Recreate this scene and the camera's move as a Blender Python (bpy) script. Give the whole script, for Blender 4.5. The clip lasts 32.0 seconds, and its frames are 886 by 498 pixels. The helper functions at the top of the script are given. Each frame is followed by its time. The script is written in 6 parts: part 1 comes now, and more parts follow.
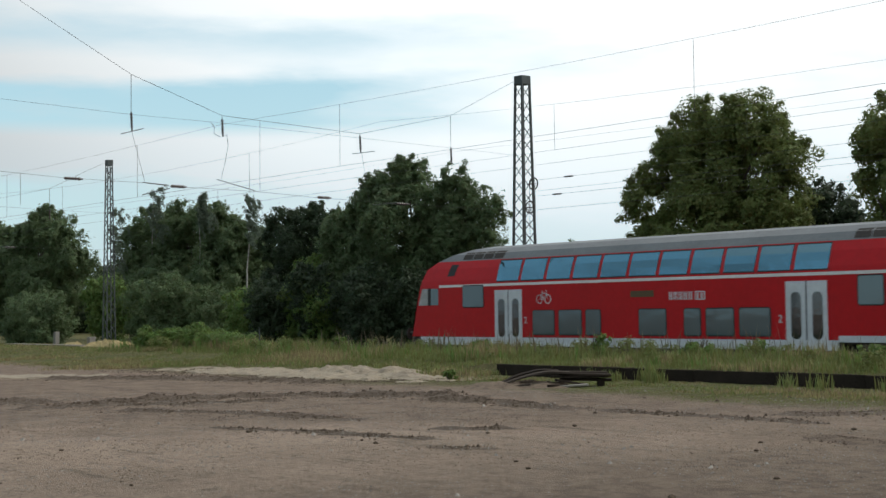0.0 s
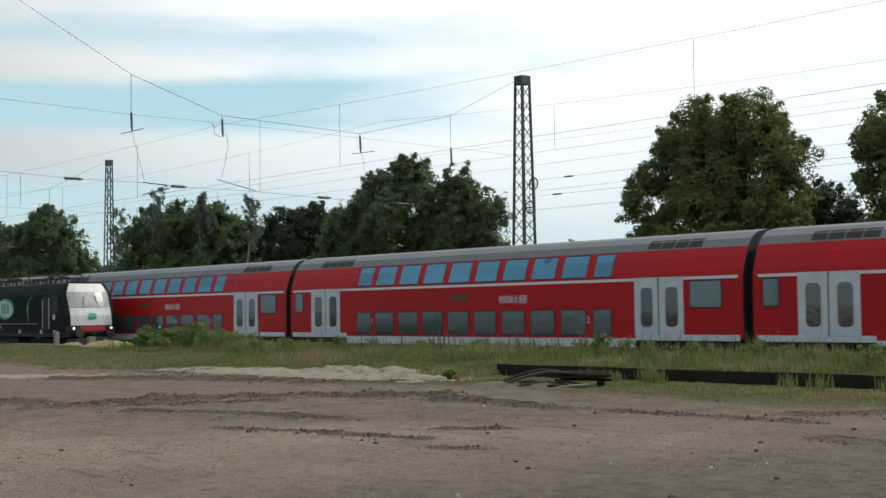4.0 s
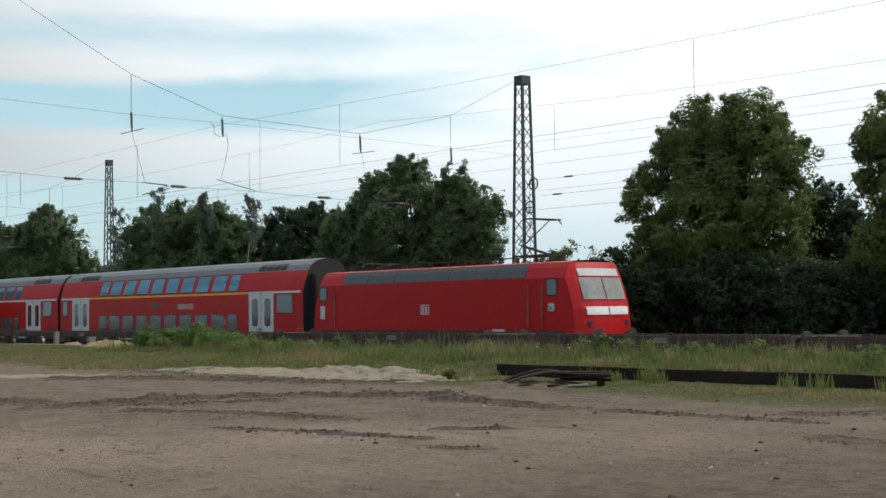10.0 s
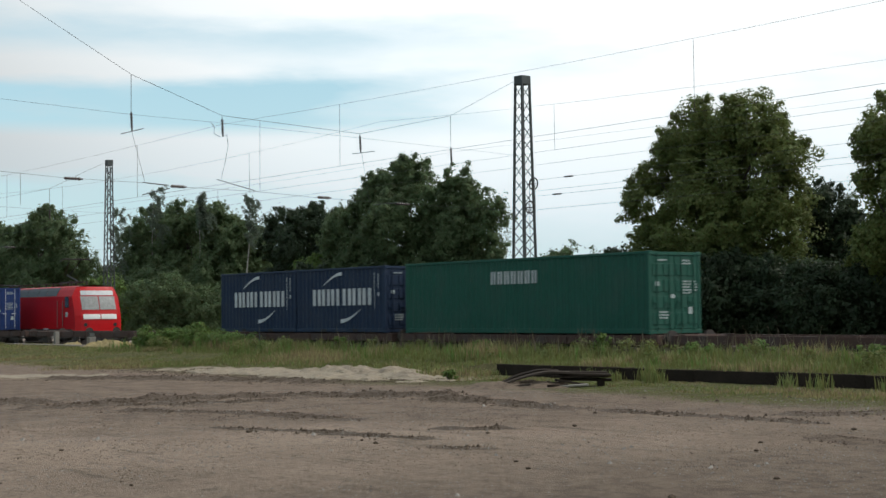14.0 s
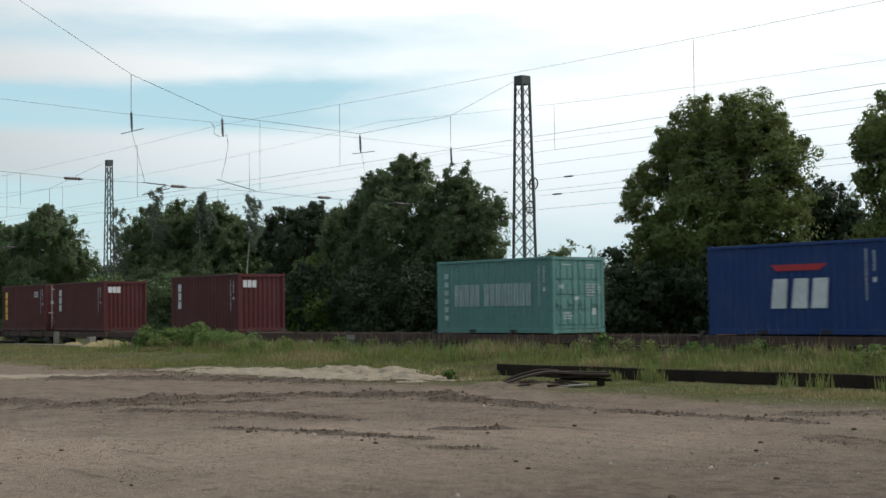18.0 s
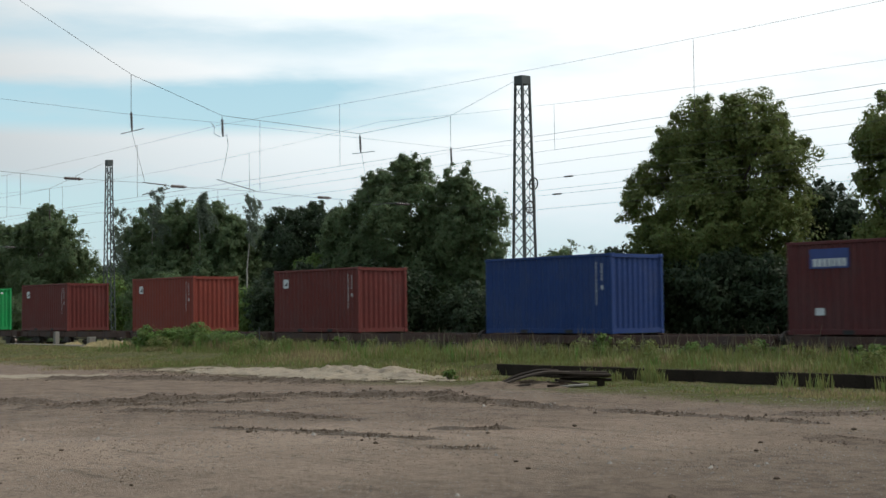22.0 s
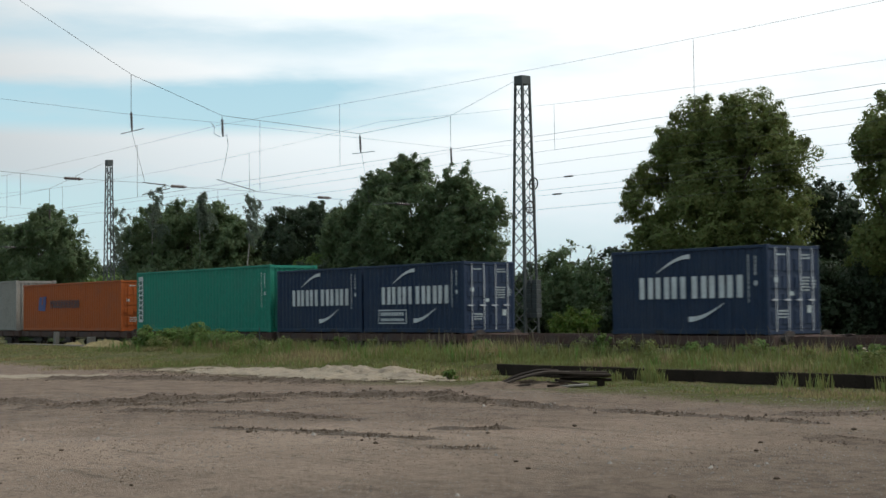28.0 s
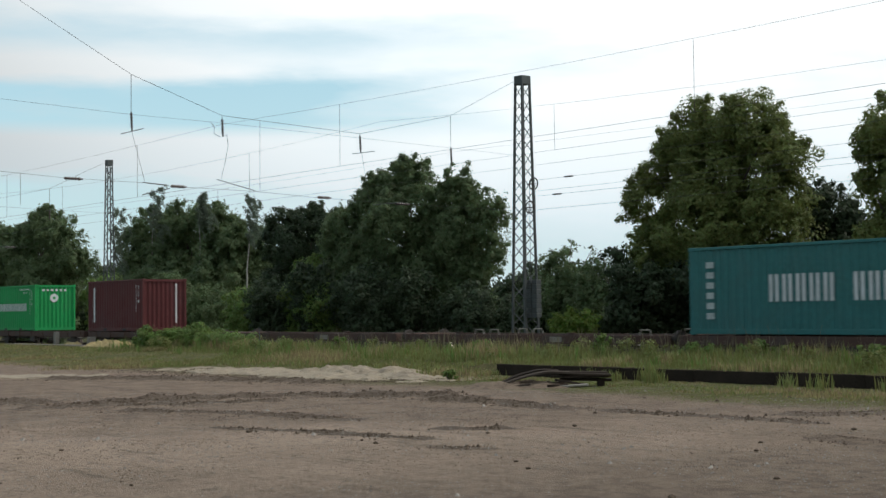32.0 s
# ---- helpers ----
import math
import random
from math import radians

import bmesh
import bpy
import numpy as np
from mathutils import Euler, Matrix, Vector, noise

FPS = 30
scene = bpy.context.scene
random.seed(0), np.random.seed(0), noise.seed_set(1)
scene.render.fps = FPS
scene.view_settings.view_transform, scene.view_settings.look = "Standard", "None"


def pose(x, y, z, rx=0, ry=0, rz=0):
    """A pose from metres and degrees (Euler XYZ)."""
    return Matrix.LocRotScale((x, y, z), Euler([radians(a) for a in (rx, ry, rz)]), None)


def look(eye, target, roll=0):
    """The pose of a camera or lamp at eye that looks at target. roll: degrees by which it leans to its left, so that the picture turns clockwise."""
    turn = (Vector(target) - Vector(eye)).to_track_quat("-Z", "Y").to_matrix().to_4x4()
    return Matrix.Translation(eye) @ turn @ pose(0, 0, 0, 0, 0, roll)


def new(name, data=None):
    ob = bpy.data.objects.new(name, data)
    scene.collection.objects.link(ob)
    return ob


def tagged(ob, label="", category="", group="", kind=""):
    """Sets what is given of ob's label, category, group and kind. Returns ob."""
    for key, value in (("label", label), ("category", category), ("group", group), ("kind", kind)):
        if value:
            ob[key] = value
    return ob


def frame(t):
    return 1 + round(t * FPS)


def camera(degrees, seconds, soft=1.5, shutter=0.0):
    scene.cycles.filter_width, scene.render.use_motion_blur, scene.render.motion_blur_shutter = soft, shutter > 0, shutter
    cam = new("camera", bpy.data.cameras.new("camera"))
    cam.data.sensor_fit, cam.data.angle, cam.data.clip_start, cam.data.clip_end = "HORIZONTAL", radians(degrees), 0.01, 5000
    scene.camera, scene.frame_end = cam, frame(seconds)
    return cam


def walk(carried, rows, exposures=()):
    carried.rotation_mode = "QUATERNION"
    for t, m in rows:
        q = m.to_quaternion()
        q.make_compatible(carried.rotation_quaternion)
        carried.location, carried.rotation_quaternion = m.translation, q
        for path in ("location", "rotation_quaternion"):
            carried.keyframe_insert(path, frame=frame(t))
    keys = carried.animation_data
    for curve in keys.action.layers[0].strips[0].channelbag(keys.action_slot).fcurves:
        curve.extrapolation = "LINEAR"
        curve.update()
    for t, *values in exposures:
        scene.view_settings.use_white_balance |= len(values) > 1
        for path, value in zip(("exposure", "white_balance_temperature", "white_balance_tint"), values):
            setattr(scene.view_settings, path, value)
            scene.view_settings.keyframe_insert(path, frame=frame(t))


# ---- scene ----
# World: x along the railway (freight runs towards +x), y away from the viewer, z up, ground of the yard at 0.
cam = camera(35.22, 32.0, soft=1.5, shutter=0.15)
EYE = Vector((0.0, 0.0, 1.75))
AIM = EYE + 50 * Vector((-math.sin(radians(50.466)) * math.cos(radians(2.63)), math.cos(radians(50.466)) * math.cos(radians(2.63)), math.sin(radians(2.63))))
walk(cam, [(0.0, look(EYE, AIM, -0.655)), (32.0, look(EYE, AIM, -0.655))])

# ---- light: veiled sun from the right, bright broken cloud ----
SUN_AZ, SUN_EL = radians(58), radians(46)      # azimuth from +x towards +y
scene.view_settings.exposure = -0.35
sun = new("sun", bpy.data.lights.new("sun", "SUN"))
sun.data.energy, sun.data.angle, sun.data.color = 2.6, radians(12), (1.0, 0.94, 0.85)
sun.matrix_world = look((60 * math.cos(SUN_AZ) * math.cos(SUN_EL), 60 * math.sin(SUN_AZ) * math.cos(SUN_EL), 60 * math.sin(SUN_EL)), (0, 0, 0))


CLOUD_DIM, CLOUD_BRIGHT, BLUE_TINT = 1.2, 13.9, (2.1, 2.3, 2.08, 1)


def sky_world():
    w = bpy.data.worlds.new("sky")
    scene.world = w
    w.use_nodes = True
    n, l = w.node_tree.nodes, w.node_tree.links
    n.clear()
    out, bg = n.new("ShaderNodeOutputWorld"), n.new("ShaderNodeBackground")
    sky = n.new("ShaderNodeTexSky")
    sky.sky_type, sky.sun_disc = "NISHITA", False
    sky.sun_elevation, sky.sun_rotation = SUN_EL, radians(90) - SUN_AZ
    sky.air_density, sky.dust_density = 1.0, 0.6
    tc, mp = n.new("ShaderNodeTexCoord"), n.new("ShaderNodeMapping")
    mp.inputs["Scale"].default_value = (1.2, 1.2, 6.2)
    mp.inputs["Location"].default_value = (0.35, 0.1, 0.42)
    no = n.new("ShaderNodeTexNoise")
    no.inputs["Scale"].default_value, no.inputs["Detail"].default_value, no.inputs["Roughness"].default_value = 2.3, 8, 0.56
    l.new(tc.outputs["Generated"], mp.inputs["Vector"])
    l.new(mp.outputs["Vector"], no.inputs["Vector"])

    def towards(direction):
        d = n.new("ShaderNodeVectorMath")
        d.operation = "DOT_PRODUCT"
        d.inputs[1].default_value = direction
        l.new(tc.outputs["Generated"], d.inputs[0])
        return d.outputs["Value"]

    def remap(src, a, b, c, d, ease="LINEAR"):
        m = n.new("ShaderNodeMapRange")
        m.interpolation_type = ease
        for key, v in zip(("From Min", "From Max", "To Min", "To Max"), (a, b, c, d)):
            m.inputs[key].default_value = v
        l.new(src, m.inputs["Value"])
        return m.outputs["Result"]

    def mixed(kind, fac, a, b):
        m = n.new("ShaderNodeMix")
        m.data_type, m.blend_type = "RGBA", kind
        for k, v in ((0, fac), (6, a), (7, b)):
            if isinstance(v, (float, tuple)):
                m.inputs[k].default_value = v
            else:
                l.new(v, m.inputs[k])
        return m.outputs[2]

    # thicker, brighter cloud on the sun's side of the sky
    side = (math.cos(SUN_AZ) * math.cos(SUN_EL), math.sin(SUN_AZ) * math.cos(SUN_EL), math.sin(SUN_EL))
    near = towards(side)
    lift = n.new("ShaderNodeMath")
    l.new(no.outputs["Fac"], lift.inputs[0])
    l.new(remap(near, -0.2, 0.8, -0.085, 0.17), lift.inputs[1])
    # layered stratus low in the west: blue bands between the cloud decks, closing towards the sun's side
    up = n.new("ShaderNodeSeparateXYZ")
    l.new(tc.outputs["Generated"], up.inputs[0])
    warp = n.new("ShaderNodeMath")
    warp.operation = "MULTIPLY_ADD"
    warp.inputs[1].default_value = 0.028
    l.new(no.outputs["Fac"], warp.inputs[0])
    l.new(up.outputs[2], warp.inputs[2])

    def decks(stops):
        r = n.new("ShaderNodeValToRGB")
        r.color_ramp.interpolation = "EASE"
        e = r.color_ramp.elements
        while len(e) < len(stops):
            e.new(0.5)
        for k, (at, v) in enumerate(stops):
            e[k].position, e[k].color = at, (v, v, v, 1)
        l.new(remap(warp.outputs[0], 0.014, 0.274, 0.0, 1.0), r.inputs["Fac"])
        return r.outputs["Color"]

    west = decks([(0.0, 0.45), (0.32, 0.30), (0.415, 0.62), (0.475, 0.60), (0.535, 0.14), (0.605, 0.16), (0.665, 0.66), (0.75, 0.42), (0.82, 0.62), (1.0, 0.5)])
    east = decks([(0.0, 0.50), (0.40, 0.58), (0.62, 0.78), (0.8, 0.80), (1.0, 0.5)])
    turn = remap(towards((math.cos(radians(50.5)), math.sin(radians(50.5)), 0)), -0.14, 0.10, 0.0, 1.0, "SMOOTHSTEP")
    deck = mixed("MIX", turn, west, east)
    low = remap(up.outputs[2], 0.24, 0.34, 1.0, 0.0, "SMOOTHSTEP")
    both = n.new("ShaderNodeMath")
    both.operation = "MULTIPLY_ADD"
    both.inputs[1].default_value = 0.75
    l.new(remap(no.outputs["Fac"], 0.3, 0.7, -0.32, 0.32), both.inputs[0])
    l.new(deck, both.inputs[2])
    high = remap(lift.outputs[0], 0.40, 0.60, 0.08, 1.0)
    band = remap(both.outputs[0], 0.22, 0.66, 0.0, 1.0)
    pick = n.new("ShaderNodeMix")
    l.new(low, pick.inputs[0])
    l.new(high, pick.inputs[2])
    l.new(band, pick.inputs[3])
    cover = pick.outputs[0]
    glow = remap(near, -0.36, 0.24, CLOUD_DIM, CLOUD_BRIGHT, "SMOOTHSTEP")
    grey = n.new("ShaderNodeCombineColor")
    for k in range(3):
        l.new(glow, grey.inputs[k])
    cloud = mixed("MULTIPLY", 1.0, (0.945, 1.0, 1.02, 1), grey.outputs[0])
    blue = mixed("MULTIPLY", 1.0, sky.outputs["Color"], BLUE_TINT)
    blue = mixed("MIX", 0.6, blue, (5.7, 8.6, 9.7, 1))
    # thin haze towards the horizon
    haze = remap(towards((0, 0, 1)), 0.02, 0.17, 0.7, 0.0, "SMOOTHSTEP")
    l.new(mixed("MIX", haze, mixed("MIX", cover, blue, cloud), (7.2, 9.0, 9.9, 1)), bg.inputs["Color"])
    bg.inputs["Strength"].default_value = 0.10
    l.new(bg.outputs["Background"], out.inputs["Surface"])


sky_world()


# ---- materials ----
def mat(name, color, rough=0.6, metal=0.0, scale=3.0, var=0.25, fine=40.0, bump=0.15, other=None, random_hue=0.0, amount=0.35, spec=0.5):
    """Paint or surface with stains at a large scale, grain at a fine one, and relief."""
    m = bpy.data.materials.new(name)
    m.use_nodes = True
    n, l = m.node_tree.nodes, m.node_tree.links
    b = n["Principled BSDF"]
    b.inputs["Roughness"].default_value, b.inputs["Metallic"].default_value = rough, metal
    b.inputs["Specular IOR Level"].default_value = spec
    tc = n.new("ShaderNodeTexCoord")
    big, small = n.new("ShaderNodeTexNoise"), n.new("ShaderNodeTexNoise")
    big.inputs["Scale"].default_value, big.inputs["Detail"].default_value = scale, 5
    small.inputs["Scale"].default_value, small.inputs["Detail"].default_value = fine, 4
    l.new(tc.outputs["Object"], big.inputs["Vector"])
    l.new(tc.outputs["Object"], small.inputs["Vector"])
    col = n.new("ShaderNodeRGB")
    col.outputs[0].default_value = (*color, 1)
    cur = col.outputs[0]
    if other:
        r = n.new("ShaderNodeValToRGB")
        r.color_ramp.elements[0].position, r.color_ramp.elements[1].position = 0.62 - amount / 2, 0.72
        l.new(big.outputs["Fac"], r.inputs["Fac"])
        mx = n.new("ShaderNodeMix")
        mx.data_type = "RGBA"
        mx.inputs[7].default_value = (*other, 1)
        l.new(r.outputs["Color"], mx.inputs[0])
        l.new(cur, mx.inputs[6])
        cur = mx.outputs[2]
    add = n.new("ShaderNodeMath")
    add.operation = "ADD"
    l.new(big.outputs["Fac"], add.inputs[0])
    l.new(small.outputs["Fac"], add.inputs[1])
    mr = n.new("ShaderNodeMapRange")
    mr.inputs["From Min"].default_value, mr.inputs["From Max"].default_value = 0.6, 1.4
    mr.inputs["To Min"].default_value, mr.inputs["To Max"].default_value = 1 - var, 1 + var
    l.new(add.outputs[0], mr.inputs["Value"])
    hsv = n.new("ShaderNodeHueSaturation")
    l.new(mr.outputs["Result"], hsv.inputs["Value"])
    l.new(cur, hsv.inputs["Color"])
    if random_hue:
        oi = n.new("ShaderNodeNewGeometry")
        m2 = n.new("ShaderNodeMapRange")
        m2.inputs["To Min"].default_value, m2.inputs["To Max"].default_value = 0.5 - random_hue, 0.5 + random_hue
        l.new(oi.outputs["Random Per Island"], m2.inputs["Value"])
        l.new(m2.outputs["Result"], hsv.inputs["Hue"])
        m3 = n.new("ShaderNodeMath")
        m3.operation = "MULTIPLY"
        m4 = n.new("ShaderNodeMapRange")
        m4.inputs["To Min"].default_value, m4.inputs["To Max"].default_value = 0.8, 1.22
        l.new(oi.outputs["Random Per Island"], m4.inputs["Value"])
        l.new(m4.outputs["Result"], m3.inputs[0])
        l.new(mr.outputs["Result"], m3.inputs[1])
        l.new(m3.outputs[0], hsv.inputs["Value"])
    l.new(hsv.outputs["Color"], b.inputs["Base Color"])
    bp = n.new("ShaderNodeBump")
    bp.inputs["Strength"].default_value, bp.inputs["Distance"].default_value = bump, 0.02
    l.new(small.outputs["Fac"], bp.inputs["Height"])
    l.new(bp.outputs["Normal"], b.inputs["Normal"])
    return m


def leaf_mat(name, color, hue=0.03):
    m = mat(name, color, rough=0.55, scale=0.6, var=0.25, fine=5, bump=0.0, random_hue=hue, spec=0.25)
    n, l = m.node_tree.nodes, m.node_tree.links
    b = n["Principled BSDF"]
    tr, mx = n.new("ShaderNodeBsdfTranslucent"), n.new("ShaderNodeMixShader")
    src = b.inputs["Base Color"].links[0].from_socket
    l.new(src, tr.inputs["Color"])
    mx.inputs[0].default_value = 0.45
    l.new(b.outputs[0], mx.inputs[1])
    l.new(tr.outputs[0], mx.inputs[2])
    l.new(mx.outputs[0], n["Material Output"].inputs["Surface"])
    return m


def glass_mat(name, color, rough=0.05, coat=0.35):
    m = bpy.data.materials.new(name)
    m.use_nodes = True
    b = m.node_tree.nodes["Principled BSDF"]
    b.inputs["Base Color"].default_value = (*color, 1)
    b.inputs["Roughness"].default_value = rough
    b.inputs["Specular IOR Level"].default_value = 0.9
    b.inputs["IOR"].default_value = 1.6
    b.inputs["Metallic"].default_value = coat
    # panes bow a little and carry dust
    n, l = m.node_tree.nodes, m.node_tree.links
    tc, no, bp = n.new("ShaderNodeTexCoord"), n.new("ShaderNodeTexNoise"), n.new("ShaderNodeBump")
    no.inputs["Scale"].default_value, no.inputs["Detail"].default_value = 1.1, 3
    bp.inputs["Strength"].default_value, bp.inputs["Distance"].default_value = 0.10, 0.06
    l.new(tc.outputs["Object"], no.inputs["Vector"])
    l.new(no.outputs["Fac"], bp.inputs["Height"])
    l.new(bp.outputs["Normal"], b.inputs["Normal"])
    return m


RED = mat("traffic_red_paint", (0.40, 0.004, 0.007), 0.42, scale=0.5, var=0.14, fine=6, bump=0.03, spec=0.25)
ROOF_GREY = mat("roof_grey_paint", (0.125, 0.13, 0.135), 0.55, scale=0.8, var=0.2, fine=9, bump=0.05)
LIGHT_GREY = mat("light_grey_paint", (0.50, 0.52, 0.54), 0.4, scale=0.9, var=0.15, fine=8, bump=0.03)
STRIPE_WHITE = mat("white_stripe_paint", (0.62, 0.60, 0.58), 0.45, scale=1.0, var=0.1, fine=8, bump=0.02)
STRIPE_YELLOW = mat("yellow_stripe_paint", (0.72, 0.38, 0.02), 0.45, scale=1.0, var=0.1, fine=8, bump=0.02)
GLASS = glass_mat("tinted_window_glass", (0.07, 0.11, 0.125), 0.06, 0.3)
DOOR_GLASS = glass_mat("dark_door_glass", (0.010, 0.015, 0.019), 0.06, 0.0)
GLASS_UP = glass_mat("sun_control_window_glass", (0.14, 0.28, 0.36), 0.05, 0.8)
BLACK = mat("black_rubber", (0.012, 0.012, 0.013), 0.7, scale=2, var=0.2, fine=20)
UNDER = mat("dirty_underframe", (0.035, 0.028, 0.024), 0.85, scale=1.2, var=0.4, fine=12, bump=0.3)
STEEL = mat("worn_wheel_steel", (0.20, 0.17, 0.15), 0.45, 0.7, scale=3, var=0.3, fine=25)
RUST = mat("rusty_wagon_frame", (0.062, 0.031, 0.022), 0.85, scale=1.2, var=0.4, fine=14, bump=0.4, other=(0.04, 0.03, 0.028))
GALV = mat("weathered_galvanised_steel", (0.052, 0.060, 0.060), 0.6, 0.3, scale=2, var=0.25, fine=20)
HOOD = mat("dark_grey_hood_paint", (0.055, 0.060, 0.066), 0.55, scale=0.8, var=0.2, fine=9, bump=0.05)
GEAR = mat("dark_roof_gear", (0.022, 0.024, 0.026), 0.6, 0.2, scale=2, var=0.3, fine=15)
WIRE = mat("dark_copper_wire", (0.05, 0.05, 0.05), 0.6, 0.3)
INSUL = mat("brown_porcelain", (0.045, 0.03, 0.028), 0.3)
DARK_GREEN = mat("very_dark_green_paint", (0.0045, 0.0085, 0.0088), 0.6, scale=0.6, var=0.2, fine=8, bump=0.03, spec=0.12)
FRONT_WHITE = mat("dusty_white_paint", (0.50, 0.51, 0.51), 0.4, scale=1.6, var=0.18, fine=10, bump=0.02)
# opaque mottled silver grey for the pale windscreen and cab panes
PALE_PANE = mat("silver_grey_pane", (0.30, 0.305, 0.30), 0.25, scale=1.8, var=0.3, fine=7, bump=0.02)
WHITE = mat("white_paint", (0.74, 0.75, 0.74), 0.4, scale=1.2, var=0.08, fine=10, bump=0.02)
LOGO_GREEN = mat("turquoise_green_paint", (0.02, 0.27, 0.16), 0.4, scale=2, var=0.1, fine=10)
MARK_WHITE = mat("faded_white_marking", (0.47, 0.49, 0.50), 0.6, scale=2, var=0.25, fine=15, bump=0.05)
MARK_FADED = mat("worn_white_marking", (0.33, 0.38, 0.38), 0.65, scale=3, var=0.35, fine=18, bump=0.05)
MARK_RED = mat("red_marking", (0.34, 0.018, 0.026), 0.6)
MARK_BLUE = mat("dark_blue_marking", (0.02, 0.04, 0.16), 0.5)
DISPLAY = mat("unlit_olive_display", (0.075, 0.045, 0.012), 0.4)
MARK_DARK = mat("black_blue_marking", (0.03, 0.025, 0.04), 0.5)
MARK_GOLD = mat("yellow_marking", (0.62, 0.40, 0.04), 0.5)
LAMP = bpy.data.materials.new("lit_headlight")
LAMP.use_nodes = True
LAMP.node_tree.nodes["Principled BSDF"].inputs["Emission Color"].default_value = (1, 0.95, 0.85, 1)
LAMP.node_tree.nodes["Principled BSDF"].inputs["Emission Strength"].default_value = 2.5
CONCRETE = mat("weathered_concrete", (0.19, 0.178, 0.155), 0.9, scale=1.5, var=0.3, fine=30, bump=0.4, other=(0.12, 0.11, 0.09))
BOARD = mat("weathered_grey_brown_board", (0.048, 0.038, 0.031), 0.95, scale=2.0, var=0.4, fine=30, bump=0.5, spec=0.08)
PLANK = mat("old_tarred_timber", (0.026, 0.020, 0.016), 0.95, scale=2.0, var=0.4, fine=30, bump=0.5, spec=0.06)
BALLAST = mat("brown_ballast", (0.13, 0.11, 0.095), 0.95, scale=1.2, var=0.35, fine=25, bump=1.0)
BARK = mat("grey_brown_bark", (0.07, 0.055, 0.045), 0.95, scale=3, var=0.3, fine=25, bump=0.8)
BIRCH_BARK = mat("pale_birch_bark", (0.32, 0.31, 0.28), 0.85, scale=3, var=0.4, fine=12, bump=0.4, other=(0.05, 0.045, 0.04))
LEAF_LIME = leaf_mat("lime_leaves", (0.140, 0.170, 0.052))
LEAF_MID = leaf_mat("mixed_green_leaves", (0.104, 0.146, 0.066))
# dark leaf colour; on undergrowth and bushes it also holds their shade
LEAF_DARK_AND_SHADED = leaf_mat("dark_green_and_shaded_leaves", (0.040, 0.060, 0.030))
LEAF_BIRCH = leaf_mat("birch_leaves", (0.115, 0.145, 0.105))
LEAF_FRESH = leaf_mat("fresh_green_leaves", (0.118, 0.178, 0.046))
# yellow-green raised to stand in for sunlight on two bushes
LEAF_SUNLIT = leaf_mat("sunlit_yellow_green_leaves", (0.13, 0.19, 0.035))
GRASS_MIX = leaf_mat("meadow_grass", (0.152, 0.168, 0.056), 0.04)
GRASS_SEED = leaf_mat("brown_seed_grass", (0.125, 0.105, 0.072), 0.02)
GRASS_DRY = leaf_mat("dry_straw_grass", (0.24, 0.20, 0.10), 0.03)


# ---- mesh tools ----
def box(bm, x0, x1, y0, y1, z0, z1, bevel=0.0):
    r = bmesh.ops.create_cube(bm, size=1.0, matrix=Matrix.Translation(((x0 + x1) / 2, (y0 + y1) / 2, (z0 + z1) / 2)) @ Matrix.Diagonal((abs(x1 - x0), abs(y1 - y0), abs(z1 - z0), 1)))
    if bevel:
        es = list({e for v in r["verts"] for e in v.link_edges})
        bmesh.ops.bevel(bm, geom=es, offset=bevel, segments=1, affect="EDGES")
    return bm


def rod(bm, a, b, r, seg=8, r2=None):
    a, b = Vector(a), Vector(b)
    d = b - a
    bmesh.ops.create_cone(bm, cap_ends=True, segments=seg, radius1=r, radius2=r if r2 is None else r2, depth=d.length,
                          matrix=Matrix.Translation((a + b) / 2) @ d.to_track_quat("Z", "Y").to_matrix().to_4x4())
    return bm


def ring(bm, c, r, tube, axis="y", seg=20):
    """A torus round c, its axle along the given axis."""
    pts = []
    for i in range(seg):
        a = 2 * math.pi * i / seg
        q = []
        for j in range(6):
            b = 2 * math.pi * j / 6
            rr, h = r + tube * math.cos(b), tube * math.sin(b)
            u, v = rr * math.cos(a), rr * math.sin(a)
            q.append(bm.verts.new(Vector(c) + (Vector((u, h, v)) if axis == "y" else Vector((h, u, v)))))
        pts.append(q)
    for i in range(seg):
        for j in range(6):
            bm.faces.new((pts[i][j], pts[(i + 1) % seg][j], pts[(i + 1) % seg][(j + 1) % 6], pts[i][(j + 1) % 6]))
    return bm


def B():
    return bmesh.new()


def part(name, bm, material, parent, label=""):
    me = bpy.data.meshes.new(name)
    bmesh.ops.recalc_face_normals(bm, faces=bm.faces[:])
    bm.to_mesh(me)
    bm.free()
    me.materials.append(material)
    ob = new(name, me)
    if parent:
        ob.parent = parent
    if label:
        ob["label"] = label
    return ob


def bx(name, dims, material, parent, bevel=0.0, label=""):
    return part(name, box(B(), *dims, bevel), material, parent, label)


def thing(name, label, category, group="", x=0, y=0, z=0, kind=""):
    ob = new(name)
    ob.empty_display_size = 0.3
    ob.location = (x, y, z)
    return tagged(ob, label, category, group, kind)


def sheet(name, verts, faces, material, parent=None, label=""):
    me = bpy.data.meshes.new(name)
    me.from_pydata(verts, [], faces)
    me.materials.append(material)
    ob = new(name, me)
    if parent:
        ob.parent = parent
    if label:
        ob["label"] = label
    return ob


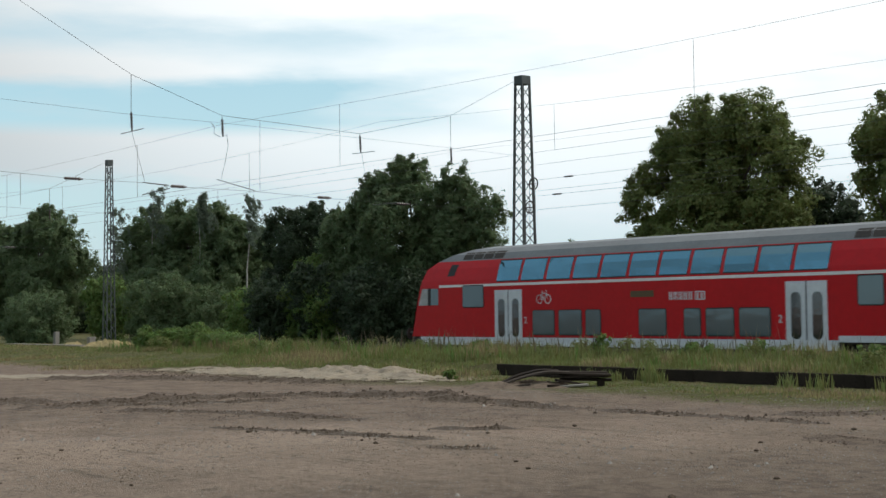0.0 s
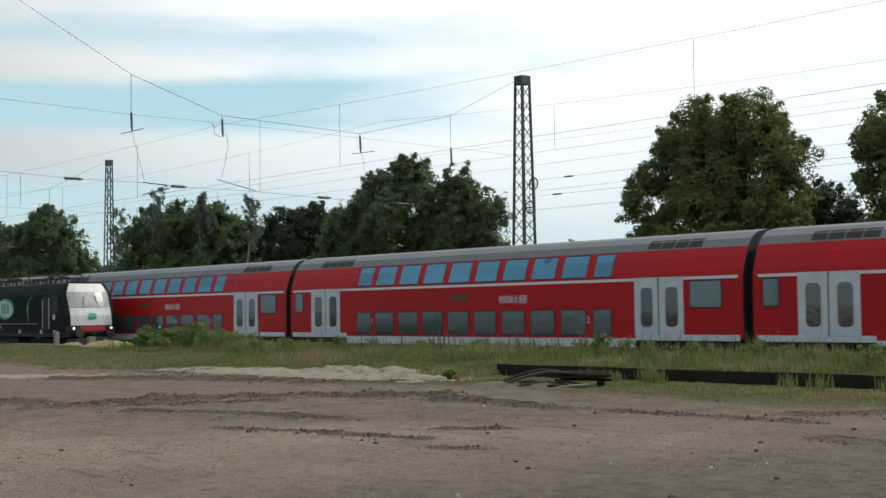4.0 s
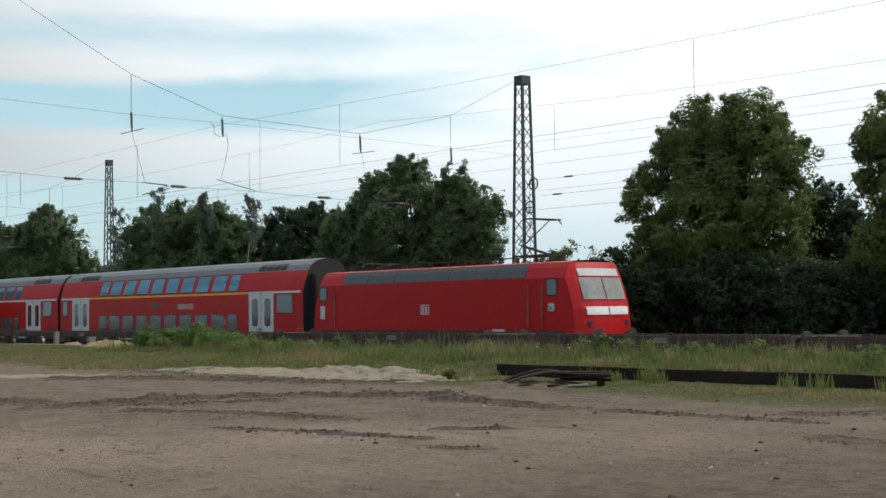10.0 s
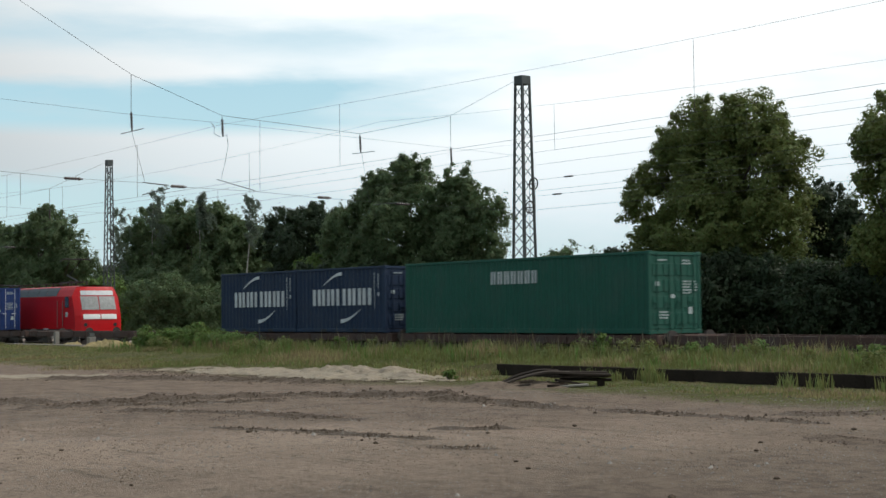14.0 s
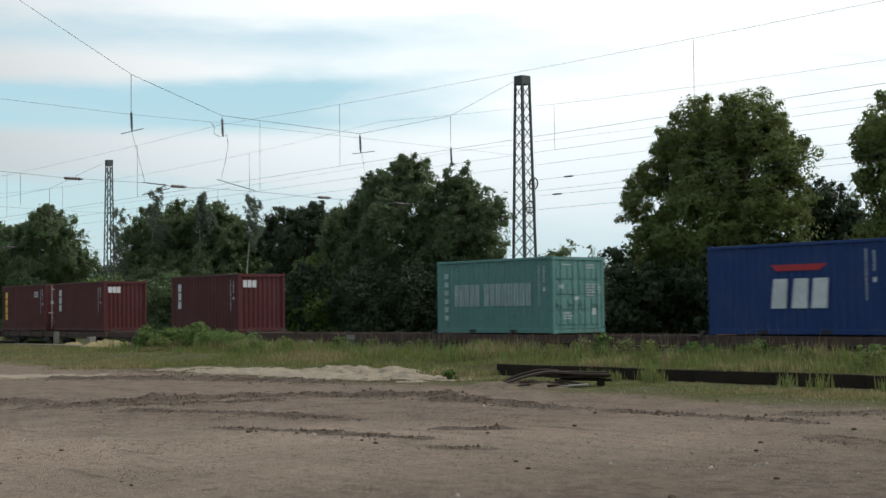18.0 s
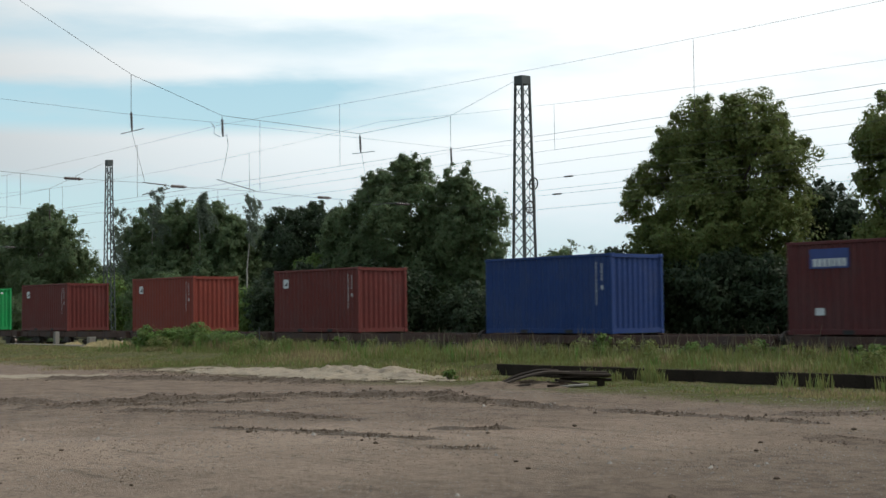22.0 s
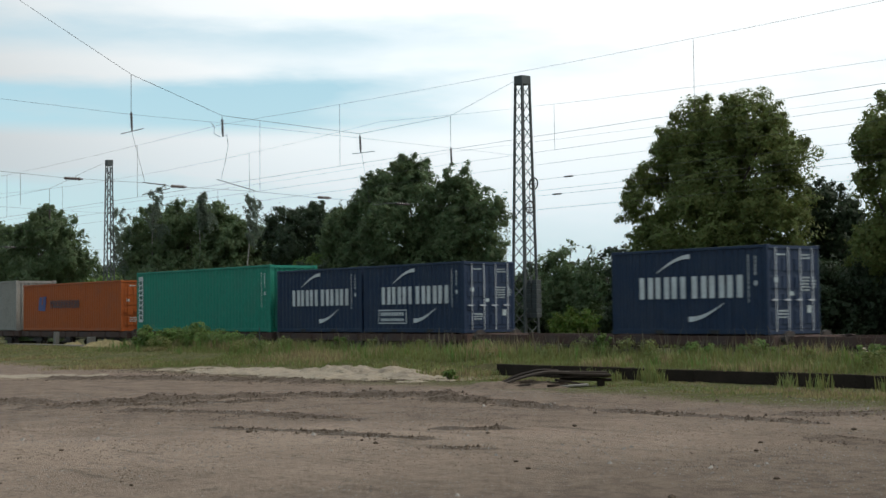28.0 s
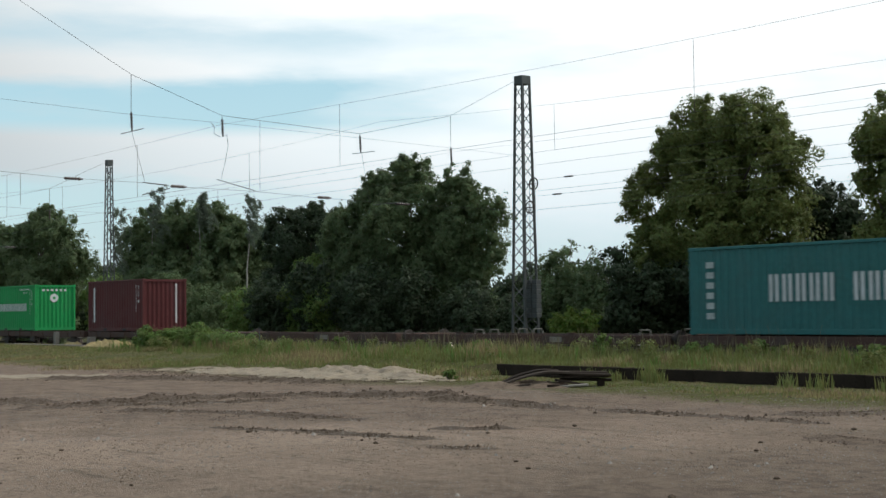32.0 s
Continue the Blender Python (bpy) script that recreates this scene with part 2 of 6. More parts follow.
def loft(name, prof, stations, material, parent, caps=False, label=""):
    """A skin along x: prof gives (y, z); each station is a function or number that gives x for a z, and a width factor."""
    bm = B()
    rows = []
    for st in stations:
        f, w = st if isinstance(st, tuple) else (st, 1.0)
        rows.append([bm.verts.new((f(z, y) if callable(f) else f, y * w, z)) for y, z in prof])
    for a, b in zip(rows, rows[1:]):
        for i in range(len(prof) - 1):
            bm.faces.new((a[i], a[i + 1], b[i + 1], b[i]))
    if caps:
        bm.faces.new(rows[0])
        bm.faces.new(rows[-1][::-1])
    return part(name, bm, material, parent, label)


def panel(name, pts, depth, material, parent, label="", bevel=0.0):
    """A plate facing the viewer (-y): pts are (x, z) or (x, y, z) round its outline."""
    bm = B()
    p3 = [Vector(p) if len(p) == 3 else Vector((p[0], 0, p[1])) for p in pts]
    back = [bm.verts.new(p) for p in p3]
    front = [bm.verts.new(p + Vector((0, -depth, 0))) for p in p3]
    n = len(pts)
    bm.faces.new(front)
    bm.faces.new(back[::-1])
    for i in range(n):
        bm.faces.new((back[i], back[(i + 1) % n], front[(i + 1) % n], front[i]))
    return part(name, bm, material, parent, label)


def rounded(x0, x1, z0, z1, r, k=4):
    pts = []
    for cx, cz, a0 in ((x1 - r, z1 - r, 0), (x0 + r, z1 - r, 90), (x0 + r, z0 + r, 180), (x1 - r, z0 + r, 270)):
        for i in range(k + 1):
            a = radians(a0 + 90 * i / k)
            pts.append((cx + r * math.cos(a), cz + r * math.sin(a)))
    return pts


def blocks(name, x0, x1, z0, z1, n, y, material, parent, gap=0.22, label="", up=False):
    """A word as a row of plain bars, two upright strokes for each letter of the larger words; up: stacked downwards."""
    bm = B()
    for i in range(n):
        if up:
            h = (z1 - z0) / n
            box(bm, x0, x1, y - 0.006, y, z0 + i * h + h * gap / 2, z0 + (i + 1) * h - h * gap / 2)
        else:
            w = (x1 - x0) / n
            a, b = x0 + i * w + w * gap / 2, x0 + (i + 1) * w - w * gap / 2
            if name in ("letter_block", "wordmark"):
                box(bm, a, a + (b - a) * 0.36, y - 0.006, y, z0, z1)
                box(bm, b - (b - a) * 0.36, b, y - 0.006, y, z0, z1)
            else:
                box(bm, a, b, y - 0.006, y, z0, z1)
    return part(name, bm, material, parent, label)
RAIL = -0.15            # top of the rails
NEAR_Y, FAR_Y = 33.52, 37.49   # middles of the freight and the passenger track


# ---- ground ----
def smooth(a, b, v):
    t = min(1, max(0, (v - a) / (b - a)))
    return t * t * (3 - 2 * t)


# ridges of churned earth beside the wheel ruts: half width, height, line
RUTS = [(0.6, 0.09, [(-37.8, 16.9), (-36.0, 19.5), (-32.7, 20.3), (-29.5, 20.9)]),
        (0.40, 0.11, [(-25.6, 11.6), (-26.3, 13.3), (-26.7, 14.4), (-25.6, 16.6), (-22.6, 18.6)]),
        (0.30, 0.06, [(-26.2, 12.4), (-25.0, 13.6), (-24.2, 15.4)]),
        (0.24, 0.045, [(-24.0, 12.1), (-21.9, 13.0), (-18.9, 13.5)]),
        (0.18, 0.035, [(-19.0, 11.2), (-17.3, 11.8), (-15.3, 12.1)]),
        (0.45, 0.09, [(-28.4, 11.0), (-27.5, 11.9)]),
        (0.30, 0.09, [(-22.6, 18.6), (-21.4, 17.6), (-20.8, 18.2), (-18.1, 17.7)]),
        (0.20, 0.05, [(-17.1, 18.0), (-15.1, 18.1), (-13.1, 18.1)]),
        (0.22, 0.05, [(-16.1, 13.4), (-15.6, 13.9)]),
        (0.16, 0.04, [(-14.0, 11.5), (-13.4, 11.8)]),
        (0.25, 0.03, [(-11.5, 16.3), (-10.3, 15.8)]),
        (0.40, 0.05, [(-14.3, 19.5), (-13.3, 20.5)])]
SEGMENTS = [(w, h, *a, *b) for w, h, pts in RUTS for a, b in zip(pts, pts[1:])]


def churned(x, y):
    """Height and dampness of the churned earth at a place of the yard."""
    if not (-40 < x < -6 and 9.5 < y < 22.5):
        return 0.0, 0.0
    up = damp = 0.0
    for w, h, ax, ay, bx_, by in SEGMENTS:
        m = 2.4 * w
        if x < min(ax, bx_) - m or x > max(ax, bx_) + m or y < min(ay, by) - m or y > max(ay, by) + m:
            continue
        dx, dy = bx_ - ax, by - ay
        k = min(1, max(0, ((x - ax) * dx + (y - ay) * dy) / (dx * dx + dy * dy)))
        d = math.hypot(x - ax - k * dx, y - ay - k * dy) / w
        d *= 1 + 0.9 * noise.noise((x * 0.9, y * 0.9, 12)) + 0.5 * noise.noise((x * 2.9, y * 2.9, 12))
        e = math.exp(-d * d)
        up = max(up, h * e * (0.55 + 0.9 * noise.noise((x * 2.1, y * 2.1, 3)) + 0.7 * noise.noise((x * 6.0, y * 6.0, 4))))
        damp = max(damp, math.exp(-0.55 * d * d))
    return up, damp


def terrain(x, y):
    h = churned(x, y)[0] + 0.05 * noise.noise((x * 0.12, y * 0.12, 3)) + 0.018 * noise.noise((x * 0.9, y * 0.9, 7)) + 0.010 * noise.noise((x * 2.7, y * 2.7, 1))
    if y < 40 and x < 60:
        edge = smooth(-30, -32, x)
        rise = (1 - edge) * (1.0 if y > 26.45 else 0.0) + edge * smooth(24.2, 28.5, y)
        h += 0.30 * rise * (1 - smooth(30.6, 31.8, y))
    h -= 0.42 * smooth(30.6, 31.8, y) * (1 - 0.25 * smooth(40, 44, y))
    return h


def axis(lo, hi, step, far):
    inner = list(np.arange(lo, hi + step / 2, step))
    out, d, v = [], step, hi
    while v < far:
        d *= 1.6
        v += d
        out.append(v)
    left, d, v = [], step, lo
    while v > -far:
        d *= 1.6
        v -= d
        left.append(v)
    return left[::-1] + inner + out


def ground_mat():
    m = bpy.data.materials.new("gravelly_yard_soil")
    m.use_nodes = True
    n, l = m.node_tree.nodes, m.node_tree.links
    b = n["Principled BSDF"]
    b.inputs["Roughness"].default_value = 0.95
    b.inputs["Specular IOR Level"].default_value = 0.1
    tc = n.new("ShaderNodeTexCoord")
    sep = n.new("ShaderNodeSeparateXYZ")
    l.new(tc.outputs["Object"], sep.inputs[0])

    def tex(scale, detail=6, rough=0.6, vec=None):
        t = n.new("ShaderNodeTexNoise")
        t.inputs["Scale"].default_value, t.inputs["Detail"].default_value, t.inputs["Roughness"].default_value = scale, detail, rough
        l.new(vec or tc.outputs["Object"], t.inputs["Vector"])
        return t.outputs["Fac"]

    def ramp(src, a, c):
        r = n.new("ShaderNodeMapRange")
        r.interpolation_type = "SMOOTHSTEP"
        r.inputs["From Min"].default_value, r.inputs["From Max"].default_value = a, c
        l.new(src, r.inputs["Value"])
        return r.outputs["Result"]

    def blend(fac, a, c):
        x = n.new("ShaderNodeMix")
        x.data_type = "RGBA"
        l.new(fac, x.inputs[0])
        for i, v in ((6, a), (7, c)):
            if isinstance(v, tuple):
                x.inputs[i].default_value = (*v, 1)
            else:
                l.new(v, x.inputs[i])
        return x.outputs[2]

    # wheel streaks run across the yard, at 50 degrees to the railway
    mp = n.new("ShaderNodeMapping")
    mp.inputs["Rotation"].default_value = (0, 0, radians(-46))
    mp.inputs["Scale"].default_value = (0.16, 1.3, 1)
    l.new(tc.outputs["Object"], mp.inputs["Vector"])
    soil = blend(ramp(tex(0.35), 0.35, 0.65), (0.292, 0.220, 0.168), (0.356, 0.272, 0.210))
    # a churned, damper belt across the middle of the yard
    belt = n.new("ShaderNodeVectorMath")
    belt.operation = "DOT_PRODUCT"
    belt.inputs[1].default_value = (-0.74, 0.67, 0)
    l.new(tc.outputs["Object"], belt.inputs[0])
    wav = n.new("ShaderNodeMath")
    wav.operation = "MULTIPLY_ADD"
    wav.inputs[1].default_value = 9.0
    l.new(tex(0.22, 6, 0.6), wav.inputs[0])
    l.new(belt.outputs["Value"], wav.inputs[2])
    soil = blend(ramp(wav.outputs[0], 23.0, 29.0), soil, blend(ramp(tex(1.2, 7, 0.7), 0.4, 0.62), (0.222, 0.166, 0.127), (0.154, 0.114, 0.088)))
    soil = blend(ramp(tex(1.6, 8, 0.72, mp.outputs["Vector"]), 0.54, 0.74), soil, (0.080, 0.064, 0.052))
    soil = blend(ramp(tex(5, 8, 0.75), 0.50, 0.72), soil, (0.092, 0.075, 0.062))
    soil = blend(ramp(tex(24, 4, 0.7), 0.55, 0.72), soil, (0.080, 0.066, 0.056))
    soil = blend(ramp(tex(38, 2), 0.64, 0.72), soil, (0.24, 0.22, 0.20))
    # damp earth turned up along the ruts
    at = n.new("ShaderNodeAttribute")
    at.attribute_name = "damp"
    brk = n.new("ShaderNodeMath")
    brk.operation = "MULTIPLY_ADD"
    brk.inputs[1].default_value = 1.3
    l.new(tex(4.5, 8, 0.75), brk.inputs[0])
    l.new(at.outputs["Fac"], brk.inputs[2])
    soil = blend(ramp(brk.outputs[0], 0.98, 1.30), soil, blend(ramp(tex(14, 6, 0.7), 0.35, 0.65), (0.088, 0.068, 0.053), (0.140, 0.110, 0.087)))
    # darker gravel strewn towards the road side of the yard
    wet = n.new("ShaderNodeMath")
    wet.operation = "MULTIPLY_ADD"
    wet.inputs[1].default_value = 9.0
    l.new(tex(0.3, 6, 0.65), wet.inputs[0])
    l.new(sep.outputs[0], wet.inputs[2])
    gravel = blend(ramp(tex(3, 9, 0.75), 0.4, 0.62), (0.205, 0.157, 0.120), (0.130, 0.099, 0.076))
    soil = blend(ramp(wet.outputs[0], -12.0, -4.0), soil, gravel)
    wob = n.new("ShaderNodeMath")
    wob.operation = "MULTIPLY_ADD"
    wob.inputs[1].default_value = 3.0
    l.new(tex(0.5), wob.inputs[0])
    l.new(sep.outputs[1], wob.inputs[2])
    turf = blend(ramp(tex(2.5), 0.35, 0.65), (0.070, 0.074, 0.028), (0.115, 0.100, 0.050))
    l.new(blend(ramp(wob.outputs[0], 22.0, 24.0), soil, turf), b.inputs["Base Color"])
    bp = n.new("ShaderNodeBump")
    bp.inputs["Strength"].default_value, bp.inputs["Distance"].default_value = 1.0, 0.06
    add = n.new("ShaderNodeMath")
    l.new(tex(22, 8, 0.8), add.inputs[0])
    l.new(tex(3, 4), add.inputs[1])
    l.new(add.outputs[0], bp.inputs["Height"])
    l.new(bp.outputs["Normal"], b.inputs["Normal"])
    return m


SOIL = ground_mat()
DAMP = mat("damp_dark_earth", (0.078, 0.058, 0.043), 0.95, scale=4, var=0.4, fine=26, bump=1.0, spec=0.08)
SAND = mat("pale_builders_sand", (0.262, 0.216, 0.154), 0.95, scale=2.6, var=0.35, fine=22, bump=1.0, other=(0.13, 0.104, 0.080), amount=0.5)
STONE = mat("pale_gravel_stone", (0.22, 0.20, 0.178), 0.9, scale=4, var=0.4, fine=20, random_hue=0.01)


def ground():
    xs = sorted(axis(-72, 0, 0.3, 1800) + list(np.arange(-39.9, -7, 0.15)))
    ys = sorted(axis(3, 32.1, 0.3, 1800) + list(np.arange(9.15, 22.4, 0.1)))
    xs = [a for a, b in zip(xs, xs[1:]) if b - a > 0.02] + xs[-1:]
    ys = [a for a, b in zip(ys, ys[1:]) if b - a > 0.02] + ys[-1:]
    v = [(x, y, terrain(x, y) if -400 < x < 400 and -50 < y < 400 else (-0.3 if y > 20 else 0)) for y in ys for x in xs]
    w = len(xs)
    f = [(j * w + i, j * w + i + 1, (j + 1) * w + i + 1, (j + 1) * w + i) for j in range(len(ys) - 1) for i in range(w - 1)]
    ob = sheet("ground", v, f, SOIL)
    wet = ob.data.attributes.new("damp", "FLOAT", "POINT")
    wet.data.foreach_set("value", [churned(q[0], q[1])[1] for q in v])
    for p in ob.data.polygons:
        p.use_smooth = True
    tagged(ob, "bare gravelly soil yard with grassy bank beside the railway", "ground", kind="structure")


ground()


def mound(name, label, cx, cy, lx, ly, h, angle, material, rough=0.5, step=0.12, category="heap", kind="", ragged=0.6, power=0.7):
    """A low uneven heap: an oval grid whose rim dips under the ground."""
    nx, ny = max(6, int(2 * lx / step)), max(6, int(2 * ly / step))
    ca, sa = math.cos(radians(angle)), math.sin(radians(angle))
    v = []
    for j in range(ny + 1):
        for i in range(nx + 1):
            u, w = -1 + 2 * i / nx, -1 + 2 * j / ny
            px, py = cx + u * lx * ca - w * ly * sa, cy + u * lx * sa + w * ly * ca
            k = max(0.0, 1 - (u * u + w * w) * (1 + ragged * noise.noise((px * 0.8, py * 0.8, h * 9)) + ragged * noise.noise((px * 2.6, py * 2.6, h * 5))))
            k *= (1 - u ** 6) * (1 - w ** 6)
            z = h * k ** power * (0.5 + rough * (noise.noise((px * 1.6, py * 1.6, 2)) + 0.6 * noise.noise((px * 4.5, py * 4.5, 5)) + 0.3 * noise.noise((px * 11, py * 11, 8))))
            v.append((px - cx, py - cy, (max(z, -0.02) if k > 0.01 else -0.06) * (1 if power < 1 else 0) + (0 if power < 1 else 0.038 * min(1.0, 2.0 * k) + h * 0.5 * k * (0.6 + rough * noise.noise((px * 3, py * 3, 2)) + 0.5 * rough * noise.noise((px * 9, py * 9, 5))) - 0.012) + terrain(px, py)))
    f = [(j * (nx + 1) + i, j * (nx + 1) + i + 1, (j + 1) * (nx + 1) + i + 1, (j + 1) * (nx + 1) + i) for j in range(ny) for i in range(nx)]
    ob = sheet(name, v, f, material)
    ob.location = (cx, cy, 0)
    return tagged(ob, label, category, kind=kind)


mound("sand_pile", "low spread of pale builder's sand at the grass edge", -34.9, 22.9, 7.2, 1.5, 0.13, 4, SAND, rough=0.6, ragged=2.2)
mound("sand_pile", "humped pile of pale sand with crumbling edge", -33.4, 24.3, 2.7, 1.0, 0.32, 6, SAND, rough=0.5, ragged=1.5)
mound("sand_pile", "humped pile of pale sand with crumbling edge", -30.6, 23.7, 1.9, 0.8, 0.25, -5, SAND, rough=0.5, ragged=1.5)
mound("sand_pile", "thin pale sand patch spread on bare soil", -39.8, 17.0, 2.3, 1.2, 0.09, 62, SAND, rough=0.3, ragged=1.8)
STRAW = mat("cut_straw", (0.26, 0.20, 0.09), 0.9, scale=3, var=0.35, fine=40, bump=0.8)
mound("hay_heap", "small heap of yellow cut grass beside the track", -61.3, 30.0, 2.3, 0.8, 0.52, 5, STRAW, rough=0.6)
mound("hay_heap", "small heap of yellow cut grass beside the track", -66.5, 30.5, 1.2, 0.5, 0.3, 0, STRAW, rough=0.6)
def crumbs():
    """Dark crumbs of earth lying along the ridges."""
    rnd = random.Random(14)
    v, f = [], []
    for hw, h, ax, ay, ex, ey in SEGMENTS + [(0.9, 0.0, -41.0, 21.9, -28.6, 22.7)]:
        for k in range(int(2100 * hw * math.hypot(ex - ax, ey - ay))):
            q = rnd.uniform(-0.05, 1.05)
            x, y = ax + q * (ex - ax) + rnd.gauss(0, 1.1) * hw, ay + q * (ey - ay) + rnd.gauss(0, 1.1) * hw
            if noise.noise((x * 2.2, y * 2.2, 6)) + 0.5 * noise.noise((x * 6, y * 6, 6)) < rnd.uniform(-0.25, 0.25):
                continue
            s = rnd.uniform(0.005, 0.019) * (2.4 if rnd.random() < 0.05 else 1)
            z = terrain(x, y)
            o, t = len(v), rnd.uniform(0, 3)
            for i in range(5):
                b = t + i * 1.2566
                v.append((x + s * math.cos(b) * rnd.uniform(0.7, 1.4), y + s * math.sin(b) * rnd.uniform(0.7, 1.4), z - 0.01))
            v.append((x, y, z + s * rnd.uniform(0.6, 1.3)))
            f += [(o + i, o + (i + 1) % 5, o + 5) for i in range(5)]
    for k in range(26000):
        d, a = 15 + 17 * rnd.random() ** 0.8, radians(50.5 + rnd.uniform(-20, 20))
        x, y = -d * math.sin(a), d * math.cos(a)
        if y > 22 or noise.noise((x * 0.5, y * 0.5, 30)) + 0.6 * noise.noise((x * 1.7, y * 1.7, 30)) + rnd.uniform(-0.3, 0.3) < 0.12:
            continue
        s, z, o = rnd.uniform(0.005, 0.014), terrain(x, y), len(v)
        for i in range(4):
            b = k + i * 1.5708
            v.append((x + s * math.cos(b) * rnd.uniform(0.7, 1.5), y + s * math.sin(b) * rnd.uniform(0.7, 1.5), z - 0.006))
        v.append((x, y, z + s * rnd.uniform(0.5, 1.1)))
        f += [(o + i, o + (i + 1) % 4, o + 4) for i in range(4)]
    tagged(sheet("earth_crumbs", v, f, DAMP), "dark crumbs of damp earth along the wheel ridges", "earth", kind="stuff")


crumbs()


def pebbles():
    rnd = random.Random(4)
    v, f = [], []
    for k in range(42000):
        d = 9 + 24 * rnd.random() ** 0.75
        a = radians(50.5 + rnd.uniform(-21, 21))
        x, y = -d * math.sin(a), d * math.cos(a)
        if y > 26.2:
            continue
        s = rnd.choice((0.006, 0.008, 0.010, 0.014)) * rnd.uniform(0.7, 1.4)
        if noise.noise((x * 0.35, y * 0.35, 21)) + rnd.uniform(-0.4, 0.4) < -0.05:
            continue
        if rnd.random() < 0.006:
            s *= 2.6
        z = terrain(x, y)
        o = len(v)
        t = rnd.uniform(0, 3)
        for i in range(5):
            b = t + i * 1.2566
            v.append((x + s * math.cos(b) * rnd.uniform(0.7, 1.3), y + s * math.sin(b) * rnd.uniform(0.7, 1.3), z - 0.005))
        v.append((x + rnd.uniform(-.3, .3) * s, y + rnd.uniform(-.3, .3) * s, z + s * rnd.uniform(0.5, 1.0)))
        f += [(o + i, o + (i + 1) % 5, o + 5) for i in range(5)]
    tagged(sheet("gravel", v, f, STONE), "loose pale pebbles scattered on the yard soil", "gravel", kind="stuff")


pebbles()


def clods():
    """Dark clods lying loose on the yard."""
    rnd = random.Random(8)
    for k in range(40):
        d = 11 + 20 * rnd.random()
        a = radians(50.5 + rnd.uniform(-19, 19))
        x, y = -d * math.sin(a), d * math.cos(a)
        if y > 24:
            continue
        s = rnd.uniform(0.02, 0.05)
        bm = B()
        bmesh.ops.create_icosphere(bm, subdivisions=1, radius=s)
        for q in bm.verts:
            q.co *= 1 + 0.5 * noise.noise(q.co * 30 + Vector((k, 0, 0)))
            q.co.z *= 0.55
        ob = part("clod", bm, DAMP, None)
        ob.location = (x, y, terrain(x, y) + s * 0.25)
        tagged(ob, "small dark clod of dried earth on the soil", "clod", "loose clods on the yard")


clods()


# ---- railway ----
def track(name, y, label):
    t = thing(name, label, "railway track", kind="structure", y=y)
    x0, x1 = -420, 330
    prof = [(-2.3, -0.75), (-1.75, RAIL - 0.20), (1.75, RAIL - 0.20), (2.3, -0.75)]
    part("ballast_bed", loft_bm(prof, [x0 + 6 * i for i in range(126)]), BALLAST, t)
    for s in (-0.7535, 0.7535):
        bm = B()
        box(bm, x0, x1, s - 0.035, s + 0.035, RAIL - 0.045, RAIL)
        box(bm, x0, x1, s - 0.009, s + 0.009, RAIL - 0.14, RAIL - 0.04)
        box(bm, x0, x1, s - 0.07, s + 0.07, RAIL - 0.165, RAIL - 0.13)
        part("rail", bm, STEEL, t)
    v, f = [], []
    for i in range(400):
        x = -200 + 0.6 * i
        o = len(v)
        v += [(x + dx, yy, z) for dx in (-0.13, 0.13) for yy in (-1.3, 1.3) for z in (RAIL - 0.3, RAIL - 0.166)]
        f += [(o + a, o + b, o + c, o + d) for a, b, c, d in ((1, 3, 7, 5), (0, 1, 5, 4), (2, 6, 7, 3), (0, 2, 3, 1), (4, 5, 7, 6))]
    s = sheet("sleeper_row", v, f, CONCRETE, t)
    s["kind"] = "stuff"
    return t


def loft_bm(prof, xs):
    bm = B()
    rows = [[bm.verts.new((x, y, z)) for y, z in prof] for x in xs]
    for a, b in zip(rows, rows[1:]):
        for i in range(len(prof) - 1):
            bm.faces.new((a[i], a[i + 1], b[i + 1], b[i]))
    return bm


track("track_near", NEAR_Y, "ballasted railway track used by the freight train")
track("track_far", FAR_Y, "ballasted railway track used by the red passenger train")


# ---- old loading platform at the grass edge ----
def platform():
    t = thing("platform_edge", "low tarred timber and concrete edge of a disused platform", "platform", kind="structure", y=26.4)
    x, k = -29.6, 0
    rnd = random.Random(3)
    while x < 8:
        w = 2.4
        ob = bx("edge_beam", (0, w - 0.008, -0.06, 0.06, -0.1, 0.30 + rnd.uniform(-0.008, 0.008)), PLANK, t, 0.012)
        ob.location = (x, rnd.uniform(-0.012, 0.012), 0)
        ob.rotation_euler = (0, 0, radians(rnd.uniform(-0.2, 0.2)))
        x += w
    s = thing("platform_edge", "broken weathered concrete slabs of an old platform in the grass", "platform", kind="structure", x=-68, y=29.4)
    for i in range(4):
        ob = bx("slab", (0, 2.9, 0, 0.9, 0.20, 0.37), BALLAST, s, 0.015)
        ob.location = (i * 2.95 - 4.5, rnd.uniform(-0.05, 0.05), rnd.uniform(-0.02, 0.02))
    for i in range(4):
        bx("support", (i * 3.3 - 1.2, i * 3.3 - 0.9, 0.15, 0.6, -0.6, 0.20), CONCRETE, s)


platform()


def marker_post(x, y, h, w, label, material):
    bm = box(B(), -w / 2, w / 2, -w / 2, w / 2, -0.3, h, 0.02)
    ob = part("marker_post", bm, material, None)
    ob.location = (x, y, 0)
    tagged(ob, label, "post")


marker_post(-68.6, 30.6, 1.02, 0.24, "squat weathered concrete post beside the track", CONCRETE)
marker_post(-66.0, 31.3, 0.75, 0.34, "squat weathered concrete post beside the track", CONCRETE)
marker_post(-48.3, 30.2, 1.25, 0.05, "thin grey steel post standing in the grass", GALV)


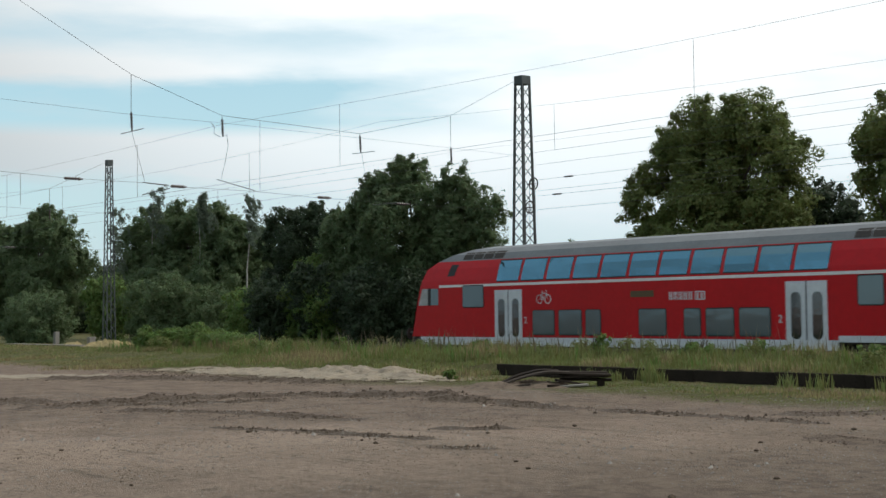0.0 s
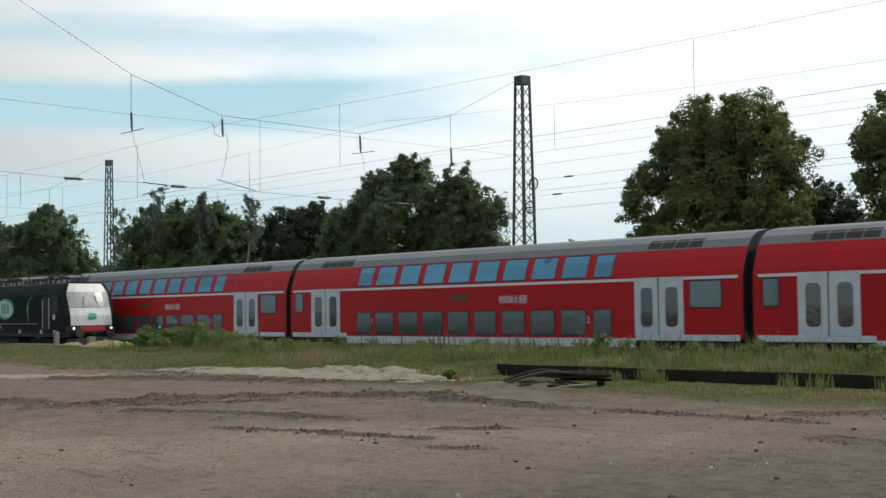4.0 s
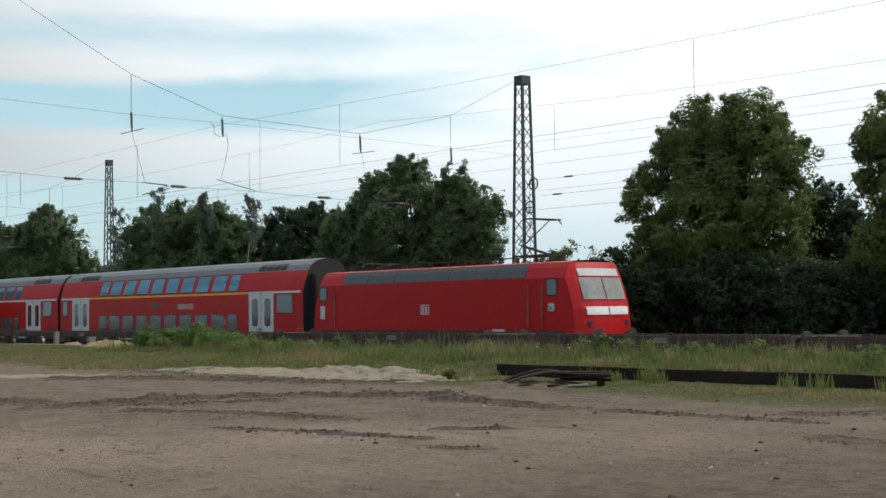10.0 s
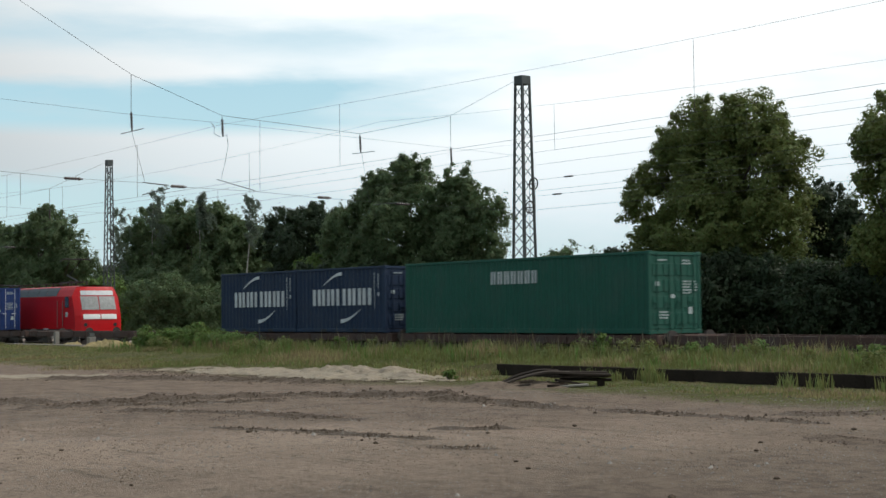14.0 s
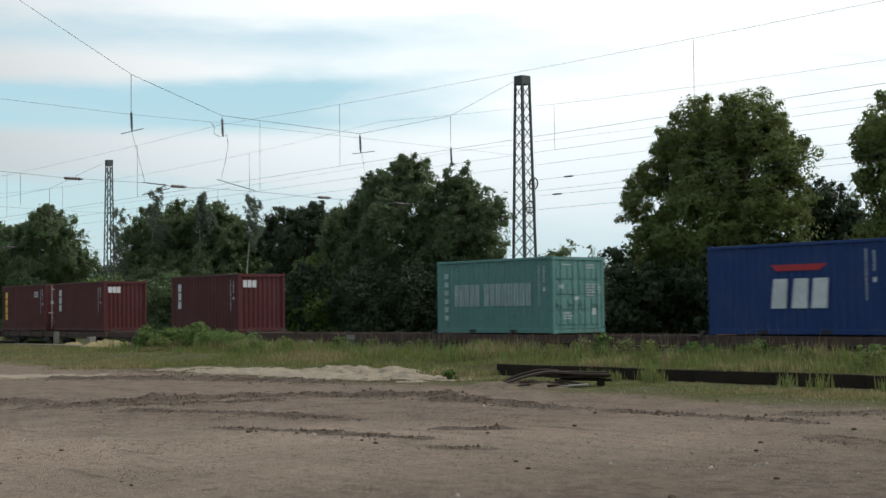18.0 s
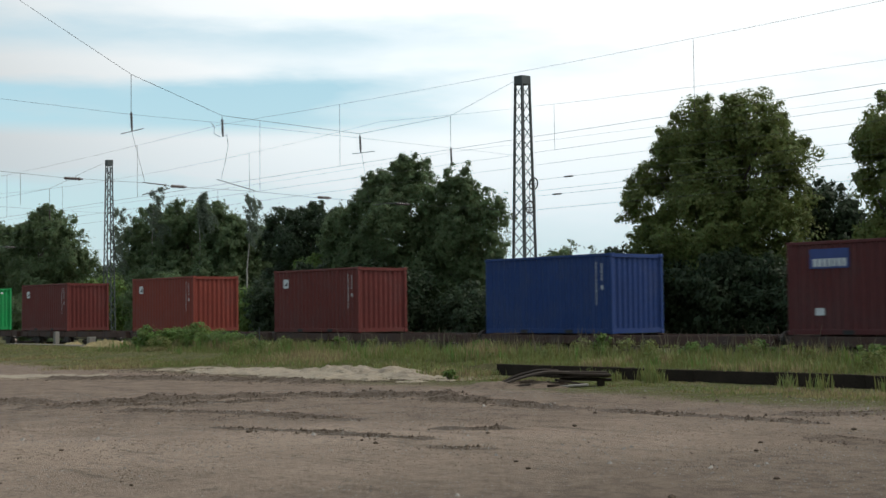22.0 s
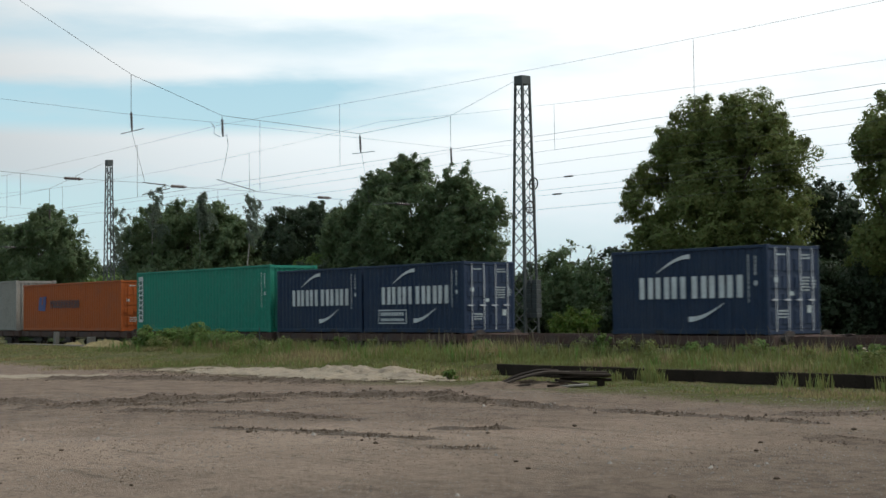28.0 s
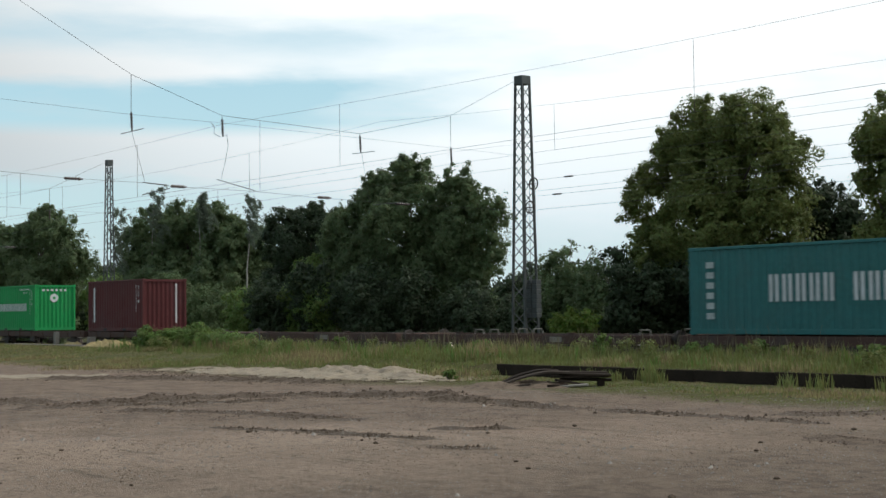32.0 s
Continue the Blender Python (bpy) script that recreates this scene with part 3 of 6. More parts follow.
def debris():
    t = thing("timber_pile", "heap of old weathered boards, one bent, on grey rubble", "timber pile", x=-23.4, y=22.6, z=0)
    t.rotation_euler = (0, 0, radians(50))
    rnd = random.Random(11)
    for v0, lift, end, m in ((-0.30, 0.0, 0.35, BOARD), (0.05, 0.03, 0.12, PLANK)):
        bm = B()
        rows = []
        for i in range(14):
            q = i / 13
            u = -1.22 + (1.22 + end) * q
            z = 0.05 + lift + 0.29 * math.sin(0.5 * math.pi * min(1, q * 1.25)) - 0.10 * max(0, q - 0.75) + 0.012 * rnd.random()
            rows.append([bm.verts.new((u, v, z + o)) for v, o in ((v0, 0), (v0 + 0.24, 0.02), (v0 + 0.24, 0.06), (v0, 0.04))])
        for p, q in zip(rows, rows[1:]):
            for k in range(4):
                bm.faces.new((p[k], p[(k + 1) % 4], q[(k + 1) % 4], q[k]))
        bm.faces.new(rows[0])
        bm.faces.new(rows[-1][::-1])
        part("bent_board", bm, m, t)
    spec = [(0.62, 0.25, 0.335, 1.25, 0.30, 2, 1, BOARD), (0.72, 0.0, 0.295, 1.2, 0.26, -4, 2, PLANK), (0.60, 0.12, 0.245, 1.3, 0.34, 5, 0, BOARD), (0.75, 0.2, 0.17, 1.2, 0.3, -3, 1, PLANK),
            (0.35, -0.25, 0.13, 0.7, 0.16, 14, 10, PLANK), (-0.85, -0.42, 0.06, 0.6, 0.12, -12, -8, BOARD), (0.05, -0.5, 0.07, 0.5, 0.1, 22, 0, PLANK)]
    for x, y, z, l, w, rz, ry, m in spec:
        ob = bx("board", (-l / 2, l / 2, -w / 2, w / 2, -0.028, 0.028), m, t, 0.01)
        ob.matrix_basis = pose(x, y, z, rnd.uniform(-5, 5), ry, rz)
    for x, y in ((0.2, 0.2), (1.1, 0.15)):
        bx("block", (x - 0.08, x + 0.08, y - 0.12, y + 0.12, -0.05, 0.14), PLANK, t, 0.01)
    slab = bx("pale_board", (-0.33, 0.33, -0.12, 0.12, -0.025, 0.025), CONCRETE, t, 0.01)
    slab.matrix_basis = pose(0.42, -0.42, 0.06, 0, -3, 4)
    mound("gravel_mound", "small heap of grey gravel under old boards", -23.9, 22.1, 1.5, 0.8, 0.36, 50, SOIL, rough=0.45, step=0.05, power=1.3)


debris()


# ---- overhead line ----
def lattice_mast(x, y, label, height=12.3, foot=0.82, head=0.42, gear=False, leg=0.062):
    t = thing("lattice_mast", label, "mast", "lattice masts of the overhead line", x=x, y=y, z=-0.35)
    bx("foundation", (-0.7, 0.7, -0.7, 0.7, -0.6, 0.12), CONCRETE, t, 0.03)

    def corner(z, sx, sy):
        w = (foot + (head - foot) * z / height) / 2
        return Vector((sx * w, sy * w, z))

    for sx in (-1, 1):
        for sy in (-1, 1):
            bm = B()
            rod(bm, corner(0.1, sx, sy), corner(height, sx, sy), leg, 4)
            part("leg", bm, GALV, t)
    n = 20
    for a, b in (((-1, -1), (1, -1)), ((1, -1), (1, 1)), ((1, 1), (-1, 1)), ((-1, 1), (-1, -1))):
        bm = B()
        for i in range(n):
            z0, z1 = 0.4 + (height - 0.8) * i / n, 0.4 + (height - 0.8) * (i + 1) / n
            p, q = (a, b) if i % 2 else (b, a)
            rod(bm, corner(z0, *p), corner(z1, *q), 0.024, 4)
        part("lacing", bm, GALV, t)
    bx("head_plate", (-head / 2 - 0.05, head / 2 + 0.05, -head / 2 - 0.05, head / 2 + 0.05, height - 0.35, height + 0.03), GALV, t, 0.01)
    if gear:
        for dz, dy in ((7.6, 0.0), (6.6, -0.25)):
            w = part("tension_wheel", ring(B(), (0.62 + dy, 0, dz), 0.26, 0.03), UNDER, t)
            bm = B()
            for i in range(3):
                a = math.pi * i / 3
                rod(bm, (0.62 + dy - 0.25 * math.cos(a), 0, dz - 0.25 * math.sin(a)), (0.62 + dy + 0.25 * math.cos(a), 0, dz + 0.25 * math.sin(a)), 0.014, 4)
            rod(bm, (0.2, 0, dz), (0.62 + dy, 0, dz), 0.03, 4)
            part("wheel_spokes", bm, UNDER, t)
        for px in (0.36, 0.72):
            part("tension_rope", rod(B(), (px, 0, 3.4), (px, 0, 7.6), 0.012, 4), WIRE, t)
            for i in range(8):
                bx("tension_weight", (px - 0.15, px + 0.15, -0.15, 0.15, 1.85 + i * 0.205, 2.05 + i * 0.205), GALV, t, 0.02)
    return t


MAST_X = -44.15
lattice_mast(MAST_X, 41.0, "tall tapered grey lattice steel mast with tension wheels", gear=True)
lattice_mast(-83.83, 41.0, "tall tapered grey lattice steel mast behind the tracks", foot=0.62, head=0.30, leg=0.042)
lattice_mast(MAST_X, 13.0, "tall tapered grey lattice steel mast of the cross span")
lattice_mast(-83.83, 13.0, "tall tapered grey lattice steel mast of the cross span")


def wire(name, pts, parent, r=0.009, sag=0.0, seg=12, material=None):
    bm = B()
    line = []
    for a, b in zip(pts, pts[1:]):
        a, b = Vector(a), Vector(b)
        for i in range(seg):
            t = i / seg
            p = a.lerp(b, t)
            p.z -= sag * 4 * t * (1 - t)
            line.append(p)
    line.append(Vector(pts[-1]))
    rows = []
    for p in line:
        rows.append([bm.verts.new(p + Vector((r * math.cos(a), r * math.cos(a) * 0.5, r * math.sin(a)))) for a in (0.8, 2.9, 5.0)])
    for a, b in zip(rows, rows[1:]):
        for i in range(3):
            bm.faces.new((a[i], a[(i + 1) % 3], b[(i + 1) % 3], b[i]))
    return part(name, bm, material or WIRE, parent)


def insulator(a, b, parent, w=0.07):
    """A ribbed rod insulator between two points."""
    a, b = Vector(a), Vector(b)
    bm = rod(B(), a, b, 0.03, 6)
    for i in range(5):
        c = a.lerp(b, (i + 0.7) / 6)
        d = (b - a).normalized() * 0.03
        rod(bm, c - d, c + d, w, 8)
    return part("insulator", bm, INSUL, parent)


SPAN = [(40.6, 11.75), (36.92, 9.92), (32.27, 8.83), (26.06, 9.04), (22.43, 10.19), (18.49, 12.2), (13.0, 15.6)]


def cross_span(x, label):
    t = thing("cross_span", label, "cross span", "cross spans of the overhead line", x=x)
    for a, b in zip(SPAN, SPAN[1:]):
        wire("span_rope", [(0, *a), (0, *b)], t, 0.009, seg=2)
    lows = {36.92: 7.93, 32.27: 8.10, 26.06: 8.27, 22.43: 8.21}
    for y, z in SPAN[1:5]:
        lo = lows[y]
        part("hanger", rod(B(), (0, y, z), (0, y, lo + 0.6), 0.012, 4), WIRE, t)
        insulator((0, y, lo + 0.65), (0, y + 0.03, lo), t, 0.05)
    wire("steady_rope", [(0, 13.0, 9.06), (0, 17.74, 8.92), (0, 22.45, 8.78), (0, 26.06, 8.77), (0, 32.35, 8.66), (0, 36.9, 8.58), (0, 40.8, 8.5)], t, 0.005, seg=2)
    wire("steady_rope", [(0, 13.0, 6.76), (0, 17.74, 6.54), (0, 20.0, 6.44), (0, 22.9, 6.42), (0, 24.0, 6.35), (0, 27.4, 6.33), (0, 30.2, 6.22), (0, 34.9, 6.15), (0, 40.8, 6.1)], t, 0.006, seg=2)
    for y0, y1, z in ((19.95, 20.64, 6.43), (23.96, 24.59, 6.355), (30.24, 30.87, 6.235), (34.0, 34.7, 6.145)):
        insulator((0, y0, z), (0, y1, z), t, 0.055)
    for a, b in (((22.88, 6.44), (23.75, 6.38)), ((25.86, 6.70), (27.41, 6.35)), ((22.88, 6.0), (23.91, 6.27)), ((22.06, 8.08), (22.88, 8.32)), ((31.95, 8.02), (32.95, 8.18)), ((32.9, 6.05), (34.2, 6.2))):
        part("registration_arm", rod(B(), (-0.05, *a), (0.05, *b), 0.015, 5), GALV, t)
    for pts in ([(26.06, 8.27), (26.26, 8.36), (26.31, 7.95), (26.2, 7.4), (26.06, 6.9), (26.02, 6.68)], [(25.6, 8.75), (25.75, 8.6), (25.72, 8.35), (26.0, 8.25)]):
        wire("jumper_cable", [(0, *p) for p in pts], t, 0.010, seg=3)
    for a, b in (((22.45, 8.2), (22.95, 6.45)), ((32.35, 8.1), (32.7, 6.2)), ((27.67, 8.96), (27.66, 6.33)), ((18.43, 6.5), (18.44, 5.48))):
        part("dropper", rod(B(), (0, *a), (0, *b), 0.007, 4), WIRE, t)
    return t


cross_span(MAST_X, "sagging steel cross-span ropes with brown insulators over the tracks")
cross_span(-83.83, "sagging steel cross-span ropes with brown insulators further along the tracks")


def catenary(y, mess, contact, label, gap=9.4, sag=0.35):
    """Messenger and contact wire of one track; mess is its height at the spans, drop wires every few metres."""
    t = thing("catenary", label, "overhead wire", "overhead wires above the tracks", y=y)
    supports = [-163, -123.5, -83.83, MAST_X, 15, 75]
    for a, b in zip(supports, supports[1:]):
        s = sag * ((b - a) / 59) ** 2
        wire("messenger_wire", [(a, 0, mess), (b, 0, mess)], t, 0.0048, sag=s, seg=10)
        n = int((b - a) / gap)
        for i in range(n):
            u = (i + 0.5) / n
            z = mess - s * 4 * u * (1 - u)
            part("dropper", rod(B(), (a + (b - a) * u, 0, contact), (a + (b - a) * u, 0, z), 0.007, 3), WIRE, t)
    wire("contact_wire", [(-163, 0, contact), (75, 0, contact)], t, 0.006, seg=4)
    return t


catenary(26.06, 8.72, 6.53, "messenger and contact wires over the overgrown siding", gap=13, sag=0.42)
catenary(NEAR_Y - 0.2, 9.4, 7.3, "messenger and contact wires above the freight track", gap=16, sag=0.95)
catenary(FAR_Y, 8.5, 7.5, "messenger and contact wires above the passenger track", gap=20, sag=0.3)
tw = thing("anchor_wires", "tensioned anchor wires running to the mast wheels", "overhead wire", x=MAST_X, y=41.0)
for z, l, at in ((7.39, 60, 2.6), (6.92, 60, 0), (6.70, 60, 1.9), (6.12, 60, 0)):
    wire("anchor_wire", [(0.5, 0, z), (l, -2.5, z - 0.3)], tw, 0.007, seg=3)
    if at:
        insulator((at, -0.10, z - 0.01), (at + 0.55, -0.13, z - 0.02), tw, 0.035)


# ---- rolling stock: x along the vehicle, z above the rails, -y towards the viewer ----
def wheelset(parent, x, z=0.46, r=0.46):
    for s in (-0.75, 0.75):
        bm = rod(B(), (x, s - 0.065, z), (x, s + 0.065, z), r, 20)
        rod(bm, (x, s * 1.09 - 0.02, z), (x, s * 1.09 + 0.02, z), r * 0.35, 10)
        part("wheel", bm, STEEL, parent)
    part("axle", rod(B(), (x, -0.9, z), (x, 0.9, z), 0.08, 8), UNDER, parent)


def bogie(parent, x, base=2.5, r=0.46):
    b = bx("bogie", (x - base / 2 - 0.55, x + base / 2 + 0.55, -0.35, 0.35, 0.5, 0.72), UNDER, parent, 0.03)
    for s in (-1.0, 1.0):
        bm = box(B(), x - base / 2 - 0.5, x + base / 2 + 0.5, s - 0.09, s + 0.09, 0.52, 0.74, 0.03)
        for q in (-base / 2, base / 2):
            box(bm, x + q - 0.2, x + q + 0.2, s * 1.08 - 0.12, s * 1.08 + 0.12, 0.32, 0.62, 0.04)
        for q in (-0.25, 0.25):
            rod(bm, (x + q, s * 1.05, 0.4), (x + q, s * 1.05, 0.8), 0.11, 8)
        part("bogie_frame", bm, UNDER, b)
    for q in (-base / 2, base / 2):
        wheelset(b, x + q, r, r)
    return b


def buffers(parent, x, d, z=1.05):
    for s in (-0.875, 0.875):
        bm = rod(B(), (x, s, z), (x + d * 0.5, s, z), 0.09, 10)
        rod(bm, (x + d * 0.5, s, z), (x + d * 0.58, s, z), 0.24, 14)
        part("buffer", bm, UNDER, parent)
    part("coupling", box(B(), min(x, x + d * 0.5), max(x, x + d * 0.5), -0.06, 0.06, z - 0.12, z + 0.02, 0.02), UNDER, parent)


def wall_at(prof, z):
    """Half width of a profile at height z."""
    pts = [(abs(y), zz) for y, zz in prof if y <= 0]
    for (y0, z0), (y1, z1) in zip(pts, pts[1:]):
        if z0 <= z <= z1 and z1 > z0:
            return y0 + (y1 - y0) * (z - z0) / (z1 - z0)
    return pts[-1][0]


def skin(name, prof, x0, x1, z0, z1, proud, material, parent, side=-1, rows=3, label="", lean=0.0):
    """A plate lying on the wall of a profile, proud of it, between x0..x1 and z0..z1; lean shifts its top along x."""
    bm = B()
    grid = []
    for k in range(rows + 1):
        z = z0 + (z1 - z0) * k / rows
        w = wall_at(prof, z)
        dx = lean * k / rows
        grid.append([bm.verts.new((x + dx, side * (w + o), z)) for x, o in ((x0, -0.03), (x0, proud), (x1, proud), (x1, -0.03))])
    for a, b in zip(grid, grid[1:]):
        for i in range(3):
            bm.faces.new((a[i], a[i + 1], b[i + 1], b[i]))
    bm.faces.new(grid[0])
    bm.faces.new(grid[-1][::-1])
    return part(name, bm, material, parent, label)


def plate(name, pts, y, proud, material, parent, side=-1, label=""):
    return panel(name, [(x, side * y, z) for x, z in pts], proud if side < 0 else -proud, material, parent, label)


COACH = [(-1.39, 0.95), (-1.39, 2.95), (-1.34, 3.2), (-1.19, 3.68), (-1.06, 3.98), (-0.88, 4.25), (-0.58, 4.45), (0, 4.56),
         (0.58, 4.45), (0.88, 4.25), (1.06, 3.98), (1.19, 3.68), (1.34, 3.2), (1.39, 2.95), (1.39, 0.95)]


def oval_door(c, x0, x1, side, z0=0.62, z1=2.76):
    """Two grey leaves with tall oval windows."""
    mid = (x0 + x1) / 2
    for a, b in ((x0, mid - 0.028), (mid + 0.028, x1)):
        d = plate("door_leaf", [(a, z0), (b, z0), (b, z1), (a, z1)], 1.392, 0.022, LIGHT_GREY, c, side)
        w = (b - a)
        g = plate("door_glass", rounded(a + w * 0.27, b - w * 0.22, z0 + 0.28, z1 - 0.34, min(0.17, w * 0.25)), 1.414, 0.006, DOOR_GLASS, d, side)
    plate("door_gap", [(mid - 0.028, z0), (mid + 0.028, z0), (mid + 0.028, z1), (mid - 0.028, z1)], 1.392, 0.01, BLACK, c, side)


def flat_window(c, x0, x1, z0, z1, side, glass=None):
    f = plate("window_frame", rounded(x0 - 0.04, x1 + 0.04, z0 - 0.04, z1 + 0.04, 0.09), 1.391, 0.008, BLACK, c, side)
    plate("pane", rounded(x0, x1, z0, z1, 0.06), 1.398, 0.007, glass or GLASS, f, side)


def coach(label, first=False, cab=False):
    c = thing("railway_coach", label, "railway coach", "red double-deck coaches")
    L = 26.8
    g0 = lambda z, y: 0.2
    if cab:
        def g0(z, y):
            w = np.interp(z, (0.9, 2.2, 2.95, 3.4, 3.7, 4.0, 4.3, 4.56), (0.72, 1.00, 1.25, 1.48, 1.72, 2.1, 3.0, 4.4))
            return w - 0.5 * (1 - min(1, abs(y) / 1.39) ** 3) * (z < 3.9)
    ends = [g0] + ([5.0] if cab else []) + [13.0, L - 0.2]
    wall = [p for p in COACH if p[1] <= 3.99]
    near = [p for p in wall if p[0] < 0]
    loft("side_wall", near, ends, RED, c)
    loft("side_wall", [p for p in wall if p[0] > 0], ends, RED, c)
    loft("roof", [p for p in COACH if p[1] >= 3.97], ends, ROOF_GREY, c)
    for at in (lambda z, y: ends[-1], g0):
        bm = B()
        if cab and at is g0:
            rows = [[bm.verts.new((g0(z, q * wall_at(COACH, z)), q * wall_at(COACH, z), z)) for q in (-1, -0.75, -0.4, 0, 0.4, 0.75, 1)] for z in (0.95, 1.5, 2.2, 2.7, 3.2, 3.5, 3.75, 3.98)]
            for p, q in zip(rows, rows[1:]):
                for m in range(6):
                    bm.faces.new((p[m], p[m + 1], q[m + 1], q[m]))
            bm.faces.new([bm.verts.new((g0(z, y), y, z)) for y, z in COACH if z >= 3.97])
        else:
            bm.faces.new([bm.verts.new((at(z, y), y, z)) for y, z in COACH])
        part("end_wall", bm, RED if cab and at is g0 else BLACK, c)
    # low middle of the body, with its grey sill
    for s in (-1, 1):
        low = 1.3 if cab else 4.7
        bx("skirt", (low, 21.5 if cab else 21.9, s * 1.30, s * 1.385, 0.30, 0.96), UNDER, c)
        bx("sill", (low, 21.5 if cab else 21.9, s * 1.37, s * 1.405, 0.62, 0.94), LIGHT_GREY, c, 0.004)
        for a, b in ((21.52, L - 0.35),) if cab else ((0.35, 4.68), (21.92, L - 0.35)):
            bx("end_sill", (a, b, s * 1.37, s * 1.402, 0.88, 1.08), LIGHT_GREY, c, 0.004)
    bx("floor_pan", (0.9, L - 0.4, -1.3, 1.3, 0.82, 0.97), UNDER, c)
    for s in (-1, 1):
        xs = [5.98 + 1.394 * i for i in range(11)] if cab else [6.83 + 1.632 * i for i in range(8)]
        tops = [(x, x + 1.24) for x in xs]
        if not cab:
            tops = [(5.5, 6.46)] + tops + [(19.9, 20.75)]
        for a, b in tops:
            f = skin("upper_window_frame", COACH, a - 0.025, b + 0.025, 3.09, 3.95, 0.004, BLACK, c, s)
            skin("pane", COACH, a, b, 3.13, 3.91, 0.012, GLASS_UP, f, s)
        lows = [(8.07, 9.2), (9.47, 10.61), (10.86, 11.57), (13.44, 14.65), (15.48, 16.16), (16.42, 17.55), (17.8, 19.0)] if cab else tops
        for a, b in lows:
            flat_window(c, a, b, 1.07, 1.94, s)
        doors = [(5.92, 7.46), (19.62, 21.15)] if cab else [(1.93, 4.17), (21.9, 24.1)]
        for a, b in doors:
            oval_door(c, a, b, s, *((0.68, 2.77) if cab else (1.07, 3.04)))
        mids = [(4.01, 5.22, 2.14, 2.96), (22.25, 23.1, 2.02, 2.87), (23.28, 24.22, 2.02, 2.87)] if cab else [(0.62, 1.2, 2.02, 2.86), (24.4, 25.7, 2.0, 2.86)]
        for a, b, z0, z1 in mids:
            flat_window(c, a, b, z0, z1, s)
        if cab:
            plate("cab_side_window", [(1.16, 2.22), (1.76, 2.22), (1.78, 2.9), (1.42, 2.9)], 1.392, 0.008, PALE_PANE, c, s, "pale cab quarter window")
            plate("window_pillar", [(1.76, 2.2), (1.95, 2.2), (1.97, 2.92), (1.78, 2.92)], 1.391, 0.006, BLACK, c, s)
            plate("cab_side_window", [(1.95, 2.22), (2.45, 2.22), (2.45, 2.9), (1.97, 2.9)], 1.392, 0.008, GLASS, c, s)
            skin("cab_vent", COACH, 2.9, 3.35, 3.38, 3.85, 0.008, BLACK, c, s, lean=0.12)
        elif not first:
            plate("lower_hatch", rounded(0.6, 1.25, 1.15, 1.85, 0.04), 1.391, 0.006, RED, c, s)
        # waist stripe, yellow over the first class part
        a0 = 2.5 if cab else 0.4
        if first:
            for a, b, m in ((a0, 4.3, STRIPE_WHITE), (4.3, 21.8, STRIPE_YELLOW), (21.8, L - 0.4, STRIPE_WHITE)):
                plate("waist_stripe", [(a, 2.93), (b, 2.93), (b, 3.03), (a, 3.03)], 1.388, 0.007, m, c, s)
        else:
            plate("waist_stripe", [(a0, 2.93), (L - 0.4, 2.93), (L - 0.4, 3.03), (a0, 3.03)], 1.388, 0.007, STRIPE_WHITE, c, s)
        if s < 0:
            blocks("wordmark", 14.78, 15.86, 2.26, 2.53, 5, -1.392, MARK_WHITE, c, 0.3, "white block lettering")
            plate("brand_badge", rounded(15.94, 16.38, 2.25, 2.54, 0.03), 1.391, 0.006, MARK_WHITE, c, s)
            plate("badge_centre", rounded(15.98, 16.34, 2.29, 2.50, 0.02), 1.397, 0.004, RED, c, s)
            for x in (16.03, 16.2):
                plate("badge_bar", [(x, 2.31), (x + 0.09, 2.31), (x + 0.09, 2.48), (x, 2.48)], 1.400, 0.004, MARK_WHITE, c, s)
            dx = 1.2 if cab else 0
            plate("destination_display", rounded(11.84 + dx, 12.92 + dx, 2.38, 2.60, 0.02), 1.391, 0.008, DISPLAY, c, s)
            for x in ((7.65, 19.39) if cab else (6.52, 19.62)):
                digit(c, "2", x, 1.48)
            if first:
                for x in (6.55, 19.55):
                    digit(c, "1", x, 3.3, 1.33)
    # roof vents
    for a in ((3.6, 21.9) if cab else (2.2, 22.2)):
        for k in range(4):
            skin("roof_vent", COACH, a + k * 0.62, a + k * 0.62 + 0.56, 4.03, 4.33, 0.012, UNDER, c, -1)
            skin("roof_vent", COACH, a + k * 0.62, a + k * 0.62 + 0.56, 4.03, 4.33, 0.012, UNDER, c, 1)
    for x in (3.3 if not cab else 3.2, L - 3.3):
        bogie(c, x)
    bm = box(B(), L - 0.24, L + 0.24, -0.95, 0.95, 1.1, 3.75)
    for i in range(4):
        box(bm, L - 0.18 + i * 0.1, L - 0.13 + i * 0.1, -1.02, 1.02, 1.05, 3.82)
    part("gangway_bellows", bm, BLACK, c)
    if cab:
        bm = B()
        box(bm, 0.35, 1.2, -1.15, 1.15, 0.35, 0.95, 0.05)
        part("snow_plough", bm, UNDER, c)
        buffers(c, 0.3, -0.6)
        bm = B()
        pts = [(g0(z, y) - 0.03, y, z) for y, z in ((-0.8, 2.2), (0.8, 2.2), (0.8, 3.15), (-0.8, 3.15))]
        bm.faces.new([bm.verts.new(p) for p in pts])
        bmesh.ops.solidify(bm, geom=bm.faces[:], thickness=0.02)
        part("windscreen", bm, DOOR_GLASS, c)
        bicycle(c, 8.66, 2.38)
    return c


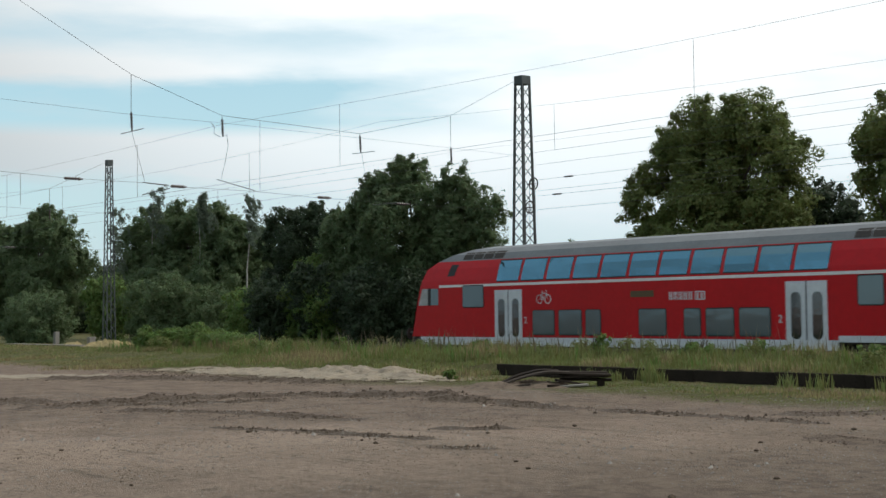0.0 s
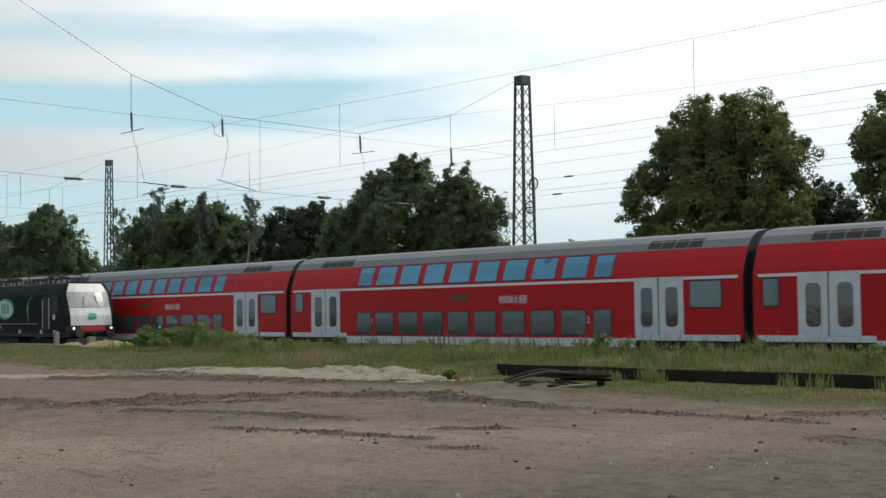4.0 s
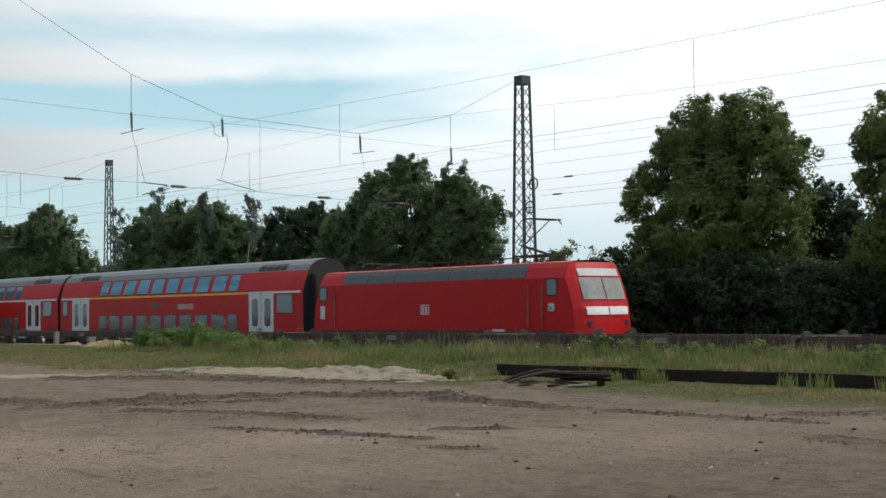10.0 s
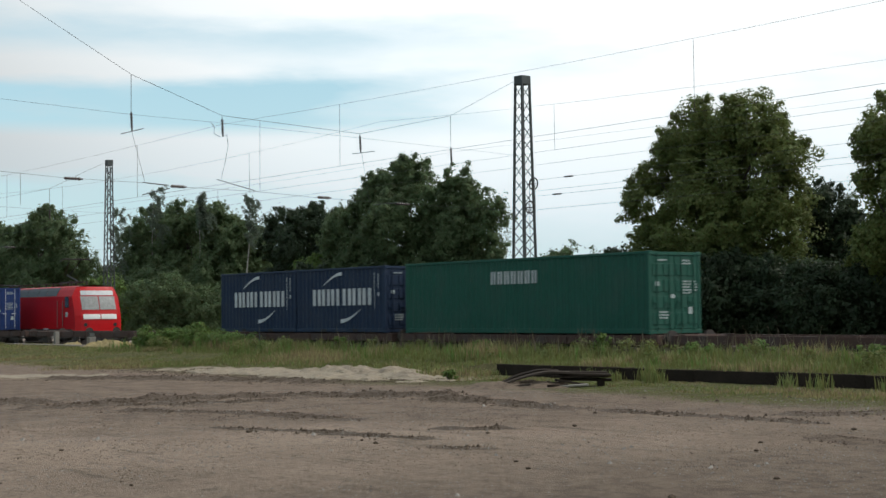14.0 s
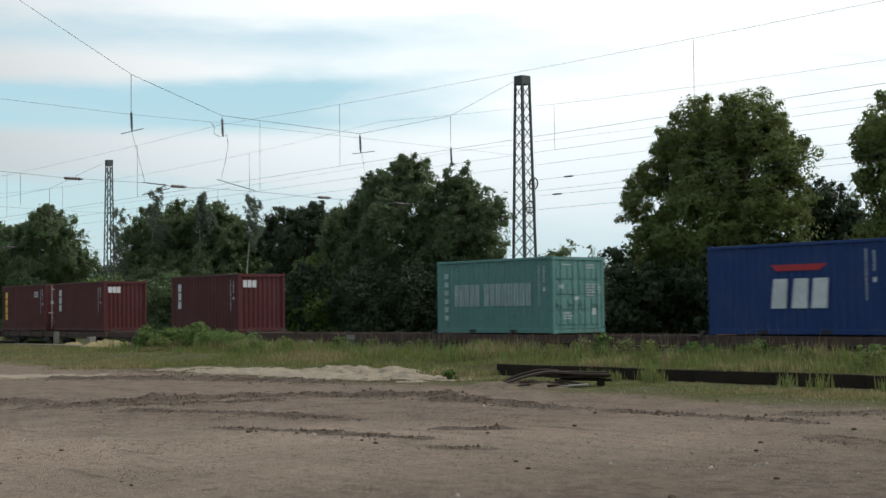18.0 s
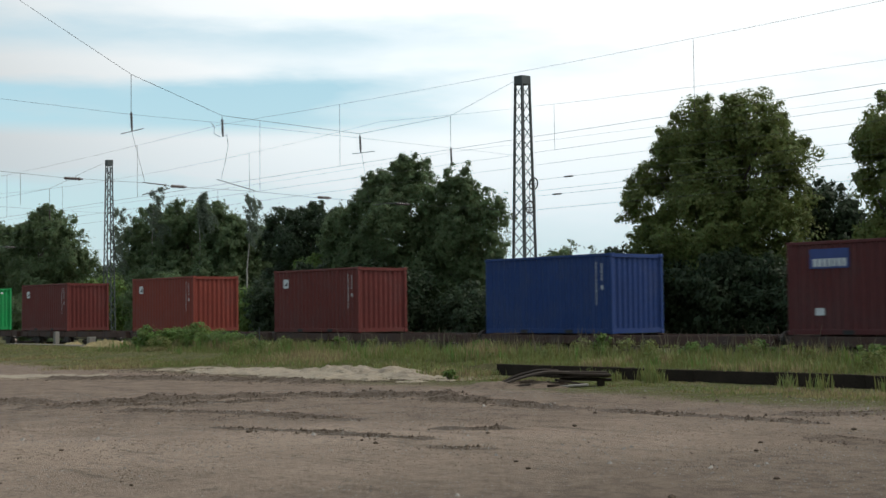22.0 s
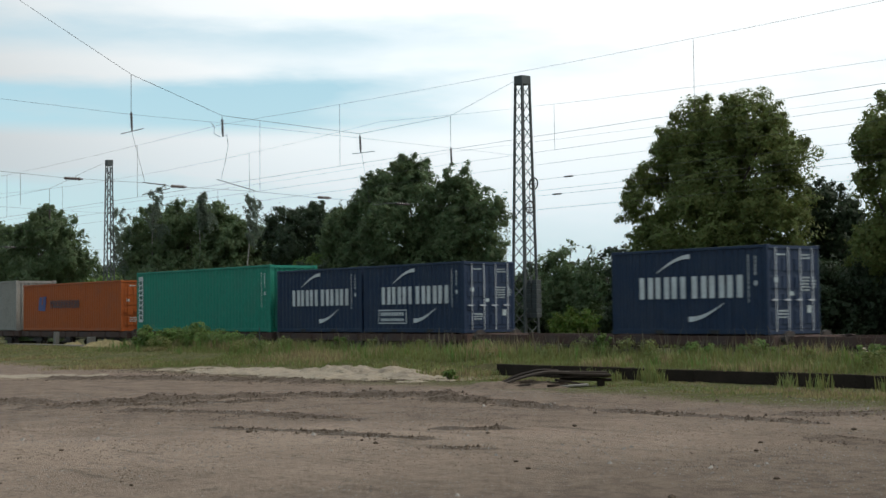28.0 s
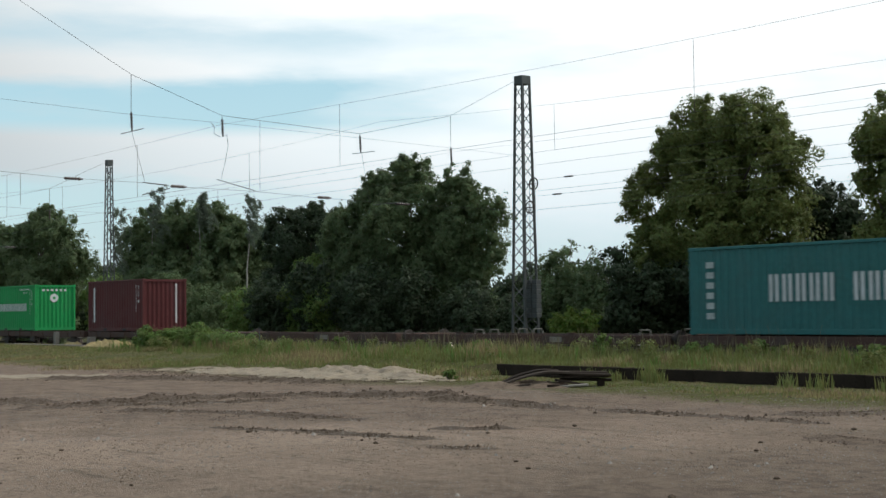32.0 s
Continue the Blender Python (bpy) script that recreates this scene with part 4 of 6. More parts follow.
def digit(parent, ch, x, z, y=1.392):
    cu = bpy.data.curves.new("numeral", "FONT")
    cu.body, cu.size, cu.extrude, cu.align_x = ch, 0.36, 0.003, "CENTER"
    tmp = bpy.data.objects.new("numeral", cu)
    scene.collection.objects.link(tmp)
    me = bpy.data.meshes.new_from_object(tmp.evaluated_get(bpy.context.evaluated_depsgraph_get()))
    bpy.data.objects.remove(tmp)
    me.materials.append(MARK_WHITE)
    ob = new("numeral", me)
    ob.parent = parent
    ob.matrix_basis = pose(x, -y - 0.004, z, 90, 0, 0)
    return ob


def bicycle(parent, x, z):
    bm = B()
    ring(bm, (x - 0.22, -1.394, z), 0.16, 0.016)
    ring(bm, (x + 0.22, -1.394, z), 0.16, 0.016)
    for a, b in (((-0.22, 0), (-0.08, 0.22)), ((-0.08, 0.22), (0.16, 0.22)), ((0.16, 0.22), (0, 0)), ((0, 0), (-0.22, 0)), ((0.22, 0), (0.13, 0.34)), ((0.0, 0.0), (-0.1, 0.3))):
        rod(bm, (x + a[0], -1.396, z + a[1]), (x + b[0], -1.396, z + b[1]), 0.014, 4)
    part("bicycle_pictogram", bm, MARK_WHITE, parent, "white bicycle pictogram")


def pantograph(parent, x, roof, raised=None, flip=1):
    """Single-arm current collector; raised: the height of its head."""
    fr = box(box(B(), x - 0.9, x + 0.9, -0.55, -0.47, roof + 0.30, roof + 0.36), x - 0.9, x + 0.9, 0.47, 0.55, roof + 0.30, roof + 0.36)
    box(fr, x - 0.9, x - 0.82, -0.5, 0.5, roof + 0.31, roof + 0.35)
    t = part("pantograph", box(fr, x + 0.82, x + 0.9, -0.5, 0.5, roof + 0.31, roof + 0.35), GEAR, parent)
    for px in (-0.75, 0.75):
        for py in (-0.5, 0.5):
            bm = rod(B(), (x + px, py, roof - 0.1), (x + px, py, roof + 0.32), 0.04, 6)
            for k in range(3):
                rod(bm, (x + px, py, roof + 0.05 + k * 0.09), (x + px, py, roof + 0.08 + k * 0.09), 0.08, 8)
            part("insulator_post", bm, INSUL, t)
    knee = (x + flip * 1.0, (raised - roof) * 0.45 + roof if raised else roof + 0.5)
    head = (x - flip * 0.25, raised if raised else roof + 0.55)
    arm = rod(B(), (x - flip * 0.6, 0, roof + 0.36), (knee[0], 0, knee[1]), 0.05, 6)
    part("lower_arm", arm, GEAR, t)
    arm = rod(B(), (knee[0], -0.15, knee[1]), (head[0], -0.4, head[1]), 0.022, 5)
    rod(arm, (knee[0], 0.15, knee[1]), (head[0], 0.4, head[1]), 0.022, 5)
    part("upper_arm", arm, GEAR, t)
    hd = rod(B(), (head[0] - 0.15, -0.85, head[1]), (head[0] - 0.15, 0.85, head[1]), 0.03, 6)
    rod(hd, (head[0] + 0.15, -0.85, head[1]), (head[0] + 0.15, 0.85, head[1]), 0.03, 6)
    for sy in (-1, 1):
        rod(hd, (head[0], sy * 0.85, head[1]), (head[0], sy * 1.05, head[1] - 0.18), 0.025, 5)
    part("collector_head", hd, GEAR, t)


LOCO = [(-1.49, 1.05), (-1.49, 2.0), (-1.49, 3.16), (-1.30, 3.55), (-1.16, 3.74), (-0.8, 3.80), (0, 3.83), (0.8, 3.80), (1.16, 3.74), (1.30, 3.55), (1.49, 3.16), (1.49, 2.0), (1.49, 1.05)]


def nose(z, y=0.0, k=1.0):
    """How far a cab front lies back at height z, and towards the corners."""
    s = max(0.0, z - 1.9)
    return k * (0.08 * max(0, z - 1.2) + 0.34 * s + 0.10 * s * s) + 0.35 * (abs(y) / 1.49) ** 4


def front_plate(name, L, y0, y1, z0, z1, proud, material, parent, sign=1, k=1.0, label="", rows=3):
    bm = B()
    grid = []
    for j in range(rows + 1):
        z = z0 + (z1 - z0) * j / rows
        line = []
        for i in range(7):
            y = y0 + (y1 - y0) * i / 6
            x = nose(z, y, k) - proud
            line.append(bm.verts.new((L - x if sign > 0 else x, y, z)))
        grid.append(line)
    for a, b in zip(grid, grid[1:]):
        for i in range(6):
            bm.faces.new((a[i], a[i + 1], b[i + 1], b[i]))
    bmesh.ops.solidify(bm, geom=bm.faces[:], thickness=0.015)
    return part(name, bm, material, parent, label)


def loco_body(c, L, body, roofm, k=1.0, frontm=None):
    st = [(lambda z, y: nose(z, y, k)), 3.0, L / 2, L - 3.0, (lambda z, y: L - nose(z, y, k))]
    loft("body_shell", [p for p in LOCO if p[1] <= 3.17 and p[0] < 0], st, body, c)
    loft("body_shell", [p for p in LOCO if p[1] <= 3.17 and p[0] > 0], st, body, c)
    loft("roof", [p for p in LOCO if p[1] >= 3.15], st, roofm, c)
    for sign in (-1, 1):
        bm = B()
        rowsv = []
        for z in (1.05, 1.5, 2.0, 2.4, 2.8, 3.16, 3.55, 3.74):
            w = wall_at(LOCO, z)
            rowsv.append([bm.verts.new(((L - nose(z, y, k)) if sign > 0 else nose(z, y, k), y, z)) for y in [w * t for t in (-1, -0.8, -0.5, 0, 0.5, 0.8, 1)]])
        for a, b in zip(rowsv, rowsv[1:]):
            for i in range(1, 5):
                bm.faces.new((a[i], a[i + 1], b[i + 1], b[i]))
        part("cab_front", bm, frontm or body, c)
        for i in (0, 5):
            bm = B()
            prev = None
            for z in (1.05, 1.5, 2.0, 2.4, 2.8, 3.16, 3.55, 3.74):
                w = wall_at(LOCO, z)
                q = (-1, -0.8, -0.5, 0, 0.5, 0.8, 1)
                cur = [bm.verts.new(((L - nose(z, w * q[m], k)) if sign > 0 else nose(z, w * q[m], k), w * q[m], z)) for m in (i, i + 1)]
                if prev:
                    bm.faces.new((prev[0], prev[1], cur[1], cur[0]))
                prev = cur
            part("cab_corner", bm, body, c)
    bx("underframe", (0.25, L - 0.25, -1.42, 1.42, 0.85, 1.06), UNDER, c, 0.02)
    bx("transformer_tank", (L / 2 - 2.4, L / 2 + 2.4, -1.25, 1.25, 0.3, 0.86), UNDER, c, 0.05)
    for x in (3.9, L - 3.9):
        bogie(c, x, 2.6, 0.6)
    buffers(c, L - 0.2, 0.9)
    buffers(c, 0.2, -0.9)
    for sign in (0, 1):
        bx("cow_catcher", (-0.05 + sign * (L - 0.5), 0.55 + sign * (L - 0.5), -1.3, 1.3, 0.22, 0.75), UNDER, c, 0.05)


def red_loco():
    c = thing("electric_locomotive", "red electric locomotive with grey roof hoods pushing coaches", "locomotive")
    L = 17.45
    k = 0.62
    loco_body(c, L, RED, RED, k)
    for s in (-1, 1):
        for i, (a, b) in enumerate(((2.6, 4.4), (4.45, 6.3), (6.35, 9.9), (9.95, 11.5), (11.55, 12.8), (12.85, 14.45))):
            skin("roof_hood", LOCO, a, b, 3.2, 3.72, 0.02, HOOD, c, s)
        for a in (0.84, L - 1.80):
            g = plate("cab_side_window", rounded(a, a + 0.58, 2.48, 3.15, 0.12), 1.492, 0.008, BLACK, c, s)
            plate("pane", rounded(a + 0.05, a + 0.53, 2.53, 3.10, 0.10), 1.500, 0.006, GLASS, g, s)
        for a in (2.04, 14.67, 15.43):
            part("grab_rail", rod(B(), (a, s * 1.53, 1.3), (a, s * 1.53, 2.9), 0.022, 6), STEEL, c)
        bx("side_skirt", (0.8, L - 0.8, s * 1.44, s * 1.495, 0.95, 1.2), UNDER, c)
    plate("brand_badge", rounded(8.15, 8.7, 1.85, 2.25, 0.04), 1.492, 0.006, MARK_WHITE, c)
    plate("badge_centre", rounded(8.20, 8.65, 1.90, 2.20, 0.02), 1.498, 0.004, RED, c)
    for x in (8.26, 8.46):
        plate("badge_bar", [(x, 1.93), (x + 0.12, 1.93), (x + 0.12, 2.17), (x, 2.17)], 1.501, 0.004, MARK_WHITE, c)
    plate("number_plate_bars", [(12.6, 1.16), (13.3, 1.16), (13.3, 1.25), (12.6, 1.25)], 1.496, 0.006, MARK_WHITE, c)
    plate("emblem", rounded(15.74, 16.06, 1.93, 2.22, 0.06), 1.492, 0.006, MARK_WHITE, c)
    plate("emblem_field", [(15.79, 1.98), (16.01, 1.98), (15.79, 2.19)], 1.498, 0.004, LOGO_GREEN, c)
    plate("notice_panel", [(0.88, 1.68), (1.22, 1.68), (1.22, 2.28), (0.88, 2.28)], 1.492, 0.006, MARK_WHITE, c)
    for sign in (-1, 1):
        for y0, y1 in ((-1.1, -0.03), (0.03, 1.1)):
            front_plate("windscreen", L, y0, y1, 2.35, 3.15, 0.035, PALE_PANE if sign > 0 else GLASS, c, sign, k, label="pale silver-grey windscreen pane")
            front_plate("white_band", L, y0 * 0.98, y1 * 0.98, 1.78, 2.08, 0.035, WHITE, c, sign, k)
        front_plate("screen_header", L, -1.05, 1.05, 3.22, 3.5, 0.035, LIGHT_GREY, c, sign, k)
        for y in (-0.95, 0.95):
            x = nose(1.45, y, k)
            bm = rod(B(), (L - x - 0.02 if sign > 0 else x - 0.03, y, 1.45), (L - x + 0.03 if sign > 0 else x + 0.02, y, 1.45), 0.11, 12)
            part("headlight", bm, BLACK, c)
    bm = B()
    for x in np.arange(4.5, 13.8, 1.1):
        rod(bm, (x, 0.3, 3.8), (x, 0.3, 4.05), 0.05, 6)
    box(bm, 4.5, 13.6, 0.27, 0.33, 4.04, 4.08)
    part("roof_busbar", bm, UNDER, c)
    pantograph(c, 13.7, 3.75, 5.5, -1)
    pantograph(c, 3.7, 3.55, None, 1)
    return c


def green_loco():
    c = thing("electric_locomotive", "dark green electric freight locomotive with white cab front", "locomotive")
    L = 18.9
    loco_body(c, L, DARK_GREEN, DARK_GREEN, 0.8, FRONT_WHITE)
    for s in (-1, 1):
        # fluted side sheets
        for i in range(11):
            z = 1.66 + i * 0.132
            plate("side_flute", [(3.1, z), (15.1, z), (15.1, z + 0.08), (3.1, z + 0.08)], 1.49, 0.03, DARK_GREEN, c, s)
        plate("sill_stripe", [(3.2, 1.53), (15.05, 1.53), (15.05, 1.60), (3.2, 1.60)], 1.49, 0.010, ROOF_GREY, c, s)
        for a in (1.63, 15.92):
            plate("cab_door", rounded(a, a + 0.75, 1.2, 3.05, 0.06), 1.49, 0.012, BLACK, c, s)
        for a in (1.61, 2.4, 15.88, 16.72):
            part("grab_rail", rod(B(), (a, s * 1.55, 1.3), (a, s * 1.55, 2.95), 0.02, 6), MARK_WHITE, c)
        plate("cab_side_window", rounded(1.02, 1.42, 2.82, 3.14, 0.05), 1.492, 0.008, PALE_PANE, c, s, "small grey cab window")
        for a in (L - 2.05,):
            skin("cab_side_window", LOCO, a, a + 0.85, 2.1, 3.1, 0.01, GEAR, c, s, label="dark tinted cab side window")
        for i in range(6):
            skin("roof_grille", LOCO, 3.4 + i * 2.0, 5.2 + i * 2.0, 3.22, 3.6, 0.014, DARK_GREEN, c, s)
        bx("side_skirt", (0.8, L - 0.8, s * 1.42, s * 1.485, 0.85, 1.12), UNDER, c)
    for x, w in ((2.52, 0.16), (5.48, 0.14), (12.6, 0.2), (15.55, 0.22), (17.3, 0.1)):
        bx("step_box", (x, x + w, -1.56, -1.42, 1.02, 1.22), MARK_WHITE, c)
    # marks on the side: grey sponsor blocks, oval emblem, two arcs
    for i in range(5):
        plate("sponsor_bar", [(3.25, 2.0 + i * 0.215), (4.29, 2.0 + i * 0.215), (4.29, 2.19 + i * 0.215), (3.25, 2.19 + i * 0.215)], 1.521, 0.006, ROOF_GREY, c)
    blocks("sponsor_lettering", 3.3, 5.75, 2.2, 2.42, 13, -1.528, GALV, c, 0.3)
    for x, z in ((4.36, 2.86), (4.5, 2.72), (4.36, 2.72)):
        plate("sponsor_square", [(x, z), (x + 0.15, z), (x + 0.15, z + 0.12), (x, z + 0.12)], 1.521, 0.006, MARK_GOLD, c)

    def ellipse(cx, cz, a, b, n=28):
        return [(cx + a * math.cos(2 * math.pi * i / n), cz + b * math.sin(2 * math.pi * i / n)) for i in range(n)]

    plate("emblem_edge", ellipse(10.6, 2.42, 1.25, 0.58), 1.521, 0.004, LOGO_GREEN, c)
    plate("emblem_oval", ellipse(10.6, 2.42, 1.16, 0.53), 1.525, 0.004, MARK_WHITE, c)
    for a0, a1 in ((165, 290), (-15, 110)):
        arcp = [radians(a0 + (a1 - a0) * i / 12) for i in range(13)]
        outer = [(10.6 + 1.27 * math.cos(a), 2.42 + 0.60 * math.sin(a)) for a in arcp]
        inner = [(10.6 + (1.27 - 0.26 * math.sin(math.pi * (i + 3) / 18)) * math.cos(a), 2.42 + (0.60 - 0.15 * math.sin(math.pi * (i + 3) / 18)) * math.sin(a)) for i, a in enumerate(arcp)]
        plate("emblem_swash", outer + inner[::-1], 1.529, 0.003, LOGO_GREEN, c)
    blocks("emblem_lettering", 10.0, 11.2, 2.14, 2.72, 3, -1.530, LOGO_GREEN, c, 0.35)
    # two pairs of crescents, leaning, open towards the ends of the body
    for line in (((6.33, 1.6), (6.85, 1.86), (7.16, 2.28), (7.2, 2.66), (7.06, 3.06)), ((14.5, 3.1), (14.0, 2.94), (13.74, 2.56), (13.74, 2.12), (13.92, 1.7))):
        for shift, width, m in ((0.0, 0.03, MARK_FADED), (-0.09 if line[0][0] < 8 else 0.09, 0.03, LOGO_GREEN)):
            left, right = [], []
            for i in range(13):
                q = i / 12 * 4
                k = min(3, int(q))
                f = q - k
                x, z = line[k][0] * (1 - f) + line[k + 1][0] * f + shift, line[k][1] * (1 - f) + line[k + 1][1] * f
                w = width * (1 - abs(i - 6) / 7.5)
                left.append((x - w, z))
                right.append((x + w, z))
            plate("swoosh", left + right[::-1], 1.521, 0.006, m, c)
    blocks("data_lettering", 8.55, 9.9, 1.31, 1.42, 10, -1.492, MARK_WHITE, c, 0.3)
    blocks("data_lettering", 7.9, 10.4, 1.21, 1.26, 16, -1.492, ROOF_GREY, c, 0.3)
    plate("notice_panel", [(17.08, 1.80), (17.4, 1.80), (17.4, 2.06), (17.08, 2.06)], 1.492, 0.006, LIGHT_GREY, c)
    k = 0.8
    for sign in (-1, 1):
        front_plate("windscreen", L, -1.18, 1.18, 2.45, 3.28, 0.03, PALE_PANE if sign > 0 else GLASS, c, sign, k, "pale silver-grey windscreen")
        front_plate("buffer_beam", L, -0.75, 0.75, 1.16, 1.42, 0.05, MARK_RED, c, sign, k)
        front_plate("lower_front", L, -1.45, 1.45, 1.04, 1.46, 0.035, BLACK, c, sign, k)
        front_plate("front_emblem", L, -0.22, 0.22, 1.8, 2.12, 0.03, LOGO_GREEN, c, sign, k)
        for y in (-0.5, 0.5):
            bm = rod(B(), (L - nose(2.5, y, k) + 0.04 if sign > 0 else nose(2.5, y, k) - 0.04, y, 2.42), (L - nose(3.0, y, k) + 0.05 if sign > 0 else nose(3.0, y, k) - 0.05, y * 0.6, 3.05), 0.02, 5)
            part("wiper", bm, BLACK, c)
        for y in (-1.08, 1.08):
            x = nose(1.3, y, k) - 0.05
            px = L - x if sign > 0 else x
            part("headlight_rim", rod(B(), (px - 0.03, y, 1.3), (px + 0.03, y, 1.3), 0.12, 14), STEEL, c)
            part("headlight", rod(B(), (px - 0.045, y, 1.3), (px + 0.045, y, 1.3), 0.06, 12), LAMP if sign > 0 else GLASS, c)
    pantograph(c, 4.3, 3.75, 5.5, 1)
    pantograph(c, 6.6, 3.75, None, -1)
    pantograph(c, 13.0, 3.75, None, 1)
    pantograph(c, 15.3, 3.75, None, -1)
    for i in range(17):
        bm = B()
        x = 5.2 + i * 0.6
        rod(bm, (x, -0.3, 3.78), (x, -0.3, 4.1), 0.05, 6)
        rod(bm, (x, -0.3, 4.0), (x, -0.3, 4.06), 0.1, 8)
        part("roof_insulator", bm, INSUL, c)
    bx("roof_switch", (8.3, 9.0, -0.5, 0.2, 4.05, 4.25), UNDER, c, 0.03)
    bx("roof_busbar", (5.0, 15.0, -0.33, -0.27, 4.1, 4.14), UNDER, c)
    return c


# ---- container wagons ----
def wagon(L, loaded=True, hoops=False):
    c = thing("container_wagon", "rusty brown flat container wagon" + ("" if loaded else " running empty"), "freight wagon", "container wagons of the freight train")
    a, b = 0.35, L - 0.35
    for s in (-1.16, 1.16):
        bm = box(B(), a, b, s - 0.05, s + 0.05, 0.86, 1.14, 0.01)
        for i in range(int(L / 1.6)):
            x = a + 0.8 + i * 1.6
            box(bm, x - 0.03, x + 0.03, s - 0.09, s + 0.09, 0.84, 1.12)
        part("side_sill", bm, RUST, c)
    bx("centre_sill", (a, b, -0.22, 0.22, 0.80, 1.10), RUST, c)
    for i in range(5):
        x = a + (b - a) * (i + 0.5) / 5
        bx("cross_member", (x - 0.1, x + 0.1, -1.12, 1.12, 0.9, 1.08), RUST, c)
    for x in (a, b):
        bx("headstock", (x - 0.08, x + 0.08, -1.25, 1.25, 0.84, 1.15), RUST, c, 0.01)
    for x in (a + 1.7, b - 1.7):
        wheelset(c, x)
        for s in (-1.0, 1.0):
            bm = box(B(), x - 0.28, x + 0.28, s - 0.06, s + 0.06, 0.3, 0.88, 0.02)
            for i in range(5):
                box(bm, x - 0.7 + i * 0.05, x + 0.7 - i * 0.05, s * 1.08 - 0.05, s * 1.08 + 0.05, 0.62 + i * 0.025, 0.645 + i * 0.025)
            part("axle_guard", bm, UNDER, c)
    buffers(c, b + 0.05, 0.5)
    buffers(c, a - 0.05, -0.5)
    for i, x in enumerate((a + 0.3, a + (b - a) / 2, b - 0.3)):
        for s in (-1.1, 1.1):
            bx("container_spigot", (x - 0.12, x + 0.12, s - 0.09, s + 0.09, 1.14, 1.165), RUST, c)
    if not loaded and hoops:
        for x in (L * 0.32, L * 0.38, b - 0.9):
            bm = B()
            for s in (-1.05, 1.05):
                rod(bm, (x - 0.25, s, 1.13), (x - 0.2, s, 1.30), 0.022, 5)
                rod(bm, (x + 0.25, s, 1.13), (x + 0.2, s, 1.30), 0.022, 5)
                rod(bm, (x - 0.2, s, 1.30), (x + 0.2, s, 1.30), 0.022, 5)
            part("stanchion_hoop", bm, CONCRETE, c, "pale worn steel hoop")
    for s in (-1.0, 1.0):
        part("brake_pipe", rod(B(), (a + 0.2, s, 0.78), (b - 0.2, s, 0.78), 0.03, 5), UNDER, c)
    for i in range(3):
        x = L * (0.34 + 0.14 * i)
        part("air_tank" if i == 1 else "brake_rigging", rod(B(), (x, -0.75 + 0.5 * i, 0.58), (x + 1.1, -0.75 + 0.5 * i, 0.6), 0.16 if i == 1 else 0.06, 10), UNDER, c)
    bx("brake_box", (L * 0.45, L * 0.45 + 0.5, -1.24, -1.12, 0.6, 0.86), UNDER, c)
    if not loaded:
        plate("wagon_data_panel", [(L * 0.6, 0.9), (L * 0.6 + 0.55, 0.9), (L * 0.6 + 0.55, 1.08), (L * 0.6, 1.08)], 1.212, 0.006, CONCRETE, c)
    return c
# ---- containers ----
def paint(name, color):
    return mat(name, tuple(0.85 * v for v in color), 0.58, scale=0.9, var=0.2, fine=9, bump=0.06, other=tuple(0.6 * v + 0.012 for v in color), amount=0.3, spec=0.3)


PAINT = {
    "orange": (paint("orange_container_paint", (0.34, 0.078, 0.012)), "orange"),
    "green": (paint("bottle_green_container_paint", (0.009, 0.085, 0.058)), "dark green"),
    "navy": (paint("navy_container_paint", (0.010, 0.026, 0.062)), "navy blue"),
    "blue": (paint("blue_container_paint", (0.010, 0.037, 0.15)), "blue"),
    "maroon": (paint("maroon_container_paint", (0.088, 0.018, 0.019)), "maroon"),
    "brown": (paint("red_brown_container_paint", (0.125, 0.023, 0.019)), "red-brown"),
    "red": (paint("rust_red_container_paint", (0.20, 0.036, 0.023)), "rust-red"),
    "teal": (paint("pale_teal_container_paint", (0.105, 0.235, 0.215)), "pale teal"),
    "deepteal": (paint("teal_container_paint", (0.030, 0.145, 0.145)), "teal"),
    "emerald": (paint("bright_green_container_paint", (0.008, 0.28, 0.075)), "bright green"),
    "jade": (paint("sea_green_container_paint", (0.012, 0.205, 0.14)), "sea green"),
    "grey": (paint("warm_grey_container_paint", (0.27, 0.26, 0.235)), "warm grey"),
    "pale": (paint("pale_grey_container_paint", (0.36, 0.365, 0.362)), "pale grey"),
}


def corrugated(bm, p0, p1, out, z0, z1, pitch, depth):
    """A vertically ribbed sheet from p0 to p1 (x, y), its ribs pressed in against out."""
    p0, p1, out = Vector(p0), Vector(p1), Vector(out)
    d = p1 - p0
    n = max(2, round(d.length / pitch))
    prev = None
    for i in range(n):
        for t, k in ((0.0, 0), (0.27, 0), (0.5, 1), (0.77, 1)):
            q = p0 + d * ((i + t) / n) - out * depth * k
            cur = (bm.verts.new((q.x, q.y, z0)), bm.verts.new((q.x, q.y, z1)))
            if prev:
                bm.faces.new((prev[0], cur[0], cur[1], prev[1]))
            prev = cur
    cur = (bm.verts.new((p1.x, p1.y, z0)), bm.verts.new((p1.x, p1.y, z1)))
    bm.faces.new((prev[0], cur[0], cur[1], prev[1]))
    return bm


MESHES = {}


